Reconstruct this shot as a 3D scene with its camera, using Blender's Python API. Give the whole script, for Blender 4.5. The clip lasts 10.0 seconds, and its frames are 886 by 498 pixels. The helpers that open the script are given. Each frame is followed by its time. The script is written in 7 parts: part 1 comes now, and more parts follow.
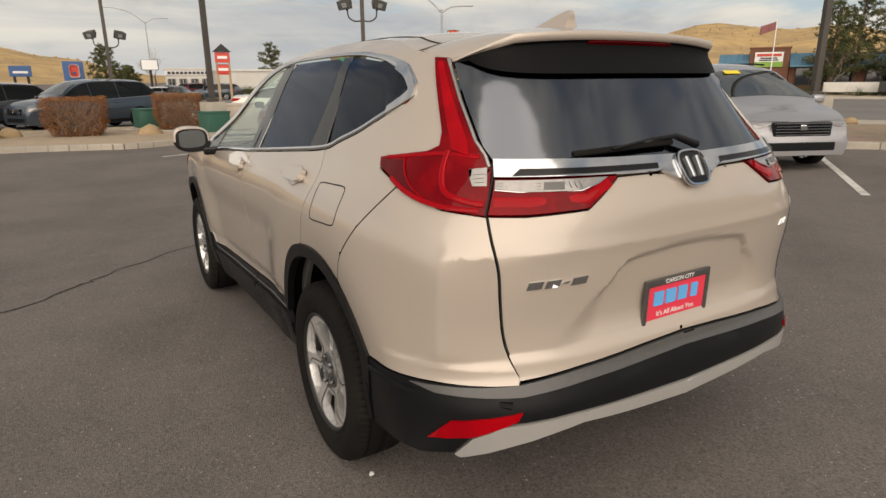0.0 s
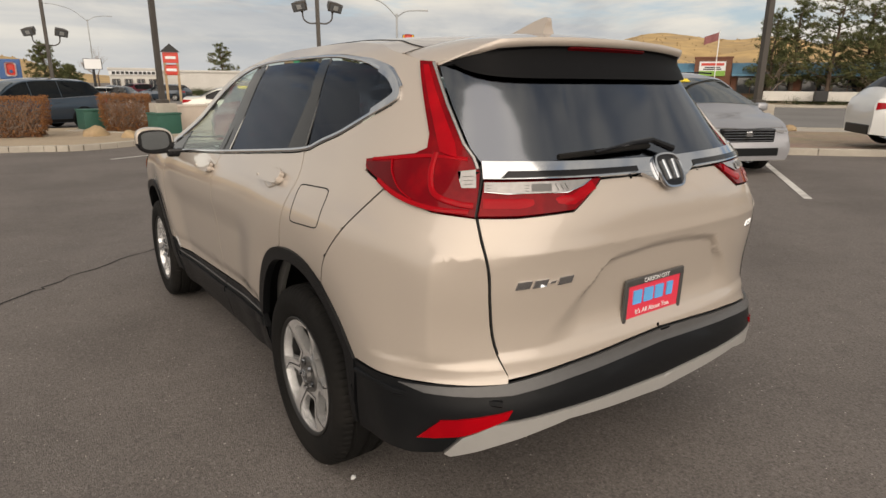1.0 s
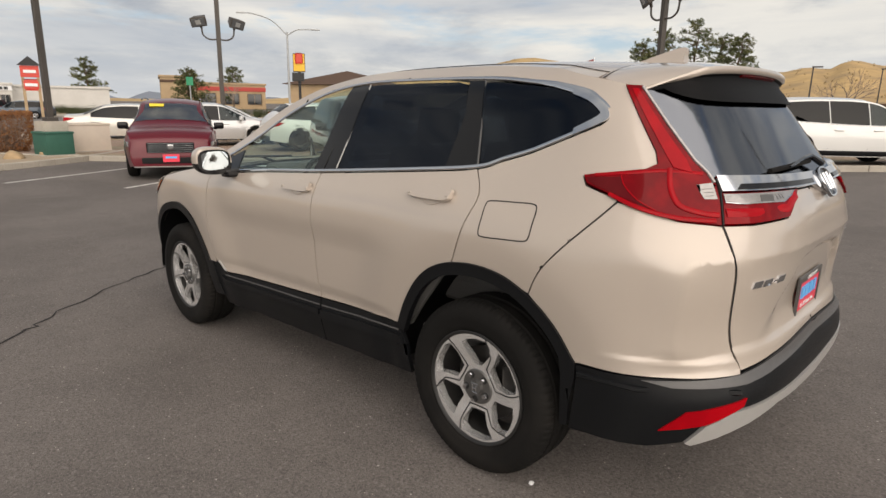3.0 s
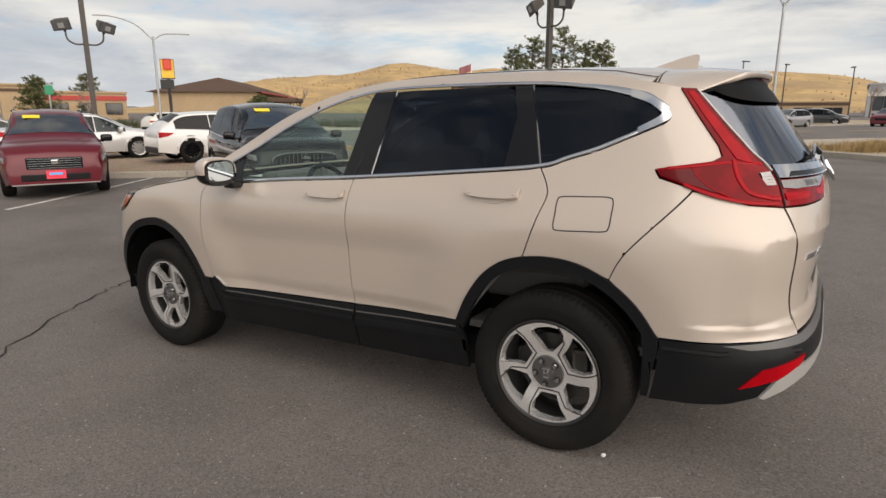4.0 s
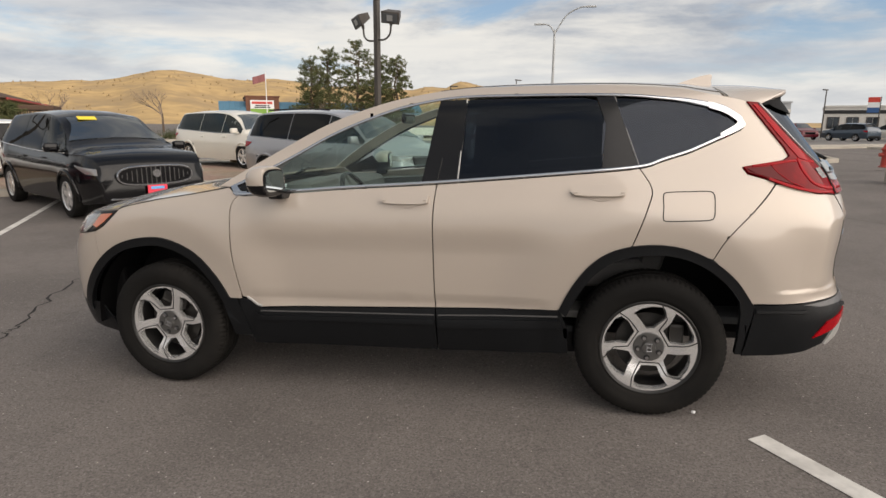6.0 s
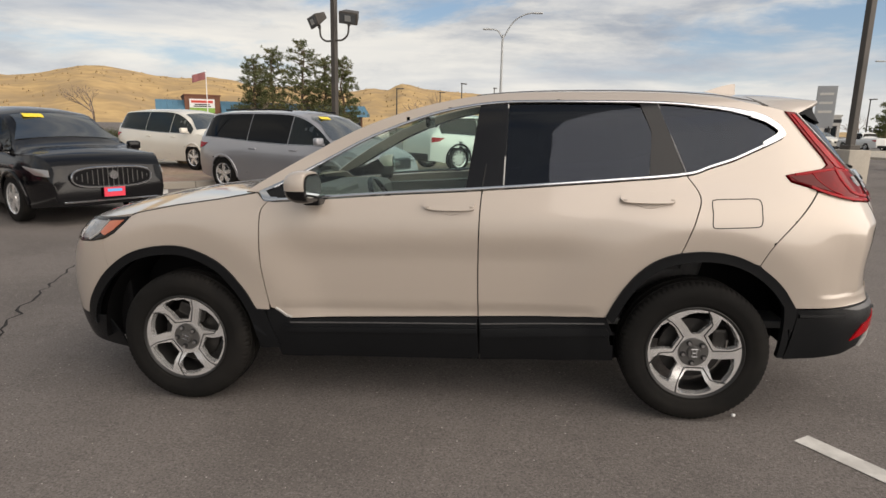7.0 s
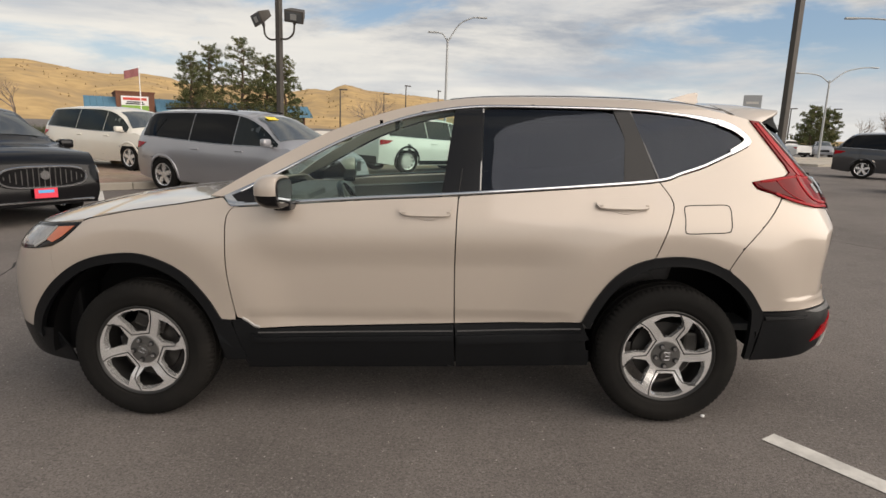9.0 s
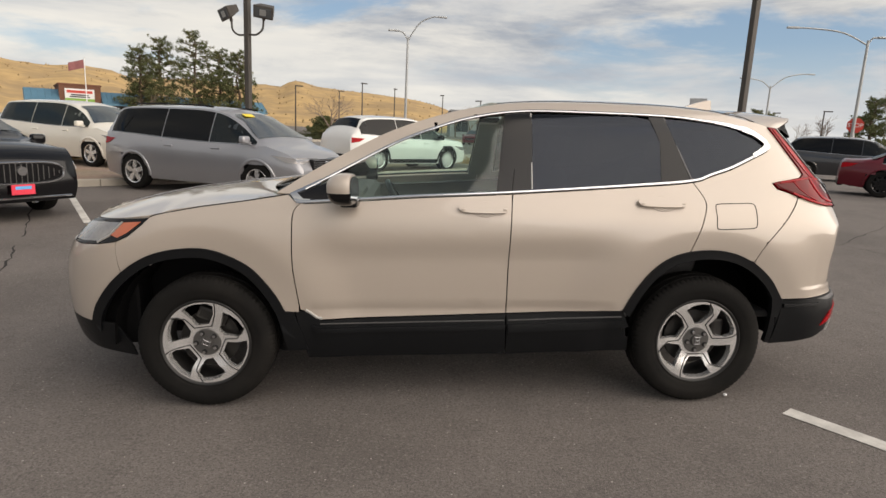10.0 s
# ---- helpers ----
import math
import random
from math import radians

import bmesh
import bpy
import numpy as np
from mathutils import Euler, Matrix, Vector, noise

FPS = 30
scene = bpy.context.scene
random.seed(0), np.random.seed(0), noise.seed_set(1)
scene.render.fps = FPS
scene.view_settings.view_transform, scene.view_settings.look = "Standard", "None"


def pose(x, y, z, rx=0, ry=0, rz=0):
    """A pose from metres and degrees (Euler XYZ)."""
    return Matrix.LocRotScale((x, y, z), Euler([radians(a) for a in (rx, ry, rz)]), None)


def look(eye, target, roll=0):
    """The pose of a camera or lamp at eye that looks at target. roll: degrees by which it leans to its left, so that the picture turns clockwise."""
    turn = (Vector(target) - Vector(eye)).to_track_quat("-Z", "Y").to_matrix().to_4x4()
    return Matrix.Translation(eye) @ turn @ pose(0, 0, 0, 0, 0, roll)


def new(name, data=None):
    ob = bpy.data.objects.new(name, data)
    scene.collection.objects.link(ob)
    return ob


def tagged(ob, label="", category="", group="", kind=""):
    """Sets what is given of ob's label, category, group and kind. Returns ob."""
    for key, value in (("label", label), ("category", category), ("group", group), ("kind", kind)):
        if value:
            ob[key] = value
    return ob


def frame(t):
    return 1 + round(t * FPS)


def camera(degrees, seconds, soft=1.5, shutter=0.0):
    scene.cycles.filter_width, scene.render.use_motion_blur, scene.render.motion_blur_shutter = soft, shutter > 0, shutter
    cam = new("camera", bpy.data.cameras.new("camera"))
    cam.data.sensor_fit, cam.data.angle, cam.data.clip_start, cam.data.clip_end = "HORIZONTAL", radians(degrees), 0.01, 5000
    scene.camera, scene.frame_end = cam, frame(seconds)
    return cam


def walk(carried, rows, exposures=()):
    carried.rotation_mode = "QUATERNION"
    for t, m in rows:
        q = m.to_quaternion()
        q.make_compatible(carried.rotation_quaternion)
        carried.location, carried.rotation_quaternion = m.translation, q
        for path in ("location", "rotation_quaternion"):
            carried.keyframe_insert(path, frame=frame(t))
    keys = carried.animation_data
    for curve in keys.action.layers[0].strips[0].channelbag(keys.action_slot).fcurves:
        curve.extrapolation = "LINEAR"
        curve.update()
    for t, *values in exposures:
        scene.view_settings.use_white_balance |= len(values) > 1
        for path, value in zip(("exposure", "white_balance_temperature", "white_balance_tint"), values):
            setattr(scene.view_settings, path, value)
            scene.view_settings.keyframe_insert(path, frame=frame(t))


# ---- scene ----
cam = camera(72.9, 10.0)
PATH = [
    (0, (-2.083, 1.603, 1.47), (-0.432, 0.613, 0.927), -0.4),
    (0.5, (-2.064, 1.689, 1.47), (-0.463, 0.621, 0.926), -0.1),
    (1, (-2.046, 1.694, 1.467), (-0.474, 0.578, 0.937), 0.4),
    (1.5, (-1.98, 1.713, 1.458), (-0.433, 0.56, 0.932), 1.0),
    (2, (-1.87, 2.029, 1.451), (-0.365, 0.819, 0.931), 1.2),
    (2.5, (-1.69, 2.309, 1.453), (-0.251, 1.01, 0.962), 1.3),
    (3, (-1.409, 2.59, 1.457), (-0.07, 1.179, 0.992), 1.0),
    (3.2, (-1.333, 2.764, 1.434), (-0.044, 1.308, 0.965), 0.8),
    (4.3, (-0.695, 3.277, 1.451), (0.252, 1.57, 1.013), -0.3),
    (4.5, (-0.581, 3.398, 1.424), (0.312, 1.663, 0.987), -0.4),
    (5, (-0.278, 3.596, 1.438), (0.453, 1.783, 1.014), -0.4),
    (6.3, (0.595, 3.826, 1.417), (0.938, 1.898, 1.012), 0.6),
    (6.5, (0.696, 3.811, 1.42), (1.005, 1.877, 1.016), 0.7),
    (7, (0.937, 3.82, 1.424), (1.158, 1.873, 1.028), 1.2),
    (7.5, (1.078, 3.886, 1.429), (1.232, 1.929, 1.048), 1.5),
    (8, (1.093, 3.841, 1.433), (1.208, 1.884, 1.038), 1.6),
    (8.5, (1.086, 3.81, 1.433), (1.169, 1.849, 1.046), 1.8),
    (9, (1.103, 3.773, 1.428), (1.137, 1.81, 1.044), 2.0),
    (9.5, (1.28, 3.813, 1.414), (1.251, 1.853, 1.019), 2.4),
    (10, (1.634, 3.968, 1.427), (1.511, 2.009, 1.044), 2.7),
]
walk(cam, [(t, look(eye, target, roll)) for t, eye, target, roll in PATH],
     [(0, .26, 7250, 10), (2, .34, 7000, 10), (4.5, .46, 6750, 10), (10, .42, 6900, 10)])


# ---- world, sun, exposure ----
def ground_z(x, y):
    """The lot falls gently towards the front of the car; the bank beyond the road lies a little higher."""
    n = .603 * x - .798 * y
    return -.2 * math.tanh(x / 6) + .126 * smooth(-1.5, -12, y) * smooth(-7, -1, x) + .55 * smooth(52, 62, n) - 1.5 * smooth(26, 90, x) * smooth(60, 20, n)


def lerp(table, z):
    """Smooth (Catmull-Rom) reading of a short table of (place, value)."""
    n = len(table)
    if z <= table[0][0]:
        return table[0][1]
    if z >= table[-1][0]:
        return table[-1][1]
    i = 0
    while table[i + 1][0] < z:
        i += 1
    (z0, a), (z1, b) = table[i], table[i + 1]
    h = z1 - z0
    ma = (b - table[i - 1][1]) / (z1 - table[i - 1][0]) if i else (b - a) / h
    mb = (table[i + 2][1] - a) / (table[i + 2][0] - z0) if i + 2 < n else (b - a) / h
    t = (z - z0) / h
    return (2*t**3 - 3*t**2 + 1) * a + (t**3 - 2*t**2 + t) * h * ma + (3*t**2 - 2*t**3) * b + (t**3 - t**2) * h * mb


def smooth(a, b, x):
    t = min(1.0, max(0.0, (x - a) / (b - a)))
    return t * t * (3 - 2 * t)


SUN_DIR = Vector((-.74, .44, .46)).normalized()
world = bpy.data.worlds.new("sky")
scene.world = world
world.use_nodes = True
wt = world.node_tree
wn, wl = wt.nodes, wt.links
sky = wn.new("ShaderNodeTexSky")
sky.sky_type, sky.sun_disc = "NISHITA", False
sky.sun_elevation = math.asin(SUN_DIR.z)
sky.sun_rotation = math.atan2(SUN_DIR.x, SUN_DIR.y)
geo = wn.new("ShaderNodeTexCoord")
sep = wn.new("ShaderNodeSeparateXYZ")
wl.new(geo.outputs["Generated"], sep.inputs[0])


def wmath(op, a, b=None, clamp=False):
    m = wn.new("ShaderNodeMath")
    m.operation, m.use_clamp = op, clamp
    for i, v in enumerate((a, b)):
        if v is None:
            continue
        if isinstance(v, (int, float)):
            m.inputs[i].default_value = v
        else:
            wl.new(v, m.inputs[i])
    return m.outputs[0]


def wmix(f, a, b, blend="MIX"):
    m = wn.new("ShaderNodeMixRGB")
    m.blend_type = blend
    for i, v in enumerate((f, a, b)):
        if isinstance(v, (int, float)):
            m.inputs[i].default_value = v
        elif isinstance(v, tuple):
            m.inputs[i].default_value = (*v, 1)
        else:
            wl.new(v, m.inputs[i])
    return m.outputs[0]


up = wmath("MAXIMUM", sep.outputs[2], 0.0)
den = wmath("ADD", up, .16)
comb = wn.new("ShaderNodeCombineXYZ")
wl.new(wmath("DIVIDE", sep.outputs[0], den), comb.inputs[0])
wl.new(wmath("DIVIDE", sep.outputs[1], den), comb.inputs[1])


def cloud(scale, detail, rough, lo, hi, shift, flat=1):
    """Noise over a flat cloud deck, or, with flat above one, over the sky in level layers."""
    mp = wn.new("ShaderNodeMapping")
    mp.inputs["Location"].default_value = shift
    mp.inputs["Scale"].default_value = (1.0, 1.0, flat)
    wl.new((comb if flat == 1 else geo).outputs[0], mp.inputs[0])
    nz = wn.new("ShaderNodeTexNoise")
    nz.inputs["Scale"].default_value, nz.inputs["Detail"].default_value, nz.inputs["Roughness"].default_value = scale, detail, rough
    nz.inputs["Distortion"].default_value = .35
    wl.new(mp.outputs[0], nz.inputs["Vector"])
    r = wn.new("ShaderNodeMapRange")
    r.interpolation_type = "SMOOTHSTEP"
    r.inputs[1].default_value, r.inputs[2].default_value = lo, hi
    wl.new(nz.outputs[0], r.inputs[0])
    return r.outputs[0]


cover = cloud(2.1, 9, .58, .33, .45, (3.1, .7, 0), 3.6)
tone = cloud(2.3, 10, .60, .38, .62, (8.3, 2.4, 0), 4.2)
fine = cloud(4.2, 9, .62, .42, .66, (1.3, 5.4, 0), 4.6)
bands = cloud(1.3, 6, .5, .44, .60, (4.6, 1.1, .4), 11.0)
rifts = cloud(2.4, 8, .58, .40, .62, (2.7, 4.4, 0))
shade = wmix(tone, (.34, .375, .44), (.76, .745, .715))
shade = wmix(wmath("MULTIPLY", fine, .50), shade, (.90, .865, .80))
blue = wmix(1.0, sky.outputs[0], (.11, .11, .11), "MULTIPLY")
blue = wmix(.5, blue, (.26, .40, .62))
low = wmath("SUBTRACT", 1.0, wmath("MULTIPLY", up, 3.2), True)
shade = wmix(wmath("MULTIPLY", wmath("MULTIPLY", bands, low), .75), shade, (.30, .36, .47))
high = wmath("MULTIPLY", wmath("SUBTRACT", up, .30, True), 1.5, True)
shade = wmix(wmath("MULTIPLY", wmath("MULTIPLY", rifts, high), .85), shade, (.16, .22, .33))
sky_col = wmix(wmath("MULTIPLY", cover, .92), blue, shade)
haze = wmath("SUBTRACT", 1.0, wmath("MULTIPLY", up, 7.0), True)
sky_col = wmix(wmath("MULTIPLY", haze, .55), sky_col, (.66, .68, .70))
# a veiled sun: the cloud is brightest round it, and the overcast thins towards the zenith
dot = wn.new("ShaderNodeVectorMath")
dot.operation = "DOT_PRODUCT"
wl.new(geo.outputs["Generated"], dot.inputs[0])
dot.inputs[1].default_value = SUN_DIR
near_sun = wmath("POWER", wmath("MAXIMUM", dot.outputs["Value"], 0.0), 3.0)
sky_col = wmix(wmath("MULTIPLY", near_sun, .40), sky_col, (1.35, 1.18, .92))
lift = wmath("SUBTRACT", .86, wmath("MULTIPLY", up, .30))
lift = wmath("ADD", lift, wmath("MULTIPLY", near_sun, .50))
bg = wn["Background"]
wl.new(sky_col, bg.inputs[0])
wl.new(lift, bg.inputs[1])

sun = new("sun", bpy.data.lights.new("sun", "SUN"))
sun.data.energy, sun.data.angle, sun.data.color = 2.25, radians(95), (1.0, .915, .865)
sun.matrix_world = look(SUN_DIR * 60, (0, 0, 0))


# ---- materials ----
def material(name, colour, rough=.5, metal=0.0, vary=.12, scale=6.0, bump=0.0, bump_scale=60.0, coat=0.0, spec=.5, second=None, second_scale=.6, second_amount=.5, detail=8.0):
    """Colour varied by noise at two scales, with fine relief."""
    m = bpy.data.materials.new(name)
    m.use_nodes = True
    n, l = m.node_tree.nodes, m.node_tree.links
    b = n["Principled BSDF"]
    b.inputs["Metallic"].default_value, b.inputs["Roughness"].default_value = metal, rough
    b.inputs["Coat Weight"].default_value, b.inputs["Coat Roughness"].default_value = coat, .04
    b.inputs["Specular IOR Level"].default_value = spec
    tc = n.new("ShaderNodeTexCoord")
    nz = n.new("ShaderNodeTexNoise")
    nz.inputs["Scale"].default_value, nz.inputs["Detail"].default_value = scale, detail
    l.new(tc.outputs["Object"], nz.inputs["Vector"])
    ramp = n.new("ShaderNodeMixRGB")
    ramp.inputs[1].default_value = (*[c * (1 - vary) for c in colour], 1)
    ramp.inputs[2].default_value = (*[min(1, c * (1 + vary)) for c in colour], 1)
    l.new(nz.outputs[0], ramp.inputs[0])
    out = ramp.outputs[0]
    if second:
        n2 = n.new("ShaderNodeTexNoise")
        n2.inputs["Scale"].default_value, n2.inputs["Detail"].default_value = second_scale, 5
        l.new(tc.outputs["Object"], n2.inputs["Vector"])
        mr = n.new("ShaderNodeMapRange")
        mr.interpolation_type = "SMOOTHSTEP"
        mr.inputs[1].default_value, mr.inputs[2].default_value, mr.inputs[4].default_value = .42, .66, second_amount
        l.new(n2.outputs[0], mr.inputs[0])
        mx = n.new("ShaderNodeMixRGB")
        mx.inputs[2].default_value = (*second, 1)
        l.new(mr.outputs[0], mx.inputs[0])
        l.new(out, mx.inputs[1])
        out = mx.outputs[0]
    l.new(out, b.inputs["Base Color"])
    if bump:
        n3 = n.new("ShaderNodeTexNoise")
        n3.inputs["Scale"].default_value, n3.inputs["Detail"].default_value = bump_scale, 6
        l.new(tc.outputs["Object"], n3.inputs["Vector"])
        bp = n.new("ShaderNodeBump")
        bp.inputs["Strength"].default_value, bp.inputs["Distance"].default_value = bump, .01
        l.new(n3.outputs[0], bp.inputs["Height"])
        l.new(bp.outputs[0], b.inputs["Normal"])
    return m


def pane_material(name, tint, gloss=1.0, ior=1.5, graze=.7, rough=.015):
    """Thin tinted glass: lets light straight through, and mirrors more the flatter it is seen."""
    m = bpy.data.materials.new(name)
    m.use_nodes = True
    n, l = m.node_tree.nodes, m.node_tree.links
    n.remove(n["Principled BSDF"])
    tr, gl, mx, lw = n.new("ShaderNodeBsdfTransparent"), n.new("ShaderNodeBsdfGlossy"), n.new("ShaderNodeMixShader"), n.new("ShaderNodeLayerWeight")
    tr.inputs[0].default_value = (*tint, 1)
    gl.inputs["Roughness"].default_value = rough
    gl.inputs[0].default_value = (*gloss, 1) if isinstance(gloss, tuple) else (gloss, gloss, gloss, 1)
    lw.inputs[0].default_value = .5
    base = ((ior - 1) / (ior + 1)) ** 2
    pw, ml, ad = n.new("ShaderNodeMath"), n.new("ShaderNodeMath"), n.new("ShaderNodeMath")
    pw.operation, ml.operation, ad.operation = "POWER", "MULTIPLY", "ADD"
    pw.inputs[1].default_value, ml.inputs[1].default_value, ad.inputs[1].default_value = 5.0, (1 - base) * graze, base
    l.new(lw.outputs["Facing"], pw.inputs[0])
    l.new(pw.outputs[0], ml.inputs[0])
    l.new(ml.outputs[0], ad.inputs[0])
    l.new(ad.outputs[0], mx.inputs[0])
    l.new(tr.outputs[0], mx.inputs[1])
    l.new(gl.outputs[0], mx.inputs[2])
    l.new(mx.outputs[0], n["Material Output"].inputs[0])
    return m


def paint(name, colour, metal=.0, rough=.35):
    return material(name, colour, rough, metal, .02, 900.0, 0, 60, 1.0, .5, tuple(c * .93 for c in colour), 1.3, .35, 2.0)




def asphalt_material(name, dark, light, stone):
    """Worn asphalt: broad stains, hand-sized mottling, binder and single pale stones."""
    m = material(name, dark, .86, 0, .34, 120.0, .8, 170.0, 0, .28, light, .55, .75)
    n, l = m.node_tree.nodes, m.node_tree.links
    b = n["Principled BSDF"]
    base = b.inputs["Base Color"].links[0].from_socket
    tc = n.new("ShaderNodeTexCoord")

    def layer(kind, scale, lo, hi, colour, amount, socket=0):
        nonlocal base
        t = n.new(kind)
        t.inputs["Scale"].default_value = scale
        l.new(tc.outputs["Object"], t.inputs["Vector"])
        r = n.new("ShaderNodeMapRange")
        r.inputs[1].default_value, r.inputs[2].default_value, r.inputs[4].default_value = lo, hi, amount
        l.new(t.outputs[socket], r.inputs[0])
        x = n.new("ShaderNodeMixRGB")
        x.inputs[2].default_value = (*colour, 1)
        l.new(r.outputs[0], x.inputs[0])
        l.new(base, x.inputs[1])
        base = x.outputs[0]
    layer("ShaderNodeTexNoise", 5.5, .48, .70, tuple(c * .70 for c in dark), .40)
    layer("ShaderNodeTexNoise", 85.0, .46, .66, tuple(c * .42 for c in dark), .62)
    layer("ShaderNodeTexNoise", 60.0, .55, .72, stone, .40)
    layer("ShaderNodeTexVoronoi", 75.0, .26, .12, stone, .55)
    layer("ShaderNodeTexVoronoi", 13.0, .07, .04, tuple(min(1, c * 1.9) for c in stone), .8)
    l.new(base, b.inputs["Base Color"])
    return m


ASPHALT = asphalt_material("asphalt", (.194, .172, .158), (.130, .115, .106), (.31, .288, .266))
SAND = material("champagne_paint", (.490, .425, .366), .34, .20, .05, 1400.0, 0, 60, 1.0, .45, (.472, .408, .352), 1.4, .3, 2.0)
CLAD = material("textured_black_plastic", (.007, .0075, .0085), .38, 0, .18, 40.0, .10, 900.0, 0, .20)
# black plastic where it catches the sky: the sheen is put into the grey
LIT_PLASTIC = material("lit_black_plastic", (.085, .083, .083), .34, 0, .12, 40.0, .08, 700.0, 0, .5)
RUBBER = material("tyre_rubber", (.009, .0085, .008), .80, 0, .20, 30.0, .2, 300.0, 0, .14, (.020, .018, .016), 5.0, .45)
GLOSS_BLACK = material("gloss_black", (.006, .006, .007), .14, 0, .05, 10.0, 0, 60, 0, .34)
CHROME = material("chrome", (.62, .63, .65), .09, 1.0, .02, 8.0)
SILVER = material("silver_plastic", (.42, .41, .395), .40, .30, .06, 30.0, 0, 60, .2)
ALLOY_BRIGHT = material("machined_alloy", (.86, .855, .85), .22, .74, .05, 60.0, .03, 400.0, .4)
ALLOY_DARK = material("grey_alloy_paint", (.11, .107, .104), .36, .5, .10, 40.0, 0, 60, .2)
BARREL = material("dark_wheel_barrel", (.020, .0195, .019), .50, .2, .1, 20.0)
BRAKE = material("brake_steel", (.030, .028, .026), .50, .6, .2, 30.0)
SEAM = material("panel_gap", (.012, .012, .012), .8, 0, .1, 20.0)
LAMP_RED = material("red_lamp_lens", (.30, .0015, .006), .07, 0, .12, 7.0, 0, 60, .10, .10, (.38, .002, .007), 11.0, .7)
LAMP_MID = material("red_lamp_body", (.15, .0012, .004), .06, 0, .25, 9.0, 0, 60, .12, .10, (.26, .0015, .005), 14.0, .6)
MATT_BLACK = material("matt_black_plastic", (.0045, .0045, .005), .6, 0, .1, 20.0, .05, 300.0, 0, .12)
LAMP_DARK = material("deep_red_lamp", (.10, .002, .004), .10, 0, .25, 14.0, 0, 60, .2, .12)
LAMP_CLEAR = material("clear_lamp_lens", (.30, .285, .275), .14, .45, .30, 60.0, .12, 110.0, 1.0)
LAMP_AMBER = material("amber_lens", (.52, .13, .05), .12, 0, .1, 8.0, 0, 60, 1.0)
INTERIOR = material("grey_interior_trim", (.13, .128, .125), .75, 0, .1, 40.0, .1, 300.0)
SEAT = material("grey_seat_fabric", (.085, .083, .082), .9, 0, .15, 120.0, .2, 500.0)
IVORY = material("ivory_headliner", (.42, .39, .34), .9, 0, .08, 60.0)
MIRROR = material("mirror_glass", (.42, .46, .48), .02, 1.0, .01, 5.0)
GLASS_CLEAR = pane_material("clear_side_glass", (.88, .95, .92), .9, 1.45, .6)
WINDSCREEN = pane_material("clear_windscreen", (.93, .97, .95), .7, 1.35, .25)
GLASS_DARK = pane_material("privacy_glass", (.15, .17, .20), (.72, .80, .95), 1.48)
GLASS_REAR = pane_material("dark_rear_glass", (.030, .034, .042), (.82, .88, .98), 2.5, .6, .09)
PINK = material("red_dealer_plate", (.80, .045, .085), .4, 0, .04, 20.0, 0, 60, .3)
SKYBLUE = material("blue_print", (.12, .42, .80), .4, 0, .04, 20.0)
WHITE = material("white_print", (.80, .80, .80), .45, 0, .03, 20.0)


# ---- building helpers ----
def part(name, bm, mat, parent=None, label=""):
    me = bpy.data.meshes.new(name)
    if isinstance(bm, tuple):
        me.from_pydata(*bm)
    else:
        bm.to_mesh(me)
        bm.free()
    if mat:
        me.materials.append(mat)
    ob = new(name, me)
    if parent:
        ob.parent = parent
    if label:
        ob["label"] = label
    return ob


def thing(name, label, category, group="", m=None):
    ob = new(name)
    ob.empty_display_size = .2
    if m is not None:
        ob.matrix_world = m
    return tagged(ob, label, category, group)


def soft(ob, angle=40):
    """Smooth shading, with edges past the angle kept sharp."""
    me = ob.data
    me.polygons.foreach_set("use_smooth", [True] * len(me.polygons))
    me.set_sharp_from_angle(angle=radians(angle))
    return ob


def block(size, at=(0, 0, 0), bevel=.01, segments=2, m=None):
    bm = bmesh.new()
    bmesh.ops.create_cube(bm, size=1, matrix=Matrix.Translation(at) @ Matrix.Diagonal((*size, 1)))
    if bevel:
        bmesh.ops.bevel(bm, geom=bm.edges[:], offset=bevel, segments=segments, profile=.6, affect="EDGES")
    if m is not None:
        bm.transform(m)
    return bm


def rod(a, b, r0, r1=None, sides=10):
    """A tapered round bar from a to b, as a bmesh."""
    bm = bmesh.new()
    a, b = Vector(a), Vector(b)
    d = b - a
    bmesh.ops.create_cone(bm, segments=sides, radius1=r0, radius2=r0 if r1 is None else r1, depth=d.length, cap_ends=True,
                          matrix=Matrix.Translation((a + b) / 2) @ d.to_track_quat("Z", "Y").to_matrix().to_4x4())
    return bm


def tube(verts, faces, a, b, r0, r1, sides=5):
    d = (b - a)
    q = d.to_track_quat("Z", "Y").to_matrix()
    k = len(verts)
    for p, r in ((a, r0), (b, r1)):
        for i in range(sides):
            t = 2 * math.pi * i / sides
            verts.append(p + q @ Vector((r * math.cos(t), r * math.sin(t), 0)))
    for i in range(sides):
        faces.append((k + i, k + (i + 1) % sides, k + sides + (i + 1) % sides, k + sides + i))


def merged(*bms):
    """Several bmeshes of one solid part in one."""
    out = bmesh.new()
    for b in bms:
        me = bpy.data.meshes.new("tmp")
        b.to_mesh(me)
        b.free()
        out.from_mesh(me)
        bpy.data.meshes.remove(me)
    return out


def lathe(profile, segments=48):
    """Turned round the y axis: profile of (y, radius)."""
    verts, faces = [], []
    k = len(profile)
    for i in range(segments):
        a = 2 * math.pi * i / segments
        for y, r in profile:
            verts.append((r * math.cos(a), y, r * math.sin(a)))
    for i in range(segments):
        j = (i + 1) % segments
        for q in range(k - 1):
            faces.append((i * k + q, i * k + q + 1, j * k + q + 1, j * k + q))
    return (verts, [], faces)


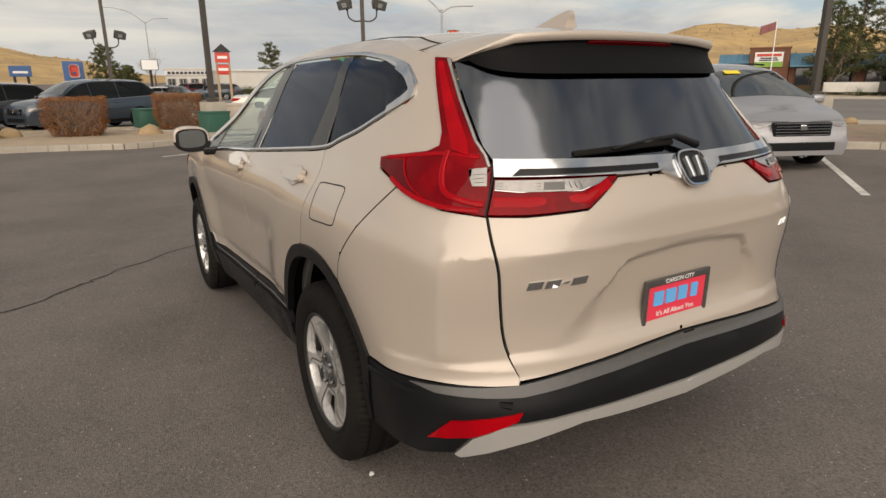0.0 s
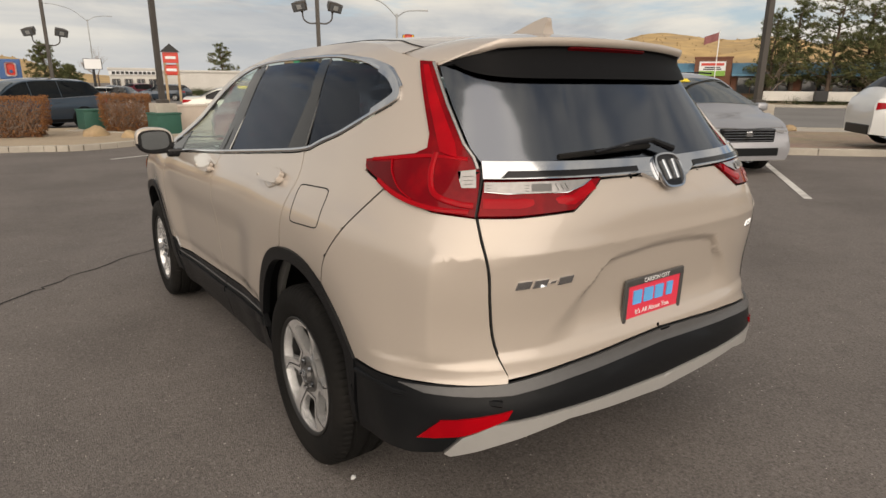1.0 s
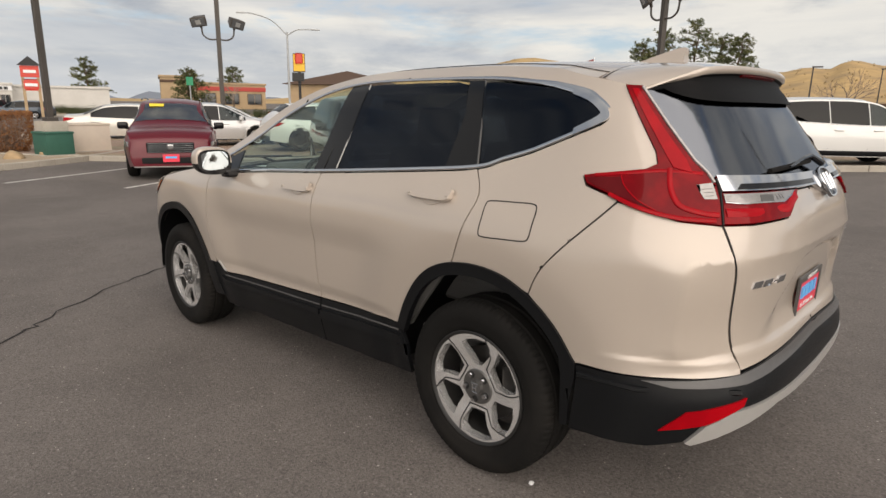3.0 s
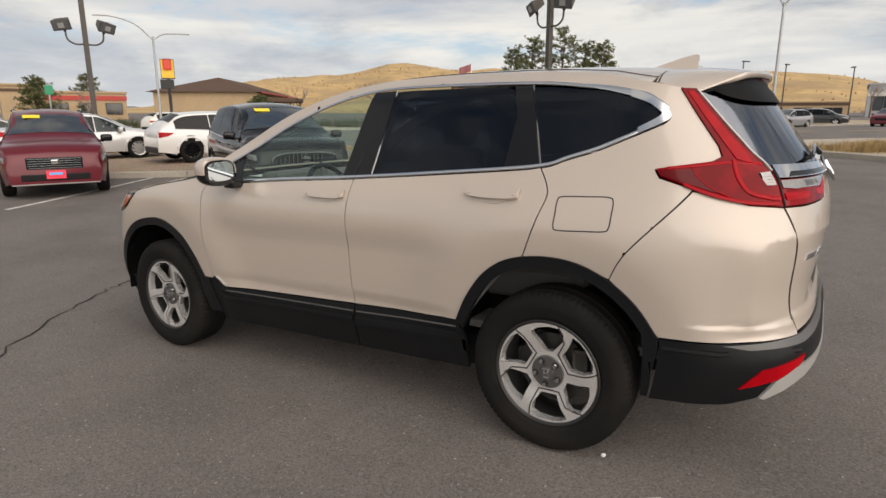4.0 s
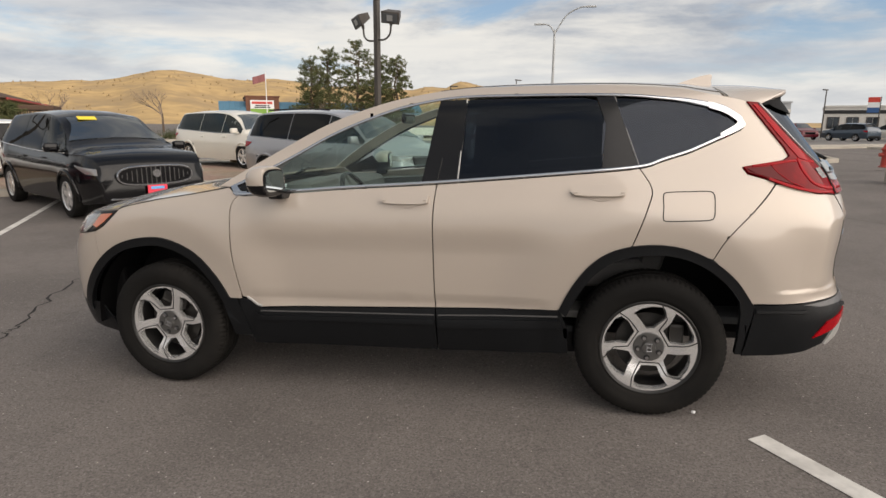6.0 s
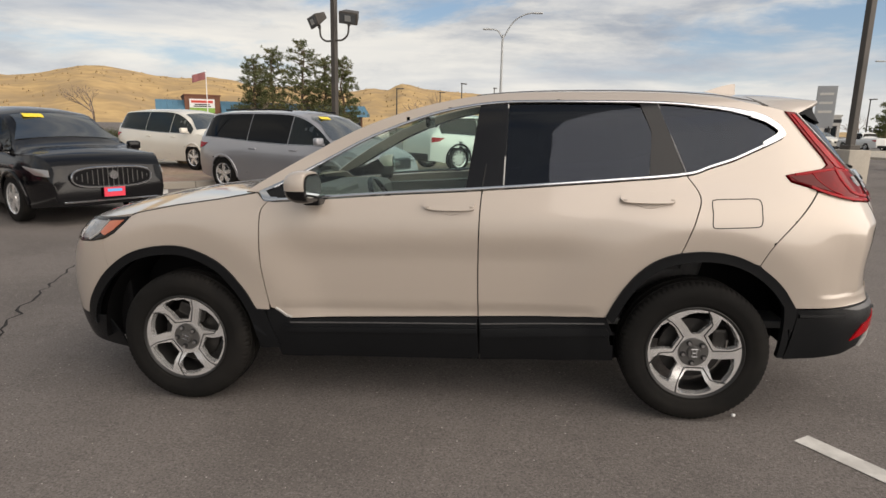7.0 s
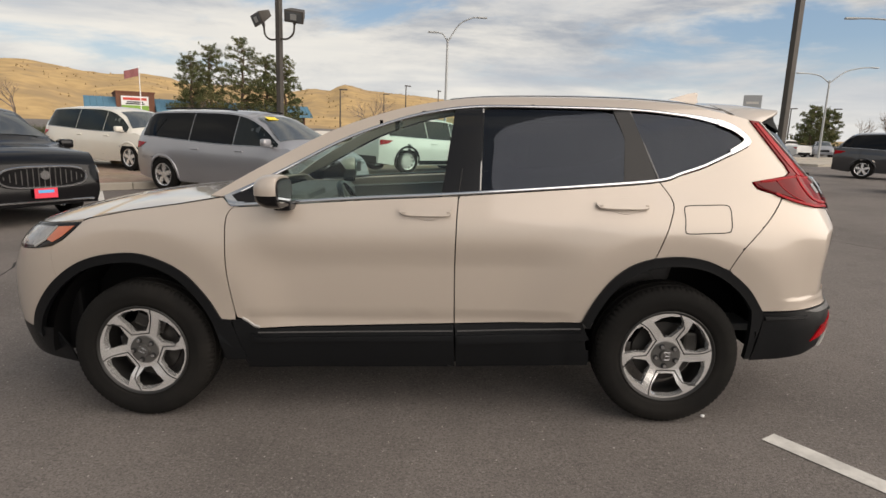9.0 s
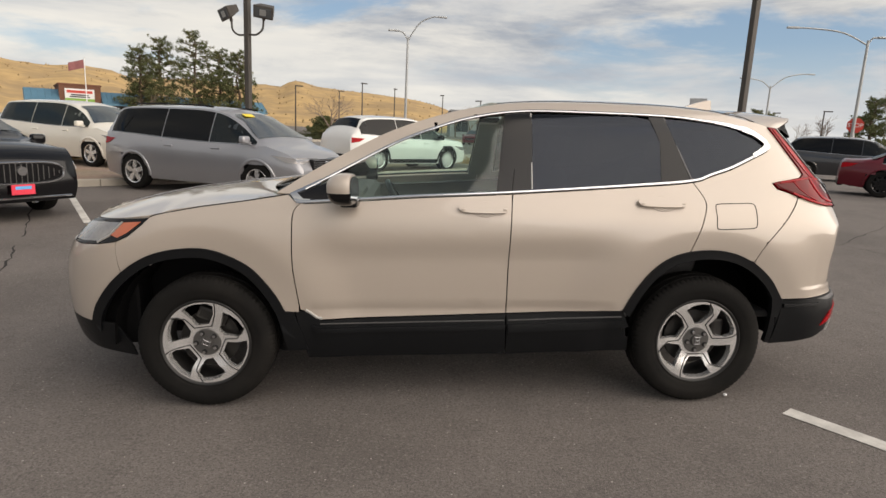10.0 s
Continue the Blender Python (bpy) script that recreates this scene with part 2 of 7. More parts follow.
def prism(outline, y0, y1):
    """A flat outline in (x, z), solid between y0 and y1."""
    n = len(outline)
    verts = [(x, y0, z) for x, z in outline] + [(x, y1, z) for x, z in outline]
    faces = [tuple(range(n)), tuple(range(2 * n - 1, n - 1, -1))] + [(i, (i + 1) % n, n + (i + 1) % n, n + i) for i in range(n)]
    bm = bmesh.new()
    vs = [bm.verts.new(v) for v in verts]
    for f in faces:
        bm.faces.new([vs[i] for i in f])
    bmesh.ops.recalc_face_normals(bm, faces=bm.faces)
    return bm


def spline(points, n=6, closed=False):
    """A smooth curve through the points."""
    out, k = [], len(points)
    for i in range(k if closed else k - 1):
        p = [Vector(points[j % k] if closed else points[min(k - 1, max(0, j))]) for j in (i - 1, i, i + 1, i + 2)]
        for q in range(n):
            t = q / n
            out.append(tuple(.5 * (2 * p[1] + (p[2] - p[0]) * t + (2 * p[0] - 5 * p[1] + 4 * p[2] - p[3]) * t * t + (3 * p[1] - p[0] - 3 * p[2] + p[3]) * t ** 3)))
    if not closed:
        out.append(tuple(points[-1]))
    return out


def normal_of(surf, s, z):
    p, a, b = Vector(surf(s, z)), Vector(surf(s + .004, z)), Vector(surf(s, z + .004))
    n = (b - p).cross(a - p)
    return n.normalized() if n.length > 1e-12 else Vector((0, 1, 0))


def panel(name, outline, mat, parent, off=0.0, thick=.010, side=1, step=.055, surf=None, label=""):
    """A sheet with thickness that follows the surface inside an outline given in (s, z)."""
    surf = surf or place
    bm = bmesh.new()
    clean = []
    for p in outline:
        if not clean or (Vector(p) - Vector(clean[-1])).length > .0015:
            clean.append(p)
    if (Vector(clean[0]) - Vector(clean[-1])).length < .0015:
        clean.pop()
    f = bm.faces.new([bm.verts.new((p[0], p[1], 0)) for p in clean])
    f.normal_update()
    bmesh.ops.triangulate(bm, faces=[f], ngon_method="EAR_CLIP")
    for axis in (0, 1):
        lo, hi = min(p[axis] for p in clean), max(p[axis] for p in clean)
        c = math.ceil(lo / step) * step
        while c < hi - .004:
            if c > lo + .004:
                co, no = [0, 0, 0], [0, 0, 0]
                co[axis], no[axis] = c, 1
                bmesh.ops.bisect_plane(bm, geom=bm.verts[:] + bm.edges[:] + bm.faces[:], plane_co=co, plane_no=no)
            c += step
    bm.verts.index_update()
    flip = Vector((1, side, 1))
    outer, inner, norms = [], [], []
    for v in bm.verts:
        n = normal_of(surf, v.co.x, v.co.y)
        p = Vector(surf(v.co.x, v.co.y)) + n * off
        outer.append(p * flip)
        inner.append((p - n * thick) * flip)
        norms.append(n * flip)
    k = len(outer)
    verts, faces, nn = outer + inner, [], norms + [-n for n in norms]
    for f in bm.faces:
        ids = [v.index for v in f.verts]
        a, b, c = (outer[i] for i in ids[:3])
        if (b - a).cross(c - a).dot(norms[ids[0]]) < 0:
            ids.reverse()
        faces.append(tuple(ids))
        faces.append(tuple(k + i for i in reversed(ids)))
    for e in bm.edges:
        if len(e.link_faces) == 1:
            i, j = (v.index for v in e.verts)
            b0 = len(verts)
            verts += [outer[i], outer[j], inner[j], inner[i]]
            nn += [Vector((0, 0, 0))] * 4
            faces.append((b0, b0 + 1, b0 + 2, b0 + 3))
    bm.free()
    ob = part(name, (verts, [], faces), mat, parent, label)
    ob.data.polygons.foreach_set("use_smooth", [True] * len(ob.data.polygons))
    ob.data.normals_split_custom_set_from_vertices(nn)
    return ob


def strip(name, points, mat, parent, width, height, side=1, surf=None, off=0.0, label="", closed=False):
    """A raised, rounded bead along a line of (s, z) on the surface."""
    surf = surf or place
    flip = Vector((1, side, 1))
    ps = [Vector(surf(*p)) for p in points]
    ns = [normal_of(surf, *p) for p in points]
    n = len(ps)
    sec = [(-.5, -.1), (-.5, .55), (-.3, 1.0), (.3, 1.0), (.5, .55), (.5, -.1)]
    verts, faces = [], []
    for i in range(n):
        a = ps[(i + 1) % n if closed else min(n - 1, i + 1)]
        b = ps[(i - 1) % n if closed else max(0, i - 1)]
        t = (a - b).normalized()
        w = ns[i].cross(t).normalized()
        wd = width[i] if isinstance(width, (list, tuple)) else width
        for u, h in sec:
            verts.append((ps[i] + ns[i] * off + w * u * wd + ns[i] * h * height) * flip)
    k = len(sec)
    for i in range(n if closed else n - 1):
        j = (i + 1) % n
        for q in range(k):
            faces.append((i * k + q, j * k + q, j * k + (q + 1) % k, i * k + (q + 1) % k))
    if not closed:
        faces += [tuple(range(k)), tuple(range(n * k - 1, (n - 1) * k - 1, -1))]
    return soft(part(name, (verts, [], faces), mat, parent, label), 50)


def hull(name, rows, mat, parent, thick=.006, label="", angle=50):
    """A grid of points given thickness along each point's own normal."""
    h, w = len(rows), len(rows[0])
    pts = [[Vector(p) for p in r] for r in rows]
    outer, inner = [], []
    for i in range(h):
        for j in range(w):
            a = pts[min(h - 1, i + 1)][j] - pts[max(0, i - 1)][j]
            b = pts[i][min(w - 1, j + 1)] - pts[i][max(0, j - 1)]
            n = a.cross(b)
            n = n.normalized() if n.length > 1e-9 else Vector((0, 0, 1))
            outer.append(pts[i][j])
            inner.append(pts[i][j] - n * thick)
    k = h * w
    faces = []
    for i in range(h - 1):
        for j in range(w - 1):
            q = (i * w + j, i * w + j + 1, (i + 1) * w + j + 1, (i + 1) * w + j)
            faces += [q, tuple(k + v for v in reversed(q))]
    rim = [j for j in range(w)] + [i * w + w - 1 for i in range(1, h)] + [(h - 1) * w + j for j in range(w - 2, -1, -1)] + [i * w for i in range(h - 2, 0, -1)]
    for a, b in zip(rim, rim[1:] + rim[:1]):
        faces.append((b, a, k + a, k + b))
    return soft(part(name, (outer + inner, [], faces), mat, parent, label), angle)


def sheet(name, rows, mat, parent, thick=.01, label="", angle=50):
    """A grid of points as a sheet with thickness."""
    h, w = len(rows), len(rows[0])
    bm = bmesh.new()
    g = [[bm.verts.new(p) for p in r] for r in rows]
    for i in range(h - 1):
        for j in range(w - 1):
            bm.faces.new((g[i][j], g[i][j + 1], g[i + 1][j + 1], g[i + 1][j]))
    if thick:
        bmesh.ops.recalc_face_normals(bm, faces=bm.faces)
        bmesh.ops.solidify(bm, geom=bm.faces[:], thickness=thick)
    bmesh.ops.recalc_face_normals(bm, faces=bm.faces)
    return soft(part(name, bm, mat, parent, label), angle)


# ---- the subject car: its skin ----
# body surface of the subject car: rows run round the plan at each height
XA, XB = -0.15, 2.80
WZ = ((0.10, .80), (.20, .835), (.30, .872), (.42, .895), (.55, .905), (.70, .915), (.85, .920), (.95, .917), (1.02, .908), (1.08, .886), (1.14, .854),
      (1.20, .821), (1.30, .771), (1.40, .721), (1.50, .670), (1.57, .622), (1.62, .560), (1.70, .44))
RZ = ((.10, -.80), (.25, -.905), (.35, -.955), (.45, -.972), (.55, -.975), (.62, -.945), (.75, -.935), (.90, -.955), (1.0, -.965), (1.08, -.96),
      (1.15, -.935), (1.20, -.905), (1.30, -.835), (1.40, -.765), (1.50, -.69), (1.60, -.60), (1.70, -.50))
FZ = ((.10, 3.42), (.25, 3.54), (.40, 3.60), (.55, 3.62), (.70, 3.61), (.80, 3.58), (.90, 3.51), (.98, 3.40), (1.05, 3.22), (1.12, 3.0), (1.70, 3.0))


def width(x, z):
    """Half width of the body at a place along it and a height."""
    w = lerp(WZ, z)
    up = smooth(1.10, 1.35, z)
    w -= up * .055 * smooth(.9, 2.1, x) + up * .028 * smooth(.3, -.6, x) + (1 - up) * .012 * smooth(.2, -.6, x)
    w -= (1 - up) * .03 * smooth(2.2, 2.9, x)
    low = smooth(.95, .80, z) * smooth(.40, .55, z)
    w -= low * .022 * smooth(.35, .75, x) * smooth(2.25, 1.85, x)      # scooped lower doors
    w -= .012 * smooth(.600, .535, z) * smooth(.45, .55, x) * smooth(2.2, 2.1, x)   # the doors roll in above the sill
    for wx in (0.0, 2.66):                                             # flared arches
        r = math.hypot(x - wx, z - .36)
        w += .012 * smooth(.86, .62, r) - .011 * smooth(.635, .47, r)
    return w


def place(s, z, off=0.0):
    """The point of the body at s (along the side, then round the corner to the centre line) and height z."""
    if off:
        p, a, b = place(s, z), place(s + .004, z), place(s, z + .004)
        u = [a[i] - p[i] for i in range(3)]
        v = [b[i] - p[i] for i in range(3)]
        n = [v[1]*u[2] - v[2]*u[1], v[2]*u[0] - v[0]*u[2], v[0]*u[1] - v[1]*u[0]]
        k = math.sqrt(sum(c*c for c in n)) or 1
        return tuple(p[i] + off * n[i] / k for i in range(3))
    if XA <= s <= XB:
        return (s, width(s, z), z)
    if s < XA:
        f, end, n, x0 = (XA - s) / 1.5, lerp(RZ, z), 3.15 + .55 * smooth(1.12, .95, z) + .4 * smooth(.65, .5, z), XA
    else:
        f, end, n, x0 = (s - XB) / 1.5, lerp(FZ, z), 2.7, XB
    f = min(1.0, f) * math.pi / 2
    c, q = math.cos(f), math.sin(f)
    r = (abs(c)**n + abs(q)**n) ** (-1 / n)
    x = x0 + (end - x0) * r * q
    return (x, width(x, z) * r * c, z)


# ---- ground ----
def ground_sheet():
    near = [-60, -30, -18, -12] + [-9 + .6 * i for i in range(48)] + [21, 24, 28, 34, 42, 52, 64]
    ax = [-2500, -1200, -500, -200, -110] + near + [90, 130, 220, 500, 1200, 2500]
    ay = [-2500, -1200, -500, -200, -130, -100, -88] + [-80 + 2.5 * i for i in range(40)] + [24, 40, 80, 200, 600, 1500]
    bm = bmesh.new()
    g = [[bm.verts.new((x, y, ground_z(x, y))) for y in ay] for x in ax]
    for i in range(len(ax) - 1):
        for j in range(len(ay) - 1):
            bm.faces.new((g[i][j], g[i + 1][j], g[i + 1][j + 1], g[i][j + 1]))
    return soft(part("ground", bm, ASPHALT), 60)


tagged(ground_sheet(), "worn grey asphalt of a car lot, falling gently", "ground", kind="structure")


def across(s, z):
    """The skin of the tail from one side right across to the other: the centre line lies at s = -1.65."""
    if s < -1.65:
        x, y, z = place(-3.30 - s, z)
        return (x, -y, z)
    return place(s, z)


def both(half):
    """An outline that runs from the left to the centre line, closed by its mirror image."""
    return list(half) + [(-3.30 - s, z) for s, z in reversed(half)]


def inset(points, centre, k):
    return [(centre[0] + (p[0] - centre[0]) * k, centre[1] + (p[1] - centre[1]) * k) for p in points]


BELT = spline([(2.200, 1.146), (2.159, 1.102), (1.891, 1.112), (1.531, 1.133), (1.053, 1.155), (.395, 1.196), (.069, 1.222), (-.05, 1.257), (-.299, 1.330), (-.50, 1.388), (-.548, 1.412)], 6)
TOP = spline([(-.548, 1.412), (-.535, 1.448), (-.480, 1.484), (-.392, 1.514), (-.067, 1.558), (.182, 1.583), (.66, 1.597), (.982, 1.596), (1.24, 1.561), (1.455, 1.500), (1.669, 1.417), (1.902, 1.297), (2.079, 1.204), (2.200, 1.146)], 6)
ROOF_EDGE = spline([(2.275, 1.150), (2.14, 1.235), (1.95, 1.342), (1.72, 1.458), (1.50, 1.538), (1.27, 1.597), (1.0, 1.634), (.66, 1.640), (.18, 1.627), (-.1, 1.602), (-.36, 1.567), (-.56, 1.540), (-.635, 1.527)], 6)
ARCH_R = spline([(.436, .536), (.376, .656), (.288, .772), (.177, .845), (.027, .874), (-.124, .862), (-.286, .802), (-.415, .708), (-.495, .594)], 5)
ARCH_F = spline([(2.238, .532), (2.304, .654), (2.422, .783), (2.598, .860), (2.767, .865), (2.976, .821), (3.150, .712), (3.290, .560), (3.350, .450)], 5)
SPLIT = spline([(1.050, 1.155), (1.060, 1.023), (1.068, .775), (1.068, .515)], 4)
FDOOR = spline([(2.150, 1.100), (2.183, 1.054), (2.190, .932), (2.190, .783), (2.176, .652), (2.162, .545)], 4)
RDOOR = spline([(.067, 1.220), (.014, 1.129), (.036, 1.038), (.087, .896), (.100, .866)], 4)


def between(curve, lo, hi):
    return [p for p in curve if lo <= p[0] <= hi]


def wheel_mesh_outline(r0, a0, r1, a1, n=4):
    return [((r0 + (r1 - r0) * i / n) * math.cos(radians(a0 + (a1 - a0) * i / n)), (r0 + (r1 - r0) * i / n) * math.sin(radians(a0 + (a1 - a0) * i / n))) for i in range(n + 1)]


def road_wheel(parent, x, side, turn):
    """Tyre on a machined alloy wheel with six windows, outer face towards +y before mirroring."""
    R = .358
    w = new("wheel")
    w.parent = parent
    w.matrix_basis = pose(x, side * .797, R, 0, 0, 0) @ Matrix.Diagonal((1, side, 1, 1)) @ pose(0, 0, 0, 0, turn, 0)
    segs = 312
    prof = [(-.100, .238), (-.112, .262), (-.118, .300), (-.112, .330), (-.100, .347), (-.086, R - .003), (-.068, R), (-.064, R - .008), (-.056, R - .008), (-.052, R),
            (-.012, R + .001), (-.008, R - .008), (.008, R - .008), (.012, R + .001), (.052, R), (.056, R - .008), (.064, R - .008), (.068, R), (.086, R - .003),
            (.100, .347), (.111, .330), (.1175, .302), (.1165, .285), (.1135, .276), (.112, .262), (.107, .246), (.100, .238)]
    verts, edges, faces = lathe(prof, segs)
    k = len(prof)
    for i in range(segs):          # cross cuts in the shoulders
        if i % 4 == 0:
            for q in (5, 6, 17, 18, 19, 4):
                v = Vector(verts[i * k + q])
                f = 1 - .005 / math.hypot(v.x, v.z)
                verts[i * k + q] = (v.x * f, v.y, v.z * f)
    soft(part("tyre", (verts, edges, faces), RUBBER, w), 30)
    rim = part("rim", lathe([(-.10, .236), (-.095, .222), (-.03, .206), (.06, .208), (.088, .222), (.096, .234), (.104, .238), (.107, .234), (.103, .226), (.092, .219)], 72), BARREL, w)
    soft(rim, 35)
    def dish(r):
        return .084 - .006 * smooth(.03, .08, r) + .020 * smooth(.07, .20, r)

    def turned(a, pts):
        """Points of one window (along the rim, outwards) turned to its bearing on the face."""
        c, q = math.cos(radians(a)), math.sin(radians(a))
        return [(-(v * c - u * q), v * q + u * c) for u, v in pts]
    broad = [(-.029, .097), (.041, .097), (.062, .145), (.096, .190), (.066, .206), (.03, .214), (-.04, .212), (-.069, .194), (-.063, .150)]
    plain = [(.076, .176), (.040, .199), (-.004, .2095), (-.060, .207), (-.076, .180), (-.070, .148), (-.023, .096), (.015, .093), (.039, .131)]
    groove = [(.163, .155), (.100, .143), (.084, .136), (.054, .088), (.046, .083), (-.034, .083), (-.042, .088), (-.074, .160), (-.078, .213)]
    flat = bmesh.new()
    for loop in [turned(360 * i / 90, [(0, .2335)])[0] for i in range(90)], *[turned(-90 + 120 * i, broad) for i in range(3)], *[turned(90 + 120 * i, plain) for i in range(3)]:
        vs = [flat.verts.new((x_, z_, 0)) for x_, z_ in loop]
        for p, q in zip(vs, vs[1:] + vs[:1]):
            flat.edges.new((p, q))
    bmesh.ops.triangle_fill(flat, use_beauty=True, use_dissolve=False, edges=flat.edges[:])
    for axis in (0, 1):
        for i in range(-9, 10):
            co, no = [0, 0, 0], [0, 0, 0]
            co[axis], no[axis] = .025 * i + .001, 1
            bmesh.ops.bisect_plane(flat, geom=flat.verts[:] + flat.edges[:] + flat.faces[:], plane_co=co, plane_no=no)
    front = flat.faces[:]
    ext = bmesh.ops.extrude_face_region(flat, geom=front)
    back = {v for v in ext["geom"] if isinstance(v, bmesh.types.BMVert)}
    for v in flat.verts:
        x_, z_ = v.co.x, v.co.y
        k_ = .975 if v in back else 1.0
        v.co = (x_ * k_, dish(math.hypot(x_, z_)) - (.034 if v in back else 0), z_ * k_)
    bmesh.ops.recalc_face_normals(flat, faces=flat.faces)
    soft(part("spokes", flat, ALLOY_BRIGHT, w, "machined grey spokes round six windows"), 28)
    for i in range(3):
        run = turned(-90 + 120 * i, [p[:2] for p in spline([(u, v, 0) for u, v in groove], 3)])
        verts, faces = [], []
        for j, p in enumerate(run):
            t_ = (Vector(run[min(len(run) - 1, j + 1)]) - Vector(run[max(0, j - 1)])).normalized() * .0026
            for sx in (1, -1):
                x_, z_ = p[0] - sx * t_.y, p[1] + sx * t_.x
                verts.append((x_, dish(math.hypot(x_, z_)) + .0014, z_))
        for j in range(len(run) - 1):
            faces.append((2 * j, 2 * j + 1, 2 * j + 3, 2 * j + 2))
        part("groove", (verts, [], faces), BARREL, w)
    hub = bmesh.new()
    bmesh.ops.create_cone(hub, segments=40, radius1=.078, radius2=.070, depth=.012, cap_ends=True, matrix=pose(0, .079, 0, -90, 0, 0))
    soft(part("hub", hub, ALLOY_DARK, w, "darker grey hub"), 30)
    cap = bmesh.new()
    bmesh.ops.create_cone(cap, segments=32, radius1=.034, radius2=.030, depth=.014, cap_ends=True, matrix=pose(0, .092, 0, -90, 0, 0))
    part("hub_cap", cap, ALLOY_DARK, w)
    em = merged(block((.005, .006, .026), (-.010, .100, 0), .001, 1), block((.005, .006, .026), (.010, .100, 0), .001, 1), block((.018, .006, .005), (0, .100, 0), .001, 1),
                block((.034, .005, .004), (0, .099, .019), .001, 1), block((.028, .005, .004), (0, .099, -.019), .001, 1))
    part("emblem", em, CHROME, w)
    for i in range(5):
        a = radians(135 + 72 * i)
        nut = bmesh.new()
        bmesh.ops.create_cone(nut, segments=6, radius1=.0105, radius2=.009, depth=.022, cap_ends=True, matrix=pose(.0535 * math.cos(a), .091, .0535 * math.sin(a), -90, 0, 0))
        part("lug_nut", nut, CHROME, w)
        # dark disc on the hub, painting the shade of the nut's recess
        seat_ = bmesh.new()
        bmesh.ops.create_cone(seat_, segments=16, radius1=.0145, radius2=.0145, depth=.003, cap_ends=True, matrix=pose(.0535 * math.cos(a), .0860, .0535 * math.sin(a), -90, 0, 0))
        part("nut_recess_shade", seat_, BARREL, w)
    disc = bmesh.new()
    bmesh.ops.create_cone(disc, segments=40, radius1=.155, radius2=.155, depth=.022, cap_ends=True, matrix=pose(0, .005, 0, -90, 0, 0))
    part("brake_disc", disc, BRAKE, w)
    part("caliper", block((.07, .06, .16), (-.13, .02, .03), .015), BRAKE, w)
    return w


def seat(parent, x, y, wide, high=.62):
    """Cushion, leaning backrest and headrests of a car seat."""
    part("seat_cushion", block((.50, wide, .16), (x, y, .66), .05, 3), SEAT, parent)
    part("backrest", block((.13, wide, high), (0, 0, 0), .05, 3, pose(x - .30, y, .66 + high / 2, 0, -14, 0)), SEAT, parent)
    for yy in ((y,) if wide < .7 else (y - .38, y, y + .38)):
        part("headrest", merged(block((.09, .24, .17), (0, 0, 0), .04, 3, pose(x - .42, yy, .76 + high, 0, -10, 0)), rod((x - .38, yy - .05, .6 + high), (x - .41, yy - .05, .72 + high), .006), rod((x - .38, yy + .05, .6 + high), (x - .41, yy + .05, .72 + high), .006)), SEAT, parent)


def gate_skin(s, z):
    """The tailgate: its skin with the recess for the plate and a lip that flares at the bottom."""
    a = abs(s + 1.65)
    top = .958 - .022 * (a / .30) ** 2 - .06 * smooth(.27, .36, a)
    out = .353 + max(0.0, .868 - z) * 1.05
    d = -.020 * smooth(0, .030, top - z) * smooth(0, .045 + .10 * smooth(.86, .70, z), out - a) * smooth(.655, .76, z)
    d += .009 * smooth(.70, .66, z) + .005 * max(0.0, 1 - abs(z - .988) / .040) ** 1.5 * smooth(.66, .56, a)
    p = Vector(across(s, z))
    return p + normal_of(across, s, z) * d


def corner_skin(s, z):
    """The bumper corner, with its upright crease and flared lower edge."""
    d = .013 * max(0.0, 1 - abs(s + .825) / .12) ** 1.3 * smooth(1.04, .92, z) * smooth(.62, .70, z) + .007 * smooth(.668, .645, z) * smooth(-.55, -.70, s)
    d += .005 * max(0.0, 1 - abs(z - .988) / .040) ** 1.5 * smooth(-.80, -.85, s)
    return Vector(place(s, z)) + normal_of(place, s, z) * d


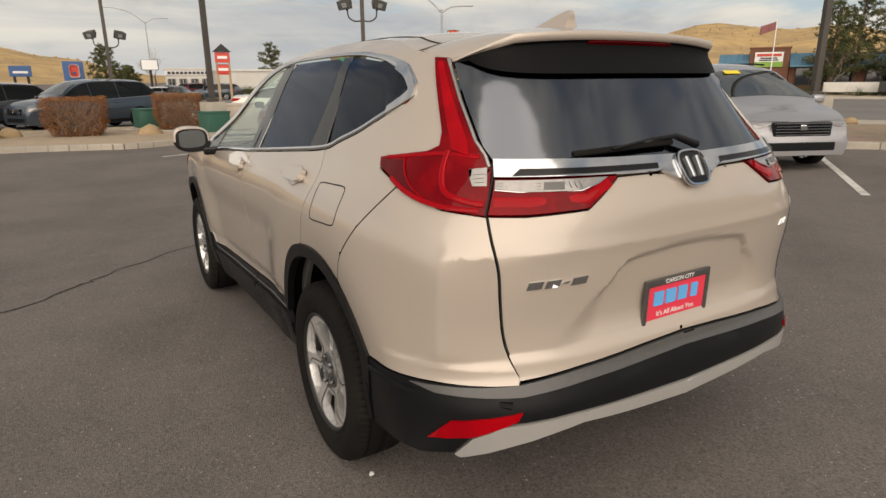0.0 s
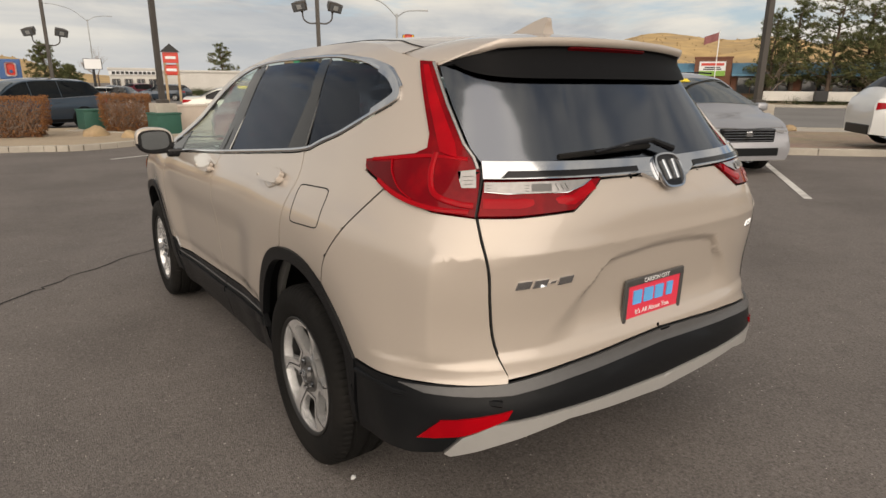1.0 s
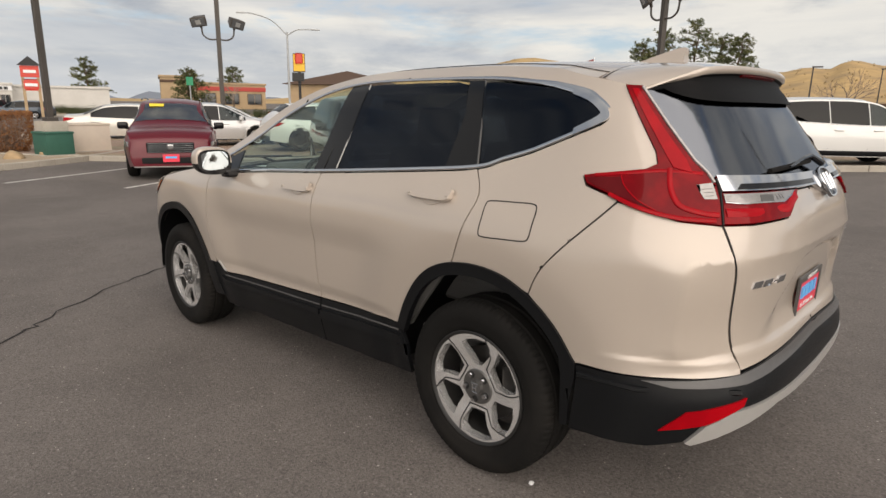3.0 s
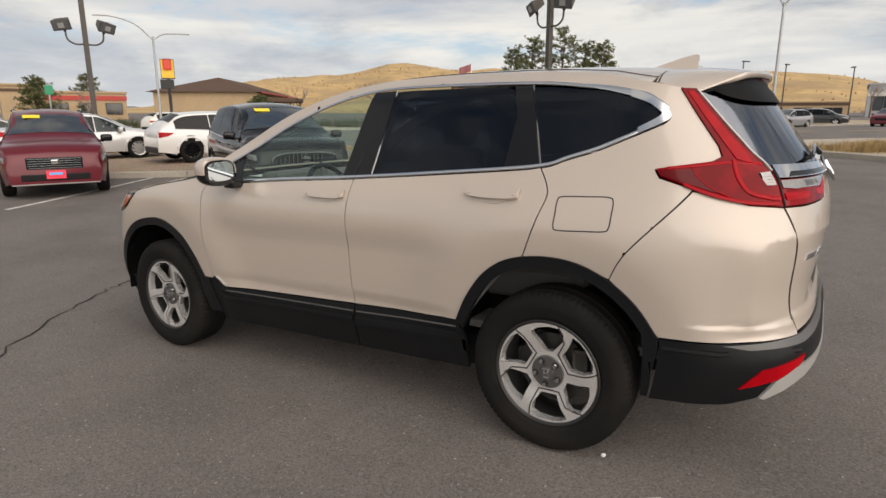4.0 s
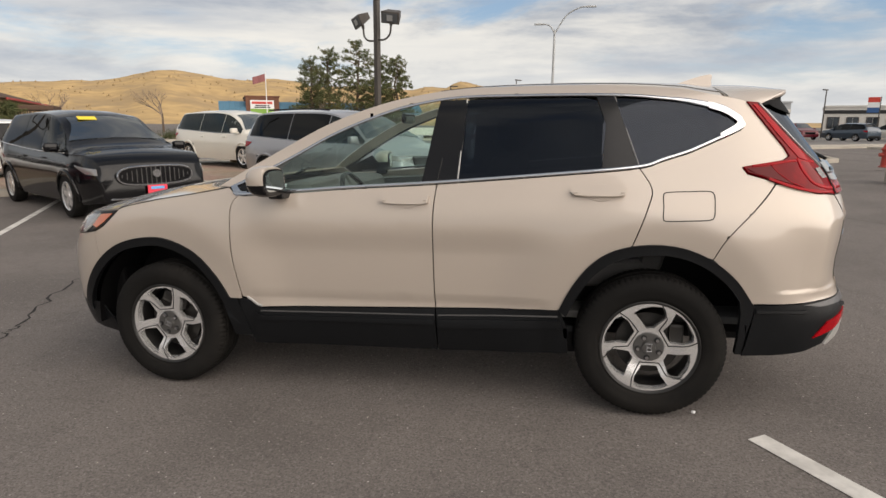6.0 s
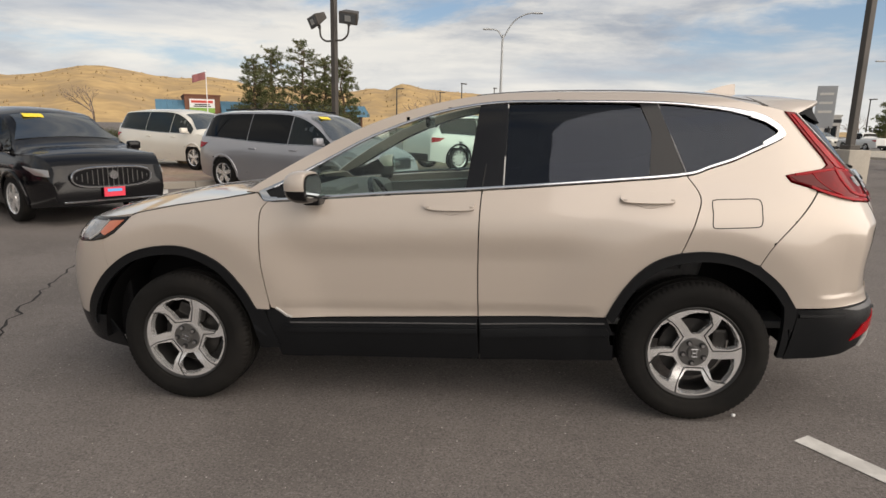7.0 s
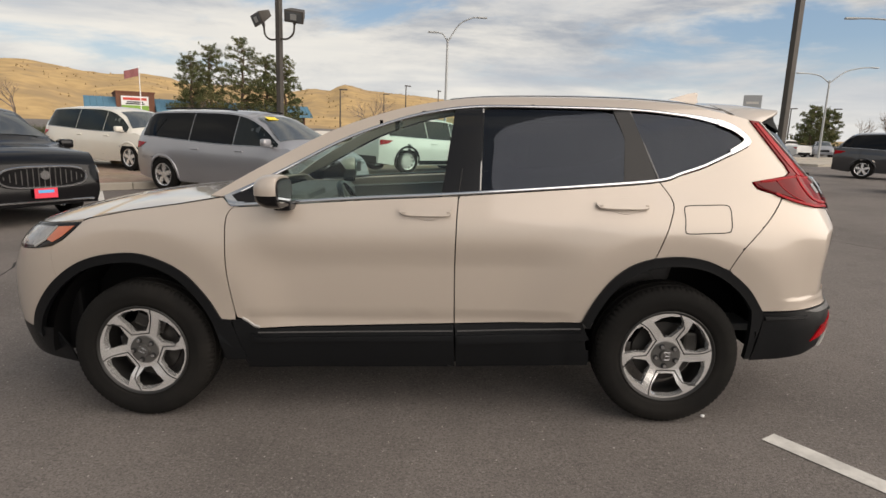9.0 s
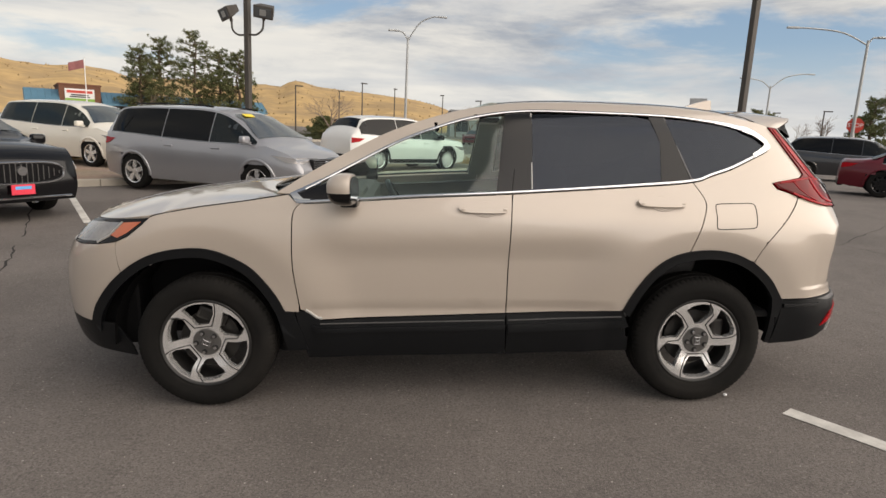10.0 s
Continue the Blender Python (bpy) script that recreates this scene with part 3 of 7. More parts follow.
def subject_car():
    car = thing("suv", "beige compact SUV with dark cladding, parked on asphalt", "car", m=pose(0, 0, .002, 0, 1.8, 0))
    gap = .0035
    lamp_low = [(-.470, 1.196), (-.627, 1.146), (-.788, 1.099), (-.918, 1.085)]
    lamp_front = [(-.455, 1.221), (-.548, 1.232), (-.690, 1.246), (-.735, 1.262), (-.735, 1.30), (-.640, 1.519)]
    for side in (1, -1):
        k = dict(side=side)
        d1 = [p for p in BELT if p[0] > 1.056 and p[0] < 2.14]
        d1 = [(s, z - gap) for s, z in d1]
        door = d1 + [(1.054, 1.151)] + [(s + .003, z) for s, z in SPLIT[1:]] + [(2.06, .486), (2.095, .505), (2.125, .534), (2.158, .543)] + [(s - .003, z) for s, z in reversed(FDOOR)]
        d = panel("front_door", door, SAND, car, **k)
        rear = [(s, z - gap) for s, z in BELT if .075 < s < 1.044] + [(s + .003, z) for s, z in RDOOR]
        rear += [p for p in reversed(ARCH_R) if p[0] > .105] + [(.44, .533)] + [(s - .003, z) for s, z in reversed(SPLIT)][0:-1] + [(1.045, 1.1515)]
        r = panel("rear_door", rear, SAND, car, step=.02, **k)
        q = [(s, z - gap) for s, z in BELT if s < .062] + TOP[1:-1] + [(2.212, 1.147)] + ROOF_EDGE
        q += [(-.644, 1.524)] + [(s + .004, z + .003) for s, z in reversed(lamp_front)] + [(-.447, 1.218), (-.463, 1.189), (-.585, 1.153)]
        q += spline([(-.588, 1.148), (-.45, 1.02), (-.34, .905), (-.286, .808)], 4)
        q += [p for p in ARCH_R if -.282 < p[0] < .095][::-1] + [(.094, .868)] + [(s - .003, z) for s, z in reversed(RDOOR)]
        panel("quarter_panel", q, SAND, car, step=.02, **k)
        fender = [(2.212, 1.140), (2.42, 1.108), (2.65, 1.077), (2.96, 1.034), (3.0, 1.022)] + [(3.03, .985), (3.10, .925), (3.175, .893)] + [(3.155, .83), (3.12, .735)]
        fender += [p for p in reversed(ARCH_F) if p[0] < 3.11] + [(2.236, .530), (2.170, .532)] + [(s + .003, z) for s, z in reversed(FDOOR)][1:] + [(2.17, 1.102)]
        panel("front_fender", fender, SAND, car, step=.02, **k)
        nose = [(3.178, .892), (3.30, .874), (3.45, .862), (3.62, .858), (4.29, .855), (4.29, .46), (3.60, .46), (3.352, .452)] + [p for p in reversed(ARCH_F) if p[0] > 3.125] + [(3.1235, .737), (3.1585, .83)]
        panel("front_bumper", nose, SAND, car, **k)
        panel("grille", [(3.64, .862), (3.66, .99), (4.29, .985), (4.29, .86)], GLOSS_BLACK, car, -.01, **k)
        panel("bumper_valance", [(3.335, .452), (3.60, .456), (4.29, .456), (4.29, .33), (3.62, .325), (3.42, .290), (3.12, .262), (3.125, .34), (3.20, .45)], CLAD, car, **k)
        hl = panel("headlight", [(3.002, 1.020), (3.20, 1.010), (3.40, 1.0), (3.62, .985), (3.60, .864), (3.45, .866), (3.30, .878), (3.18, .894), (3.105, .930), (3.035, .988)], GLOSS_BLACK, car, .003, **k)
        panel("lens", [(3.215, .990), (3.38, .983), (3.60, .968), (3.585, .880), (3.45, .882), (3.32, .890), (3.245, .925)], LAMP_CLEAR, hl, .006, .003, step=.03, **k)
        panel("indicator", [(3.045, 1.000), (3.19, .990), (3.225, .925), (3.17, .915), (3.11, .945)], LAMP_AMBER, hl, .007, .003, **k)
        strip("bright_edge", [(3.205, .992), (3.238, .922), (3.31, .884)], SILVER, hl, .012, .004, off=.006, **k)
        strip("trim", [(3.03, 1.012), (3.20, 1.003), (3.40, .992), (3.60, .978)], GLOSS_BLACK, hl, .012, .006, **k)
        # dark cladding
        ri, fi = inset(ARCH_R, (-.03, .355), .905), inset(ARCH_F, (2.71, .355), .905)
        panel("wheel_arch_trim", ARCH_R + [(-.462, .44), (-.455, .345), (-.425, .345)] + ri[::-1][2:] + [(.40, .50)], CLAD, car, .010, .03, **k)
        panel("wheel_arch_trim", [(2.195, .532), (2.238, .534)] + ARCH_F[1:] + [(3.30, .40)] + fi[::-1] + [(2.265, .45), (2.235, .315), (2.13, .315), (2.165, .43)], CLAD, car, .010, .03, **k)
        panel("sill", [(2.185, .532), (2.125, .527), (2.095, .498), (2.06, .478), (1.072, .508), (1.066, .275), (2.13, .262), (2.165, .40)], CLAD, car, .002, .02, **k)
        panel("sill", [(1.064, .508), (.400, .530), (.432, .528), (.395, .44), (.39, .30), (1.058, .275)], CLAD, car, .002, .02, **k)
        panel("sill_step", [(2.10, .455), (2.05, .437), (1.075, .452), (1.075, .425), (2.08, .412)], CLAD, car, .014, .016, **k)
        panel("sill_step", [(1.055, .452), (.43, .480), (.41, .440), (1.055, .405)], CLAD, car, .014, .016, **k)
        # highlight along the sill ridge, painted as a thin paler strip
        strip("sill_highlight", [(2.06, .462), (1.60, .466), (1.076, .474)], LIT_PLASTIC, car, .007, .005, off=.002, **k)
        strip("sill_highlight", [(1.054, .474), (.75, .486), (.44, .500)], LIT_PLASTIC, car, .007, .005, off=.002, **k)
        strip("bright_insert", [(2.135, .540), (2.108, .522), (2.078, .498), (2.05, .490)], SILVER, car, .014, .006, **k)
        # side glass and its dark pillars
        gt = [(s, z - .022) for s, z in TOP]
        gb = [(s, z + .018) for s, z in BELT]
        panel("front_window", [p for p in gb if 1.14 < p[0] < 1.86] + [(1.134, 1.170), (1.074, 1.562)] + [p for p in gt if 1.08 < p[0] < 1.93] + [(1.935, 1.242), (1.875, 1.132)], GLASS_CLEAR, car, -.004, .004, label="clear front door glass", **k)
        panel("rear_window", [p for p in gb if .247 < p[0] < .938] + [(.243, 1.226), (.222, 1.432), (.268, 1.553)] + [p for p in gt if .28 < p[0] < .915] + [(.921, 1.573), (.940, 1.182)], GLASS_DARK, car, -.004, .004, label="privacy-tinted rear door glass", **k)
        panel("quarter_window", [p for p in gb if -.50 < p[0] < .068] + [(-.495, 1.418), (-.487, 1.442), (-.42, 1.478)] + [p for p in gt if -.39 < p[0] < .178] + [(.182, 1.559), (.073, 1.242)], GLASS_DARK, car, -.004, .004, label="privacy-tinted quarter glass", **k)
        panel("pillar", [(1.132, 1.166), (.942, 1.176), (.923, 1.580), (1.070, 1.576)], GLOSS_BLACK, car, -.002, .01, label="gloss black centre pillar", **k)
        panel("pillar", [(.241, 1.221), (.073, 1.236), (.182, 1.566), (.268, 1.568), (.222, 1.434)], GLOSS_BLACK, car, -.002, .01, **k)
        panel("mirror_sail", [(2.17, 1.150), (2.13, 1.118), (1.878, 1.128), (1.938, 1.238), (2.06, 1.188)], GLOSS_BLACK, car, -.002, .008, **k)
        strip("pillar_gap", [(1.051, 1.16), (.985, 1.588)], SEAM, car, .006, .002, **k)
        strip("window_channel", [(.945, 1.18), (.926, 1.578)], SILVER, car, .007, .003, **k)
        strip("pillar_gap", [(.072, 1.235), (.184, 1.573)], ALLOY_DARK, car, .008, .003, **k)
        cb = [(s, z + .009) for s, z in BELT[5:-5]]
        strip("chrome_trim", cb, CHROME, car, .016, .007, **k)
        ct = [(s, z - .010) for s, z in TOP[6:-4]]
        strip("chrome_trim", ct, CHROME, car, [.016 + .014 * smooth(.1, -.45, p[0]) for p in ct], .007, **k)
        oc = spline([(-.37, 1.352), (-.50, 1.389), (-.548, 1.412), (-.535, 1.448), (-.480, 1.484), (-.392, 1.514), (-.33, 1.522)], 4)
        ic = spline([(-.33, 1.494), (-.43, 1.470), (-.488, 1.440), (-.495, 1.418), (-.37, 1.374)], 4)
        panel("chrome_trim", oc + ic, CHROME, car, .009, .01, step=.03, **k)
        panel("chrome_trim", [(2.205, 1.147), (2.165, 1.100), (2.10, 1.102), (2.10, 1.120), (2.135, 1.121), (2.168, 1.150), (2.05, 1.196), (2.05, 1.218)], CHROME, car, .005, .01, **k)
        # fuel flap, seams, handles
        if side == 1:
            flap = spline([(-.036, 1.10), (-.055, 1.114), (-.16, 1.117), (-.255, 1.117), (-.277, 1.10), (-.276, 1.05), (-.272, 1.008), (-.25, .992), (-.15, .988), (-.052, .986), (-.034, 1.0), (-.036, 1.05)], 4, True)
            strip("fuel_flap_gap", flap, SEAM, car, .005, .0008, closed=True, **k)
        strip("bumper_seam", spline([(-.590, 1.146), (-.45, 1.018), (-.34, .903), (-.284, .808)], 4), SEAM, car, .0028, .0006, **k)
        for x, z in ((1.085, 1.077), (.135, 1.112)):
            cup = spline([(x + .03, z + .012), (x + .11, z + .036), (x + .19, z + .014), (x + .18, z - .016), (x + .11, z - .036), (x + .04, z - .014)], 5, True)
            h = panel("door_handle", spline([(x, z + .004), (x + .008, z + .024), (x + .12, z + .027), (x + .230, z + .022), (x + .252, z + .002), (x + .225, z - .017), (x + .12, z - .023), (x + .012, z - .020)], 3, True), SAND, car, .024, .018, step=.02, **k)
            panel("handle_cup", cup, SAND, h, .0035, .003, step=.03, **k)
            strip("cup_rim", cup, SAND, h, .007, .0025, off=.002, closed=True, **k)
            for xx in (x + .012, x + .228):
                p = Vector(place(xx, z)) * Vector((1, side, 1))
                part("handle_mount", block((.020, .044, .018), p + Vector((0, side * .006, 0)), .004), SAND, h)
        # mirror
        mm = pose(1.905, side * 1.000, 1.186, 0, 0, side * -6)
        mir = new("door_mirror")
        mir.parent, mir.matrix_basis = car, mm
        shell = bmesh.new()
        bmesh.ops.create_uvsphere(shell, u_segments=28, v_segments=18, radius=1)
        for v in shell.verts:
            x, y, z = v.co
            e = lambda c, p: math.copysign(abs(c) ** p, c)
            v.co = (max(-.040, .088 * e(x, .85)), .108 * e(y, .72), .080 * e(z, .78) + .008 * y * side)
        low = shell.copy()
        bmesh.ops.bisect_plane(shell, geom=shell.verts[:] + shell.edges[:] + shell.faces[:], plane_co=(0, 0, -.012), plane_no=(0, 0, -1), clear_outer=True)
        bmesh.ops.bisect_plane(low, geom=low.verts[:] + low.edges[:] + low.faces[:], plane_co=(0, 0, -.015), plane_no=(0, 0, 1), clear_outer=True)
        soft(part("cap", shell, SAND, mir), 40)
        soft(part("lower_shell", low, GLOSS_BLACK, mir), 40)
        part("mirror_glass", prism([(.076 * math.copysign(abs(math.cos(a)) ** .6, math.cos(a)), .052 * math.copysign(abs(math.sin(a)) ** .6, math.sin(a)) + .002) for a in [math.pi * q / 16 for q in range(32)]], -.003, .003), MIRROR, mir).matrix_basis = pose(-.045, 0, 0, 0, 3, 90 - side * 4)
        part("bezel", prism([(.092 * math.copysign(abs(math.cos(a)) ** .65, math.cos(a)), .064 * math.copysign(abs(math.sin(a)) ** .65, math.sin(a))) for a in [math.pi * q / 16 for q in range(32)]], -.006, .006), GLOSS_BLACK, mir).matrix_basis = pose(-.037, 0, 0, 0, 0, 90)
        part("stalk", block((.09, .12, .05), (.0, side * -.12, -.075), .015), GLOSS_BLACK, mir)
        for x, turn in ((0, 0 if side > 0 else 40), (2.66, 67 if side > 0 else 5)):
            road_wheel(car, x, side, turn)
            wl_ = bmesh.new()
            bmesh.ops.create_cone(wl_, segments=36, radius1=.488, radius2=.488, depth=.34, cap_ends=False, matrix=pose(x - .01, side * .70, .37, 90, 0, 0))
            bmesh.ops.create_circle(wl_, cap_ends=True, segments=36, radius=.488, matrix=pose(x - .01, side * .535, .37, 90, 0, 0))
            bmesh.ops.bisect_plane(wl_, geom=wl_.verts[:] + wl_.edges[:] + wl_.faces[:], plane_co=(0, 0, .34), plane_no=(0, 0, -1), clear_outer=True)
            soft(part("wheel_liner", wl_, MATT_BLACK, car), 40)
        part("arch_shield", block((.24, .16, .52), (3.17, side * .655, .56), .02), MATT_BLACK, car)
        # lamps of the body side
        lamp = panel("tail_lamp", lamp_front + [(-.727, 1.515), (-.80, 1.392), (-.870, 1.272), (-.905, 1.232), (-.918, 1.20)] + lamp_low[::-1], LAMP_MID, car, .008, .02, step=.04, label="red L-shaped tail lamp", **k)
        panel("lamp_band", [(-.466, 1.212), (-.60, 1.218), (-.612, 1.19), (-.655, 1.150), (-.70, 1.130), (-.63, 1.150), (-.50, 1.190)], LAMP_DARK, lamp, .011, .003, **k)
        panel("lamp_band", [(-.668, 1.505), (-.700, 1.503), (-.835, 1.275), (-.845, 1.235), (-.785, 1.250)], LAMP_RED, lamp, .011, .003, **k)
        panel("reversing_lens", [(-.850, 1.200), (-.905, 1.205), (-.910, 1.158), (-.868, 1.158), (-.856, 1.180)], LAMP_CLEAR, lamp, .0095, .003, step=.02, **k)
        for u in (.010, .020, .030):
            strip("lens_rib", [(-.862 - u * .4, 1.196 - u), (-.900, 1.198 - u)], ALLOY_DARK, lamp, .0015, .001, off=.0095, **k)
        strip("lens_line", spline([(-.60, 1.226), (-.615, 1.19), (-.66, 1.150), (-.72, 1.122)], 4), LAMP_RED, lamp, .005, .003, off=.010, **k)
        strip("clear_edge", [(-.722, 1.510), (-.798, 1.385), (-.865, 1.272), (-.898, 1.235), (-.912, 1.205)], LAMP_CLEAR, lamp, .011, .008, off=.006, **k)
        strip("guide_light", spline([(-.772, 1.248), (-.765, 1.19), (-.79, 1.14), (-.86, 1.118), (-.91, 1.112)], 4), LAMP_RED, lamp, .017, .005, off=.008, **k)
        strip("guide_light", spline([(-.56, 1.166), (-.66, 1.130), (-.78, 1.104), (-.90, 1.096)], 4), LAMP_RED, lamp, .014, .004, off=.008, **k)
        strip("guide_light", [(-.50, 1.222), (-.62, 1.231), (-.74, 1.240), (-.88, 1.232)], LAMP_RED, lamp, .012, .004, off=.008, **k)
        # rear bumper corner in body colour
        bc = spline([(-.592, 1.142), (-.45, 1.012), (-.34, .897), (-.288, .806)], 4) + [p for p in ARCH_R if p[0] < -.29] + [(-.495, .598), (-.804, .604), (-1.030, .600)]
        bc += spline([(-1.036, .616), (-1.003, .715), (-.985, .85), (-.969, .96), (-.921, 1.082)], 4) + [(-.788, 1.095), (-.63, 1.141)]
        panel("bumper_corner", bc, SAND, car, step=.022, surf=corner_skin, **k)
        # inner trim of the doors
        panel("door_trim", [(2.10, 1.09), (1.05, 1.14), (.10, 1.20), (.12, .90), (.45, .50), (1.05, .48), (2.05, .48), (2.14, .60)], INTERIOR, car, -.075, .02, **k)
        panel("pillar_trim", [(1.13, 1.16), (.94, 1.17), (.92, 1.56), (1.07, 1.56)], IVORY, car, -.03, .02, **k)
    # tail
    lip = [(-1.036, .612), (-1.216, .630), (-1.462, .644), (-1.65, .650)]
    gate = [(-.926, 1.082), (-1.033, 1.080), (-1.207, 1.088), (-1.318, 1.168), (-1.45, 1.168), (-1.56, 1.160), (-1.65, 1.15)]
    gate_seam = spline([(-.926, 1.082), (-.974, .96), (-.990, .85), (-1.008, .715), (-1.041, .610)], 4)
    right = [(-3.30 - s, z) for s, z in reversed(gate_seam)]
    outline = [(-3.30 - s, z) for s, z in gate][::-1]
    tg = panel("tailgate", gate + outline[1:] + [(-3.30 - s, z) for s, z in gate_seam][1:] + [(-3.30 - s, z) for s, z in lip][1:][0:] + lip[::-1][1:] + gate_seam[::-1][1:-1], SAND, car, 0, .012, surf=gate_skin, step=.0125)
    panel("rear_window", both([(-.742, 1.512), (-.812, 1.390), (-.885, 1.268), (-.924, 1.226), (-1.10, 1.218), (-1.65, 1.212)][::-1])[::-1], GLASS_REAR, car, -.006, .006, surf=across, label="dark tinted tailgate glass")
    bar = both([(-.928, 1.178), (-1.10, 1.176), (-1.318, 1.172), (-1.50, 1.170), (-1.57, 1.145), (-1.65, 1.128)]) + both([(-.922, 1.224), (-1.30, 1.216), (-1.65, 1.210)])[::-1]
    cb = panel("chrome_bar", bar, CHROME, car, .016, .025, step=.03, surf=across, label="chrome bar across the tailgate")
    panel("bar_insert", [(-.98, 1.180), (-1.30, 1.178), (-1.48, 1.176), (-1.48, 1.190), (-1.0, 1.196)], GLOSS_BLACK, cb, .019, .004, surf=across)
    panel("bar_insert", [(-2.32, 1.180), (-2.0, 1.178), (-1.82, 1.176), (-1.82, 1.190), (-2.30, 1.196)], GLOSS_BLACK, cb, .019, .004, surf=across)
    ring = spline([(-1.590, 1.205), (-1.65, 1.213), (-1.710, 1.205), (-1.722, 1.17), (-1.700, 1.128), (-1.65, 1.120), (-1.600, 1.128), (-1.578, 1.17)], 4, True)
    panel("emblem_plate", inset(ring, (-1.65, 1.168), .92), GLOSS_BLACK, cb, .022, .006, step=.03, surf=across)
    strip("emblem_ring", ring, CHROME, cb, .010, .010, off=.018, closed=True, surf=across)
    for s in (-1.622, -1.678):
        strip("emblem_bar", [(s, 1.195), (s + (.006 if s > -1.65 else -.006) * -1, 1.142)], CHROME, cb, .013, .009, off=.022, surf=across)
    for mir_ in (False, True):
        f = (lambda o: [(-3.30 - s, z) for s, z in o]) if mir_ else (lambda o: o)
        g = panel("gate_lamp", f([(-.927, 1.087), (-1.033, 1.086), (-1.205, 1.094), (-1.310, 1.170), (-.930, 1.175)]), LAMP_MID, car, .008, .02, step=.03, surf=across, label="red lamp on the tailgate")
        panel("reversing_lens", f([(-.932, 1.171), (-.934, 1.148), (-1.00, 1.142), (-1.18, 1.140), (-1.235, 1.155), (-1.265, 1.169)]), LAMP_CLEAR, g, .012, .004, step=.02, surf=across)
        strip("guide_light", f([(-.935, 1.118), (-1.03, 1.116), (-1.20, 1.120), (-1.275, 1.155)]), LAMP_RED, g, .028, .004, off=.008, surf=across)
        for z in (1.149, 1.156, 1.163):
            strip("lens_rib", f([(-.940, z), (-1.06, z - .002)]), ALLOY_DARK, g, .0018, .0012, off=.012, surf=across)
        panel("lens_module", f([(-1.068, 1.164), (-1.068, 1.146), (-1.128, 1.145), (-1.128, 1.163)]), ALLOY_DARK, g, .0135, .003, step=.02, surf=across)
        for u in (0, .016, .032):
            strip("lens_rib", f([(-1.140 - u, 1.163), (-1.150 - u, 1.147)]), ALLOY_DARK, g, .002, .0012, off=.012, surf=across)
        strip("lens_edge", f([(-.934, 1.147), (-1.00, 1.141), (-1.18, 1.139), (-1.237, 1.155), (-1.268, 1.169)]), CHROME, g, .0035, .002, off=.011, surf=across)
        strip("gate_gap", f([(p[0] - .001, p[1]) for p in gate_seam]), SEAM, car, .005, .002, surf=across)
        strip("gate_gap", f([(-.921, 1.083), (-.924, 1.176), (-.920, 1.214)]), SEAM, car, .006, .014, surf=across)
    # badges: plain slanted chrome bars
    b0 = -1.052
    for wd, zz in ((.040, .011), (.040, .011), (.018, .003), (.046, .011)):
        o = [(b0, .894 - zz), (b0 - wd, .895 - zz), (b0 - wd - .006, .895 + zz), (b0 - .006, .894 + zz)]
        panel("badge_bar", o, CHROME, tg, .004, .004, step=.03, surf=across)
        b0 -= wd + .008
    for j in range(3):
        strip("badge_stroke", [(-2.165 - .022 * j, .925), (-2.178 - .022 * j, .945)], CHROME, tg, .010, .004, surf=across)
    # plate: dealer insert in a dark frame; the printed name is drawn as plain bars
    plate = new("licence_plate")
    plate.parent = car
    plate.matrix_basis = pose(-.929, .018, .752, 0, -3, 0) @ Matrix.Scale(.95, 4)
    part("plate_frame", merged(block((.012, .325, .026), (0, 0, .077), .005), block((.012, .325, .030), (0, 0, -.078), .005), block((.012, .018, .150), (0, .154, 0), .004), block((.012, .018, .150), (0, -.154, 0), .004)), ALLOY_DARK, plate)
    part("insert", block((.006, .296, .135), (.002, 0, 0), .002), PINK, plate, "red dealer insert")
    for i, wd in enumerate((.046, .050, .046, .034)):
        y = .093 - .060 * i
        part("name_bar", merged(block((.003, wd, .050), (-.0022, y, .020), .004), ), SKYBLUE, plate)
    part("frame_bar", block((.003, .19, .010), (-.0070, 0, -.078), .001), WHITE, plate)
    def words(text, size, at, mat):
        cu = bpy.data.curves.new("lettering", "FONT")
        cu.body, cu.size, cu.align_x, cu.align_y, cu.extrude = text, size, "CENTER", "CENTER", .0006
        tmp = new("lettering", cu)
        me = bpy.data.meshes.new_from_object(tmp.evaluated_get(bpy.context.evaluated_depsgraph_get()))
        bpy.data.objects.remove(tmp)
        me.materials.append(mat)
        ob = new("lettering", me)
        ob.parent = plate
        ob.matrix_basis = pose(*at) @ Matrix(((0, 0, -1, 0), (-1, 0, 0, 0), (0, 1, 0, 0), (0, 0, 0, 1)))
    words("It's All About You.", .026, (-.0028, 0, -.036), WHITE)
    words("CARSON CITY", .022, (-.0075, 0, .077), WHITE)
    # bumper
    top = [(-.497, .590), (-.804, .598), (-1.03, .602), (-1.216, .624), (-1.462, .638), (-1.65, .644)]
    bot = [(-.462, .335), (-.60, .343), (-.738, .360), (-.838, .390), (-.890, .456), (-.972, .498), (-1.173, .505), (-1.444, .497), (-1.65, .491)]
    hb = bot + [(-3.30 - s, z) for s, z in reversed(bot)][1:] + [(-3.30 - s, z) for s, z in top][0:] + top[::-1][1:]
    bp = panel("rear_bumper", hb, CLAD, car, .005, .03, surf=across, label="textured black lower bumper")
    lt = [(-.72, .590), (-.80, .594), (-1.03, .599), (-1.216, .620), (-1.462, .634), (-1.65, .640)]
    lb = [(-.80, .574), (-1.03, .570), (-1.216, .584), (-1.462, .592), (-1.65, .597)]
    hl_ = both(lt) + both(lb)[::-1]
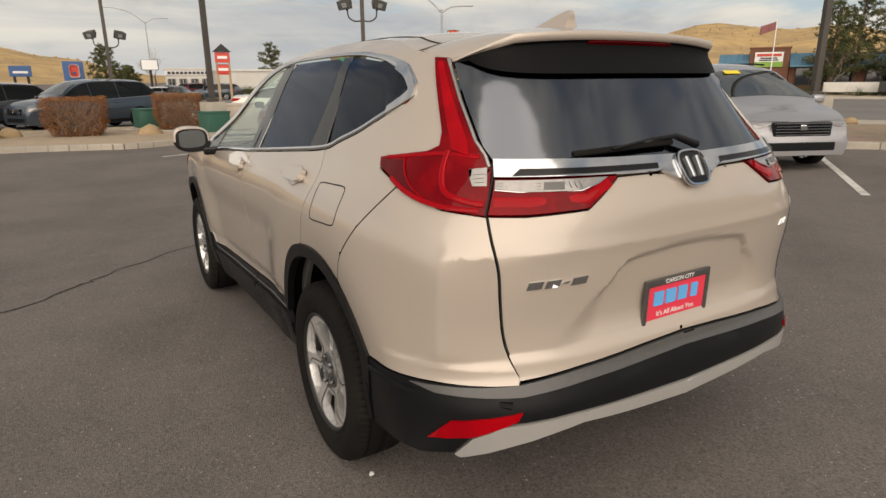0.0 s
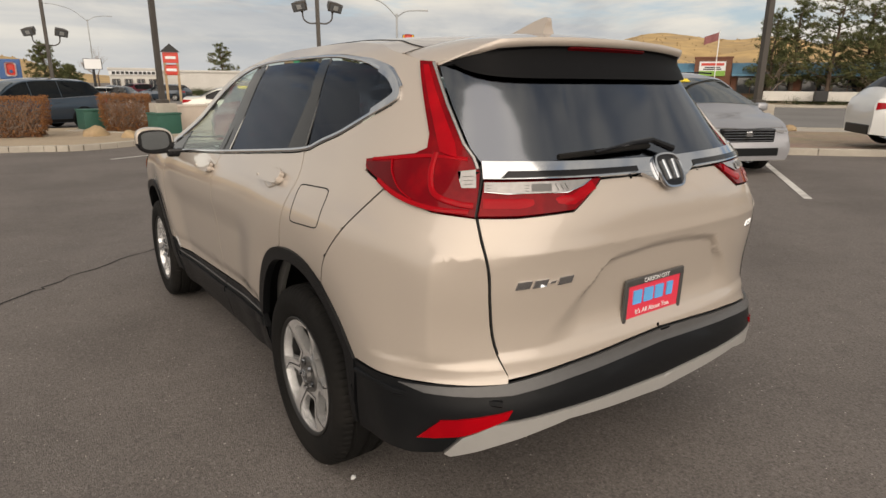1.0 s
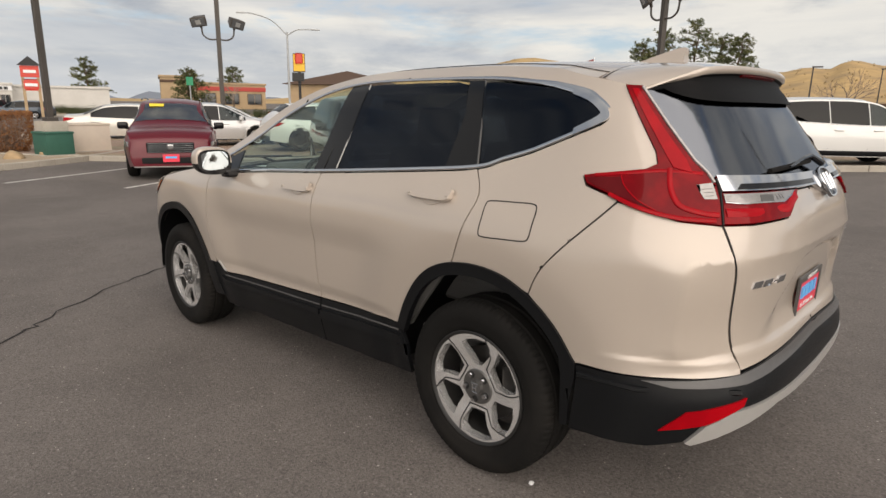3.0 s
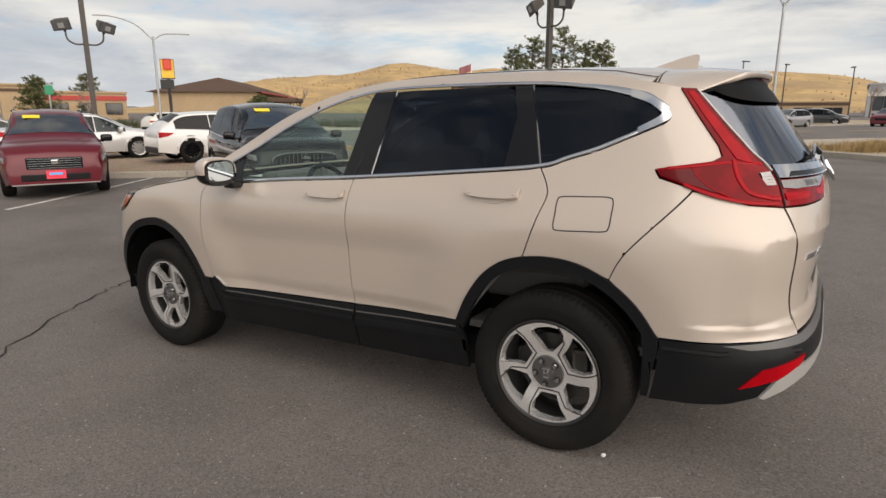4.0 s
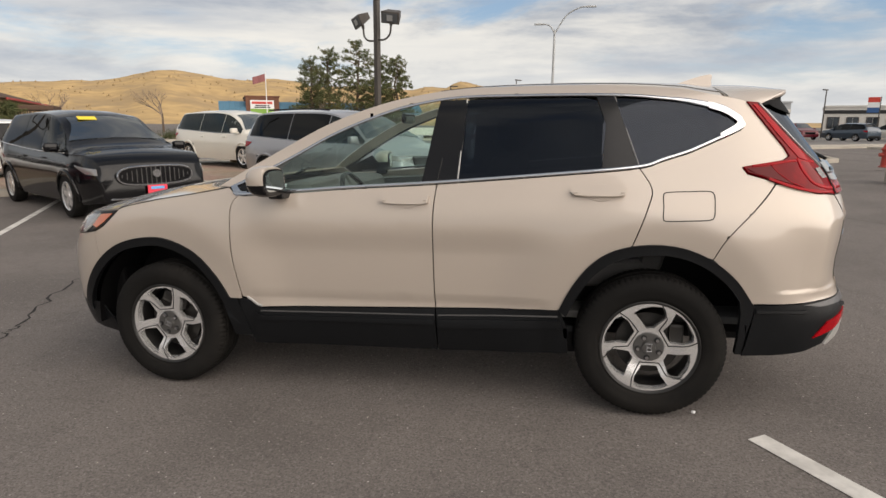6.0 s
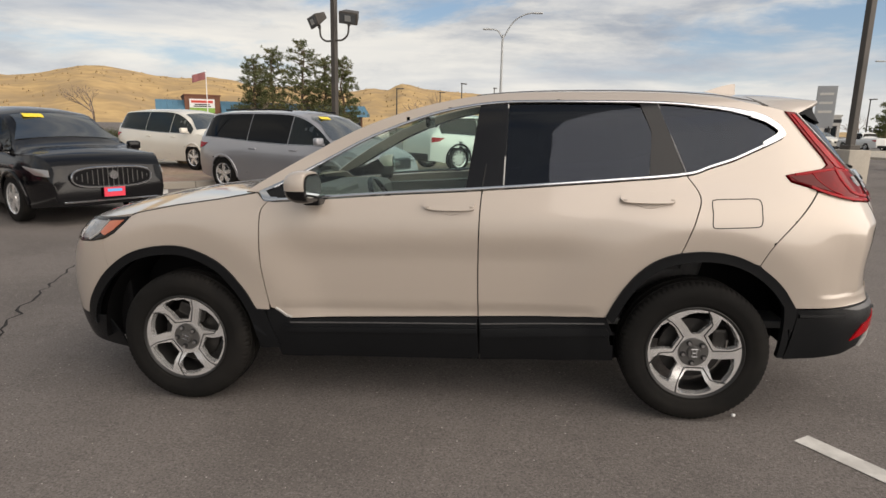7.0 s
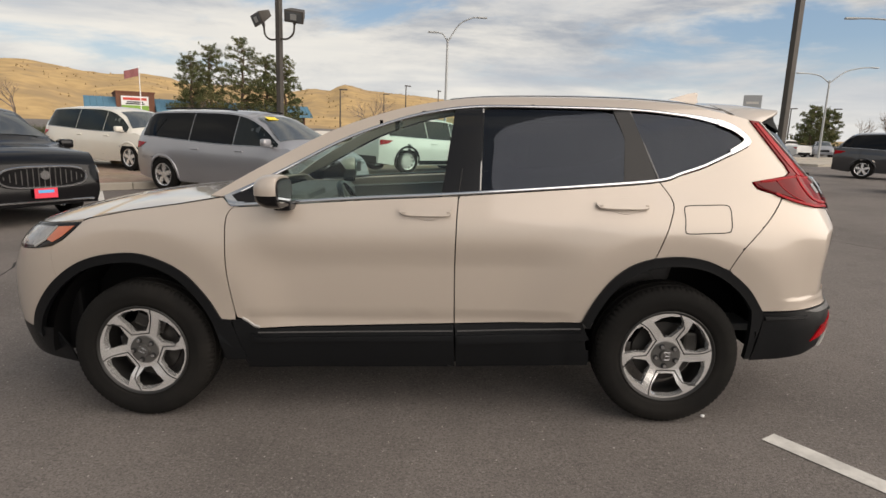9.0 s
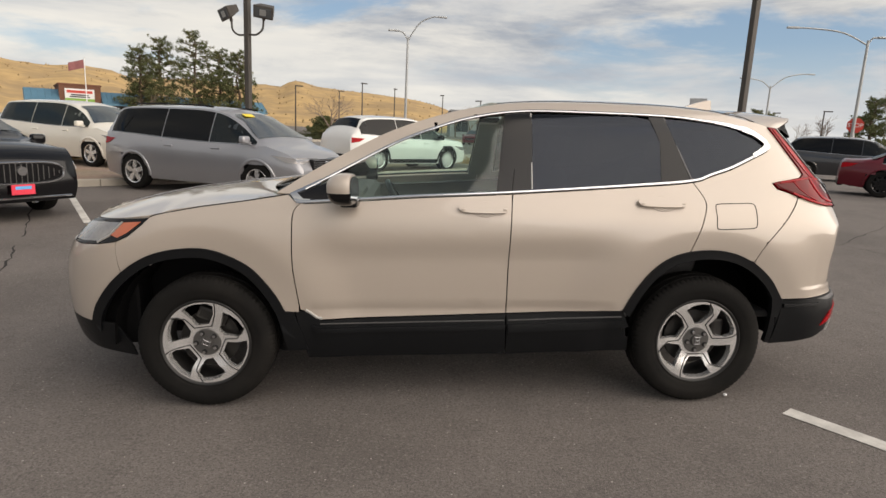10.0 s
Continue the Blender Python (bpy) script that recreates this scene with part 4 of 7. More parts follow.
    # built flush, so the light on the ledge is painted as paler grey
    panel("bumper_step", hl_, LIT_PLASTIC, bp, .014, .02, surf=across, label="bumper step with its sky sheen painted in grey")
    strip("bumper_rib", [(-.50, .562), (-.70, .560), (-1.0, .552)], CLAD, bp, .020, .012, off=.005, surf=across)
    st = [(-.843, .388), (-.896, .450), (-.978, .492), (-1.173, .500), (-1.444, .492), (-1.65, .486)]
    sb = [(-.86, .380), (-.989, .424), (-1.089, .448), (-1.20, .466), (-1.376, .452), (-1.65, .436)]
    hs = sb + [(-3.30 - s, z) for s, z in reversed(sb)][1:] + [(-3.30 - s, z) for s, z in st] + st[::-1][1:]
    panel("skid_plate", hs, SILVER, car, .010, .03, surf=across, label="silver skid strip")
    for mir_ in (False, True):
        f = (lambda o: [(-3.30 - s, z) for s, z in o]) if mir_ else (lambda o: o)
        panel("reflector", f([(-.765, .428), (-.835, .500), (-1.026, .532), (-1.012, .508), (-.899, .457)]), LAMP_RED, bp, .011, .01, surf=across)
    ex = new("exhaust_tip")
    ex.parent = car
    ex.matrix_basis = pose(-.72, .52, .362, 0, 0, 90)
    soft(part("pipe", lathe([(-.15, .024), (.06, .026), (.06, .022), (-.12, .020)], 24), CHROME, ex), 40)
    # roof, spoiler, fin
    ys = [i / 10 for i in range(-10, 11)]
    edge = [(s, z) for s, z in ROOF_EDGE if -.50 <= s <= 1.14]
    crown = ((-.55, 1.612), (-.2, 1.645), (.2, 1.668), (.6, 1.676), (.9, 1.668), (1.1, 1.650))
    rows = []
    for s, z in edge:
        x, ye, ze = place(s, z)
        zc = lerp(crown, x)
        rows.append([(x, ye * u, ze + (zc - ze) * (1 - abs(u) ** 2.2)) for u in ys])
    roof = sheet("roof", rows, SAND, car, .012)
    for sgn in (1, -1):
        sheet("roof_seam", [[(r[0][0], sgn * .86 * abs(r[0][1]) + dy, r[10][2] + (r[0][2] - r[10][2]) * .86 ** 2.2 + .002) for dy in (-.004, .004)] for r in rows], SEAM, car, .002)
    def tail_edge(u):
        """Trailing edge of the spoiler: nearly straight, then dropping from the tips to the lamps."""
        a = abs(u)
        if a <= .8:
            return Vector((-.690 + .045 * (a / .8) ** 2, .45 / .8 * u, 1.592 - .014 * (a / .8) ** 3))
        b = (a - .8) / .2
        y = .45 + .107 * b
        return Vector((-.645 + .145 * b ** 1.2, math.copysign(y, u), 1.578 - .064 * b ** 1.15))

    us = [i / 20 for i in range(-20, 21)]
    vs_ = [0, .12, .28, .45, .62, .78, .9, .96, 1.0]
    xr, yr, zr = place(*edge[-1])
    zc = lerp(crown, xr)
    side_line = [(-.50, 1.553), (-.54, 1.5445), (-.58, 1.5365), (-.62, 1.5295), (-.66, 1.524), (-.70, 1.518), (-.735, 1.513)]
    rows, unders, lips = [], [], []
    for u in us:
        a = abs(u)
        f, t = Vector((xr, yr * u, zr + (zc - zr) * (1 - a ** 2.2))), tail_edge(u)
        f0, t0 = Vector((xr, yr, zr)), tail_edge(1)
        row = []
        for v in vs_:
            p = f.lerp(t, v)
            p.z += .010 * math.sin(math.pi * v) * (1 - a ** 4)
            q = v * 6
            i = min(5, int(q))
            e = Vector(place(*side_line[i])).lerp(Vector(place(*side_line[i + 1])), q - i) - f0.lerp(t0, v)
            e.y = math.copysign(e.y, e.y * u) if u else 0
            row.append(p + e * a ** 6)
        rows.append(row)
        t = row[-1]
        drop = .026 * (1 - .75 * smooth(.8, 1, a))
        low = t + Vector((.008, 0, -drop))
        lips.append([t, t + Vector((-.003, 0, -.006)), t + Vector((-.001, 0, -drop + .006)), low])
        g = Vector(across(-1.65 + .84 * u, 1.460 + .046 * a ** 8)) + Vector((-.008, 0, .003))
        mid = low.lerp(g, .5) + Vector((.03, 0, .022)) * (1 - a ** 4)
        unders.append([low, low.lerp(mid, .5) + Vector((.01, 0, .008)) * (1 - a ** 4), mid, mid.lerp(g, .5) + Vector((.004, 0, .01)) * (1 - a ** 4), g])
    sp = hull("spoiler", rows, SAND, car, .008)
    hull("spoiler_lip", lips, SAND, sp, .003)
    hull("spoiler_underside", unders, MATT_BLACK, sp, .003)
    for sgn in (1, -1):
        strip("spoiler_gap", [(u, 0) for u in [sgn * (1 - .03 * q) for q in range(14)]], SEAM, sp, .006, .0015, surf=lambda u, w: Vector((xr - .002 + .09 * max(0, abs(u) - .6) ** 1.5 * -1 - w, yr * u, zr + (zc - zr) * (1 - abs(u) ** 2.2))))
    lens = [[tail_edge(y / .5625) + Vector((dx, 0, dz)) for dx, dz in ((.010, -.028), (.022, -.036), (.034, -.050))] for y in [(-.19 + .0475 * i) for i in range(9)]]
    sheet("high_brake_lamp", lens, LAMP_DARK, sp, .005)
    fin = [(-.37, 1.612), (-.23, 1.630), (-.13, 1.636), (-.21, 1.655), (-.29, 1.680), (-.35, 1.694), (-.385, 1.694), (-.382, 1.66)]
    fb = prism(spline(fin, 3, True), -.028, .028)
    for v in fb.verts:
        v.co.y *= 1.15 - .85 * smooth(1.62, 1.70, v.co.z)
    soft(part("antenna_fin", fb, SAND, car), 50)
    # wiper
    wp = new("rear_wiper")
    wp.parent = car
    arm = [across(s, z) for s, z in ((-1.72, 1.232), (-1.62, 1.262), (-1.50, 1.258), (-1.30, 1.238))]
    off = Vector((-.022, 0, .008))
    part("wiper_arm", merged(*[rod(Vector(a) + off, Vector(b) + off, .013 - .003 * i, .010 - .003 * i, 8) for i, (a, b) in enumerate(zip(arm, arm[1:]))]), GLOSS_BLACK, wp)
    blade = [across(s, 1.236 + .012 * math.sin((s + 1.2) * -4)) for s in (-1.16, -1.30, -1.45, -1.60)]
    part("wiper_blade", merged(*[rod(Vector(a) + Vector((-.014, 0, .004)), Vector(b) + Vector((-.014, 0, .004)), .009, .009, 6) for a, b in zip(blade, blade[1:])]), RUBBER, wp)
    # windscreen and bonnet
    front = [(s, z) for s, z in ROOF_EDGE if s >= 1.0]
    rows = []
    for i, (s, z) in enumerate(front):
        t = i / (len(front) - 1)
        x, ye, ze = place(s, z)
        xc, zc = 2.46 + (1.10 - 2.46) * t, 1.085 + (1.655 - 1.085) * t + .03 * math.sin(math.pi * t)
        rows.append([(xc + (x - xc) * abs(u) ** 2.2, ye * u, zc + (ze - zc) * abs(u) ** 2.2) for u in ys])
    sheet("windscreen", rows, WINDSCREEN, car, .004, "clear windscreen")
    hood = spline([(2.225, 1.146), (2.42, 1.114), (2.65, 1.083), (2.96, 1.040), (3.20, 1.018), (3.50, .998), (3.85, .985)], 4)
    rows = []
    for i, (s, z) in enumerate(hood):
        t = i / (len(hood) - 1)
        x, ye, ze = place(s, z)
        xc, zc = 2.40 + (3.40 - 2.40) * t, 1.145 - .02 * t - .122 * t ** 2.2
        rows.append([(xc + (x - xc) * abs(u) ** 2.5, ye * u, max(ze, zc) + (ze - max(ze, zc)) * abs(u) ** 1.7) for u in ys])
    sheet("bonnet", rows, SAND, car, .012)
    sheet("cowl", [[(2.30 + .12 * (1 - u * u) + dx, .76 * u, 1.085 + .035 * (1 - u * u) + dz) for u in ys] for dx, dz in ((-.10, .02), (.0, .0), (.10, -.02))], CLAD, car, .01)
    for y in (.30, -.35):
        part("wiper", merged(rod((2.40, y, 1.125), (2.18, y + .25, 1.185), .011, .008, 8), rod((2.26, y - .05, 1.165), (2.12, y + .48, 1.19), .007, .007, 6)), GLOSS_BLACK, car)
    strip("bonnet_gap", [(2.225, 1.143), (2.42, 1.111), (2.65, 1.080), (2.96, 1.037), (3.0, 1.026)], SEAM, car, .006, .002)
    # underbody and cabin
    part("floor_pan", merged(block((2.0, 1.50, .16), (1.33, 0, .33), .04), block((.45, .96, .16), (-.56, 0, .46), .04), block((3.9, .9, .20), (1.4, 0, .36), .05)), CLAD, car)
    part("cabin_floor", block((2.9, 1.45, .04), (.75, 0, .46), .01), INTERIOR, car)
    part("dashboard", merged(block((.42, 1.42, .26), (2.02, 0, .98), .08, 3), block((.30, .30, .45), (1.80, 0, .72), .05, 2), block((.16, .46, .10), (1.93, .38, 1.10), .04, 3)), INTERIOR, car)
    part("paper_sheet", block((.20, .16, .004), (2.02, .52, 1.122), .001), WHITE, car, "white paper on the dashboard")
    sw = new("steering_wheel")
    sw.parent = car
    sw.matrix_basis = pose(1.64, .37, 1.02, 0, -62, 0)
    ringv = bmesh.new()
    for i in range(28):
        for j in range(8):
            a, b = 2 * math.pi * i / 28, 2 * math.pi * j / 8
            ringv.verts.new(((.175 + .016 * math.cos(b)) * math.cos(a), (.175 + .016 * math.cos(b)) * math.sin(a), .016 * math.sin(b)))
    ringv.verts.ensure_lookup_table()
    for i in range(28):
        for j in range(8):
            ringv.faces.new([ringv.verts[q] for q in (i * 8 + j, ((i + 1) % 28) * 8 + j, ((i + 1) % 28) * 8 + (j + 1) % 8, i * 8 + (j + 1) % 8)])
    soft(part("rim", ringv, GLOSS_BLACK, sw), 60)
    part("boss", merged(block((.13, .12, .05), (0, 0, -.01), .03, 3), block((.34, .03, .02), (0, 0, 0), .006), block((.03, .17, .02), (0, -.08, 0), .006)), INTERIOR, sw)
    for y in (.37, -.37):
        seat(car, 1.12, y, .50)
    seat(car, .22, 0, 1.25, .58)
    part("cabin_mirror", block((.03, .24, .065), (1.42, 0, 1.50), .02, 3), GLOSS_BLACK, car)
    sheet("headliner", [[(x, .52 * u, 1.595 - .06 * u * u) for u in (-1, -.5, 0, .5, 1)] for x in (-.5, 0, .5, .95)], IVORY, car, .01)
    part("load_cover", block((.55, 1.25, .03), (-.45, 0, 1.02), .01), INTERIOR, car)
    return car


subject_car()


# ---- the lot: kerbs, paving, markings ----
DX, DY = Vector((.798, .603, 0)), Vector((.603, -.798, 0))     # along the display row, and away from it


def lot(a, b, z=None):
    p = DX * a + DY * b
    p.z = ground_z(p.x, p.y) if z is None else z
    return p


CONCRETE = material("kerb_concrete", (.44, .40, .34), .9, 0, .14, 14.0, .3, 120.0, 0, .3, (.33, .30, .26), 1.1, .6)
GRAVEL = material("tan_gravel", (.42, .34, .25), .95, 0, .30, 60.0, .8, 90.0, 0, .2, (.33, .27, .20), .9, .6)
ROADMAT = material("grey_road", (.20, .19, .18), .9, 0, .16, 30.0, .2, 140.0, 0, .3, (.16, .152, .145), .3, .6)
LINE = material("worn_white_line", (.66, .64, .60), .8, 0, .22, 26.0, .2, 120.0, 0, .3, (.34, .32, .30), 5.0, .55)
YELLOW = material("yellow_paint", (.70, .46, .06), .7, 0, .1, 20.0)
CRACK = material("crack", (.016, .014, .013), .95, 0, .2, 50.0)
BRONZE = material("bronze_post_paint", (.075, .066, .058), .5, .2, .12, 8.0, 0, 60, 0, .4, (.055, .05, .045), 1.2, .5)
GALV = material("galvanised_steel", (.40, .41, .41), .5, .6, .08, 20.0)
LAMPGLASS = material("lamp_glass", (.09, .095, .10), .15, 0, .05, 10.0)
STONE = material("tan_rock", (.40, .29, .17), .95, 0, .25, 9.0, .8, 40.0, 0, .2, (.28, .21, .14), 2.0, .6)


def paver_material():
    m = material("brick_pavers", (.40, .30, .22), .9, 0, .2, 30.0, 0)
    n, l = m.node_tree.nodes, m.node_tree.links
    tc, br, mp = n.new("ShaderNodeTexCoord"), n.new("ShaderNodeTexBrick"), n.new("ShaderNodeMapping")
    mp.inputs["Rotation"].default_value = (0, 0, math.atan2(DX.y, DX.x))
    l.new(tc.outputs["Object"], mp.inputs[0])
    l.new(mp.outputs[0], br.inputs["Vector"])
    br.inputs["Scale"].default_value = 1.0
    br.inputs["Brick Width"].default_value, br.inputs["Row Height"].default_value, br.inputs["Mortar Size"].default_value = .22, .11, .006
    br.inputs[1].default_value, br.inputs[2].default_value, br.inputs[3].default_value = (.43, .32, .23, 1), (.34, .245, .175, 1), (.24, .19, .14, 1)
    nz = n.new("ShaderNodeTexNoise")
    nz.inputs["Scale"].default_value = .8
    l.new(tc.outputs["Object"], nz.inputs["Vector"])
    mx = n.new("ShaderNodeMixRGB")
    mx.blend_type = "MULTIPLY"
    mx.inputs[0].default_value = .35
    l.new(br.outputs[0], mx.inputs[1])
    l.new(nz.outputs[1], mx.inputs[2])
    l.new(mx.outputs[0], n["Principled BSDF"].inputs["Base Color"])
    bp = n.new("ShaderNodeBump")
    bp.inputs["Strength"].default_value, bp.inputs["Distance"].default_value = .6, .006
    bp.invert = True
    l.new(br.outputs[1], bp.inputs["Height"])
    l.new(bp.outputs[0], n["Principled BSDF"].inputs["Normal"])
    return m


PAVERS = paver_material()


def slab(name, outline, mat, rise, label, category, depth=.3):
    """A flat-topped bed that follows the ground, rise above it."""
    bm = bmesh.new()
    f = bm.faces.new([bm.verts.new((x, y, 0)) for x, y in outline])
    f.normal_update()
    bmesh.ops.triangulate(bm, faces=[f], ngon_method="EAR_CLIP")
    for axis in (0, 1):
        lo, hi = min(p[axis] for p in outline), max(p[axis] for p in outline)
        c = math.ceil(lo / 2) * 2
        while c < hi:
            co, no = [0, 0, 0], [0, 0, 0]
            co[axis], no[axis] = c, 1
            bmesh.ops.bisect_plane(bm, geom=bm.verts[:] + bm.edges[:] + bm.faces[:], plane_co=co, plane_no=no)
            c += 2
    for v in bm.verts:
        v.co.z = ground_z(v.co.x, v.co.y) + rise
    if depth:
        r = bmesh.ops.extrude_face_region(bm, geom=bm.faces[:])
        for v in r["geom"]:
            if isinstance(v, bmesh.types.BMVert):
                v.co.z -= depth
    bmesh.ops.recalc_face_normals(bm, faces=bm.faces)
    return tagged(part(name, bm, mat), label, category, kind="structure")


def ribbon(name, points, width, mat, label, category, lift=.004, kind="structure"):
    """A painted or cracked line lying on the ground."""
    pts = [Vector((*p, 0)) for p in points]
    verts, faces = [], []
    for i, p in enumerate(pts):
        t = (pts[min(len(pts) - 1, i + 1)] - pts[max(0, i - 1)]).normalized()
        w = Vector((-t.y, t.x, 0)) * (width[i] if isinstance(width, list) else width) / 2
        for q in (p - w, p + w):
            verts.append((q.x, q.y, ground_z(q.x, q.y) + lift))
    for i in range(len(pts) - 1):
        faces.append((2 * i, 2 * i + 2, 2 * i + 3, 2 * i + 1))
    return tagged(part(name, (verts, [], faces), mat), label, category, kind=kind)


def line(name, a, b, width, mat, label, n=12, lift=.004):
    return ribbon(name, [(a[0] + (b[0] - a[0]) * i / n, a[1] + (b[1] - a[1]) * i / n) for i in range(n + 1)], width, mat, label, "road marking", lift)


def kerb(name, points, label):
    """Kerb stones end to end along a line, each with rounded edges."""
    base = tagged(new(name), label, "kerb", kind="structure")
    for a, b in zip(points, points[1:]):
        a, b = Vector((*a, 0)), Vector((*b, 0))
        n = max(1, round((b - a).length / 1.8))
        for i in range(n):
            p, q = a.lerp(b, i / n), a.lerp(b, (i + 1) / n)
            d = (q - p)
            mid = (p + q) / 2
            zp, zq = ground_z(p.x, p.y), ground_z(q.x, q.y)
            part("kerb_stone", block((d.length - .008, .16, .34), (0, 0, -.02), .02, 2, Matrix.Translation((mid.x, mid.y, (zp + zq) / 2)) @ pose(0, 0, 0, 0, -math.degrees(math.atan2(zq - zp, d.length)), math.degrees(math.atan2(d.y, d.x)))), CONCRETE, base)


def xy(a, b):
    p = DX * a + DY * b
    return (p.x, p.y)


slab("pavement_1", [xy(-9.6, 12.7), xy(17, 12.7), xy(17, 19.4), xy(-9.6, 19.4)], PAVERS, .13, "tan brick paving of the display strip", "pavement")
kerb("kerb_1", [xy(-9.8, 19.4), xy(-9.8, 12.6), xy(17, 12.6)], "pale concrete kerb along the brick display strip")
slab("pavement_2", [xy(-60, 19.5), xy(60, 19.5), xy(60, 21.3), xy(-60, 21.3)], CONCRETE, .12, "concrete footway beside the road", "pavement")
kerb("kerb_2", [xy(-60, 21.4), xy(60, 21.4)], "concrete kerb along the road")
ribbon("road", [xy(-160 + 8 * i, 35.8) for i in range(41)], 28.4, ROADMAT, "grey many-lane road behind the car lot", "road", .006)
for b, m_, w in ((23.2, LINE, .14), (35.6, YELLOW, .14), (38.6, YELLOW, .14), (48.3, LINE, .14)):
    line("road_line", xy(-120, b), xy(120, b), w, m_, "painted line along the road", 40, .012)
kerb("kerb_3", [xy(-60, 50.2), xy(60, 50.2)], "concrete kerb on the far side of the road")
slab("pavement_3", [xy(-70, 50.3), xy(70, 50.3), xy(70, 53), xy(-70, 53)], CONCRETE, .12, "concrete footway across the road", "pavement")
slab("planting_bed", [xy(-70, 53.1), xy(70, 53.1), xy(70, 57), xy(-70, 57)], GRAVEL, .10, "gravel bed before the brick building", "planting bed")
# hedge island and the dry grass island
isl = spline([(15.8, 9.0), (15.9, 5.0), (16.2, 3.2), (15.8, 1.4), (15.5, .3), (16.3, -1.3), (17.4, -2.9), (18.9, -4.4)], 4)
slab("planting_island", isl + [(22.5, -4.6), (23.2, 9.0)], GRAVEL, .12, "tan gravel island with clipped hedges", "planting bed")
kerb("kerb_4", isl, "sandy concrete kerb of the hedge island")
gi = [xy(-11.6, 11.0), xy(-19.2, 11.0), xy(-20.6, 12.4), xy(-20.6, 15.2), xy(-19.2, 16.4), xy(-11.6, 16.4)]
slab("grass_island", gi, GRAVEL, .10, "gravel island with dry grasses", "planting bed")
kerb("kerb_5", [xy(-11.5, 16.4), xy(-11.5, 10.9), xy(-19.25, 10.9), xy(-20.7, 12.35), xy(-20.7, 15.2)], "concrete kerb of the grass island")
# stall lines
for a, b in (((-.47, 1.03), (-3.3, 5.25)), ((1.6, -6.9), (4.8, -11.6)), ((6.3, -5.0), (8.75, -8.95)), ((7.75, -2.1), (10.9, -6.9)), ((10.9, -1.5), (13.4, -6.0)), ((13.1, 0.0), (14.6, -2.9))):
    line("stall_line", a, b, .105, LINE, "worn white parking stall line on asphalt")
random.seed(4)


def crack(points, width):
    fine = spline(points, 9)
    return ribbon("crack", [(x + random.uniform(-.035, .035), y + random.uniform(-.035, .035)) for x, y in fine], [width * random.uniform(.4, 1.3) for _ in fine], CRACK, "dark crack in the asphalt", "crack", .003)


crack([(9.0, -8.2), (7.3, -5.3), (6.3, -3.4), (5.6, -1.9), (5.15, -.9), (4.6, .1), (4.4, .5), (3.65, 1.48), (3.05, 2.02), (2.0, 3.5), (.8, 5.4)], .022)
crack([(-2.6, -7.8), (-3.7, -5.4), (-4.4, -3.95), (-4.6, -3.3), (-5.6, -1.7), (-6.3, .4)], .018)
crack([(-7.5, -6.6), (-5.6, -5.0), (-4.4, -3.95)], .014)
crack([(-3.5, -9.5), (-6.0, -8.4), (-9.0, -8.1)], .014)
peb = bmesh.new()
bmesh.ops.create_icosphere(peb, subdivisions=1, radius=.011)
for v in peb.verts:
    v.co = Vector((v.co.x * random.uniform(.8, 1.4), v.co.y * random.uniform(.7, 1.2), v.co.z * .8))
pb = tagged(part("pebble", peb, WHITE), "small white stone on the asphalt", "stone")
pb.location = (-.235, .822, ground_z(-.235, .822) + .006)


def speckles():
    """Loose pale grit scattered over the near asphalt."""
    random.seed(9)
    verts, faces = [], []
    for _ in range(2600):
        x, y = random.uniform(-3.5, 6), random.uniform(-3, 4.2)
        r = random.uniform(.0015, .0045)
        z = ground_z(x, y) + .002
        k = len(verts)
        a = random.uniform(0, 6.28)
        verts += [(x + r * math.cos(a + q * 2.1), y + r * math.sin(a + q * 2.1), z) for q in range(3)] + [(x, y, z + r)]
        faces += [(k, k + 1, k + 3), (k + 1, k + 2, k + 3), (k + 2, k, k + 3)]
    return part("grit", (verts, [], faces), CONCRETE)


tagged(speckles(), "pale grit scattered on the asphalt", "grit", kind="stuff")


# ---- posts and lamps ----
def flood_post(x, y, heads, pedestal, turn, tall=8.5, z_head=3.6):
    gz = ground_z(x, y)
    t = thing("lamp_post", "tall dark bronze lot lamp post" + (" with paired flood heads" if heads else " on a concrete pedestal"), "lamp post", "lot lamp posts", pose(x, y, gz, 0, 0, turn))
    part("post", block((.15, .15, tall), (0, 0, tall / 2), .012), BRONZE, t)
    if pedestal:
        soft(part("pedestal", block((.62, .62, pedestal), (0, 0, pedestal / 2), .03), CONCRETE, t), 40)
        part("base_cover", block((.30, .30, .12), (0, 0, pedestal + .05), .02), BRONZE, t)
    if heads:
        for s in (1, -1):
            arm = spline([(0, 0, z_head), (s * .30, 0, z_head - .02), (s * .52, 0, z_head + .12), (s * .56, 0, z_head + .38)], 4)
            part("arm", merged(*[rod(a, b, .028, .028, 8) for a, b in zip(arm, arm[1:])]), BRONZE, t)
            m_ = pose(s * .62, 0, z_head + .60, -22, s * 8, s * -22)
            box = block((.56, .40, .34), (0, 0, 0), .03, 2)
            for v in box.verts:            # the housing narrows towards its back
                f = smooth(.2, -.25, v.co.y)
                v.co.x *= 1 - .30 * f
                v.co.z = v.co.z * (1 - .45 * f) + .05 * f
            box.transform(m_)
            h = part("flood_head", merged(box, rod((s * .56, 0, z_head + .36), (s * .60, 0, z_head + .50), .045)), BRONZE, t)
            part("lens", block((.46, .02, .25), (0, .205, 0), .006, 1, m_), LAMPGLASS, h)
            part("reflector", block((.18, .012, .16), (0, .219, 0), .004, 1, m_), GALV, h)
    return t


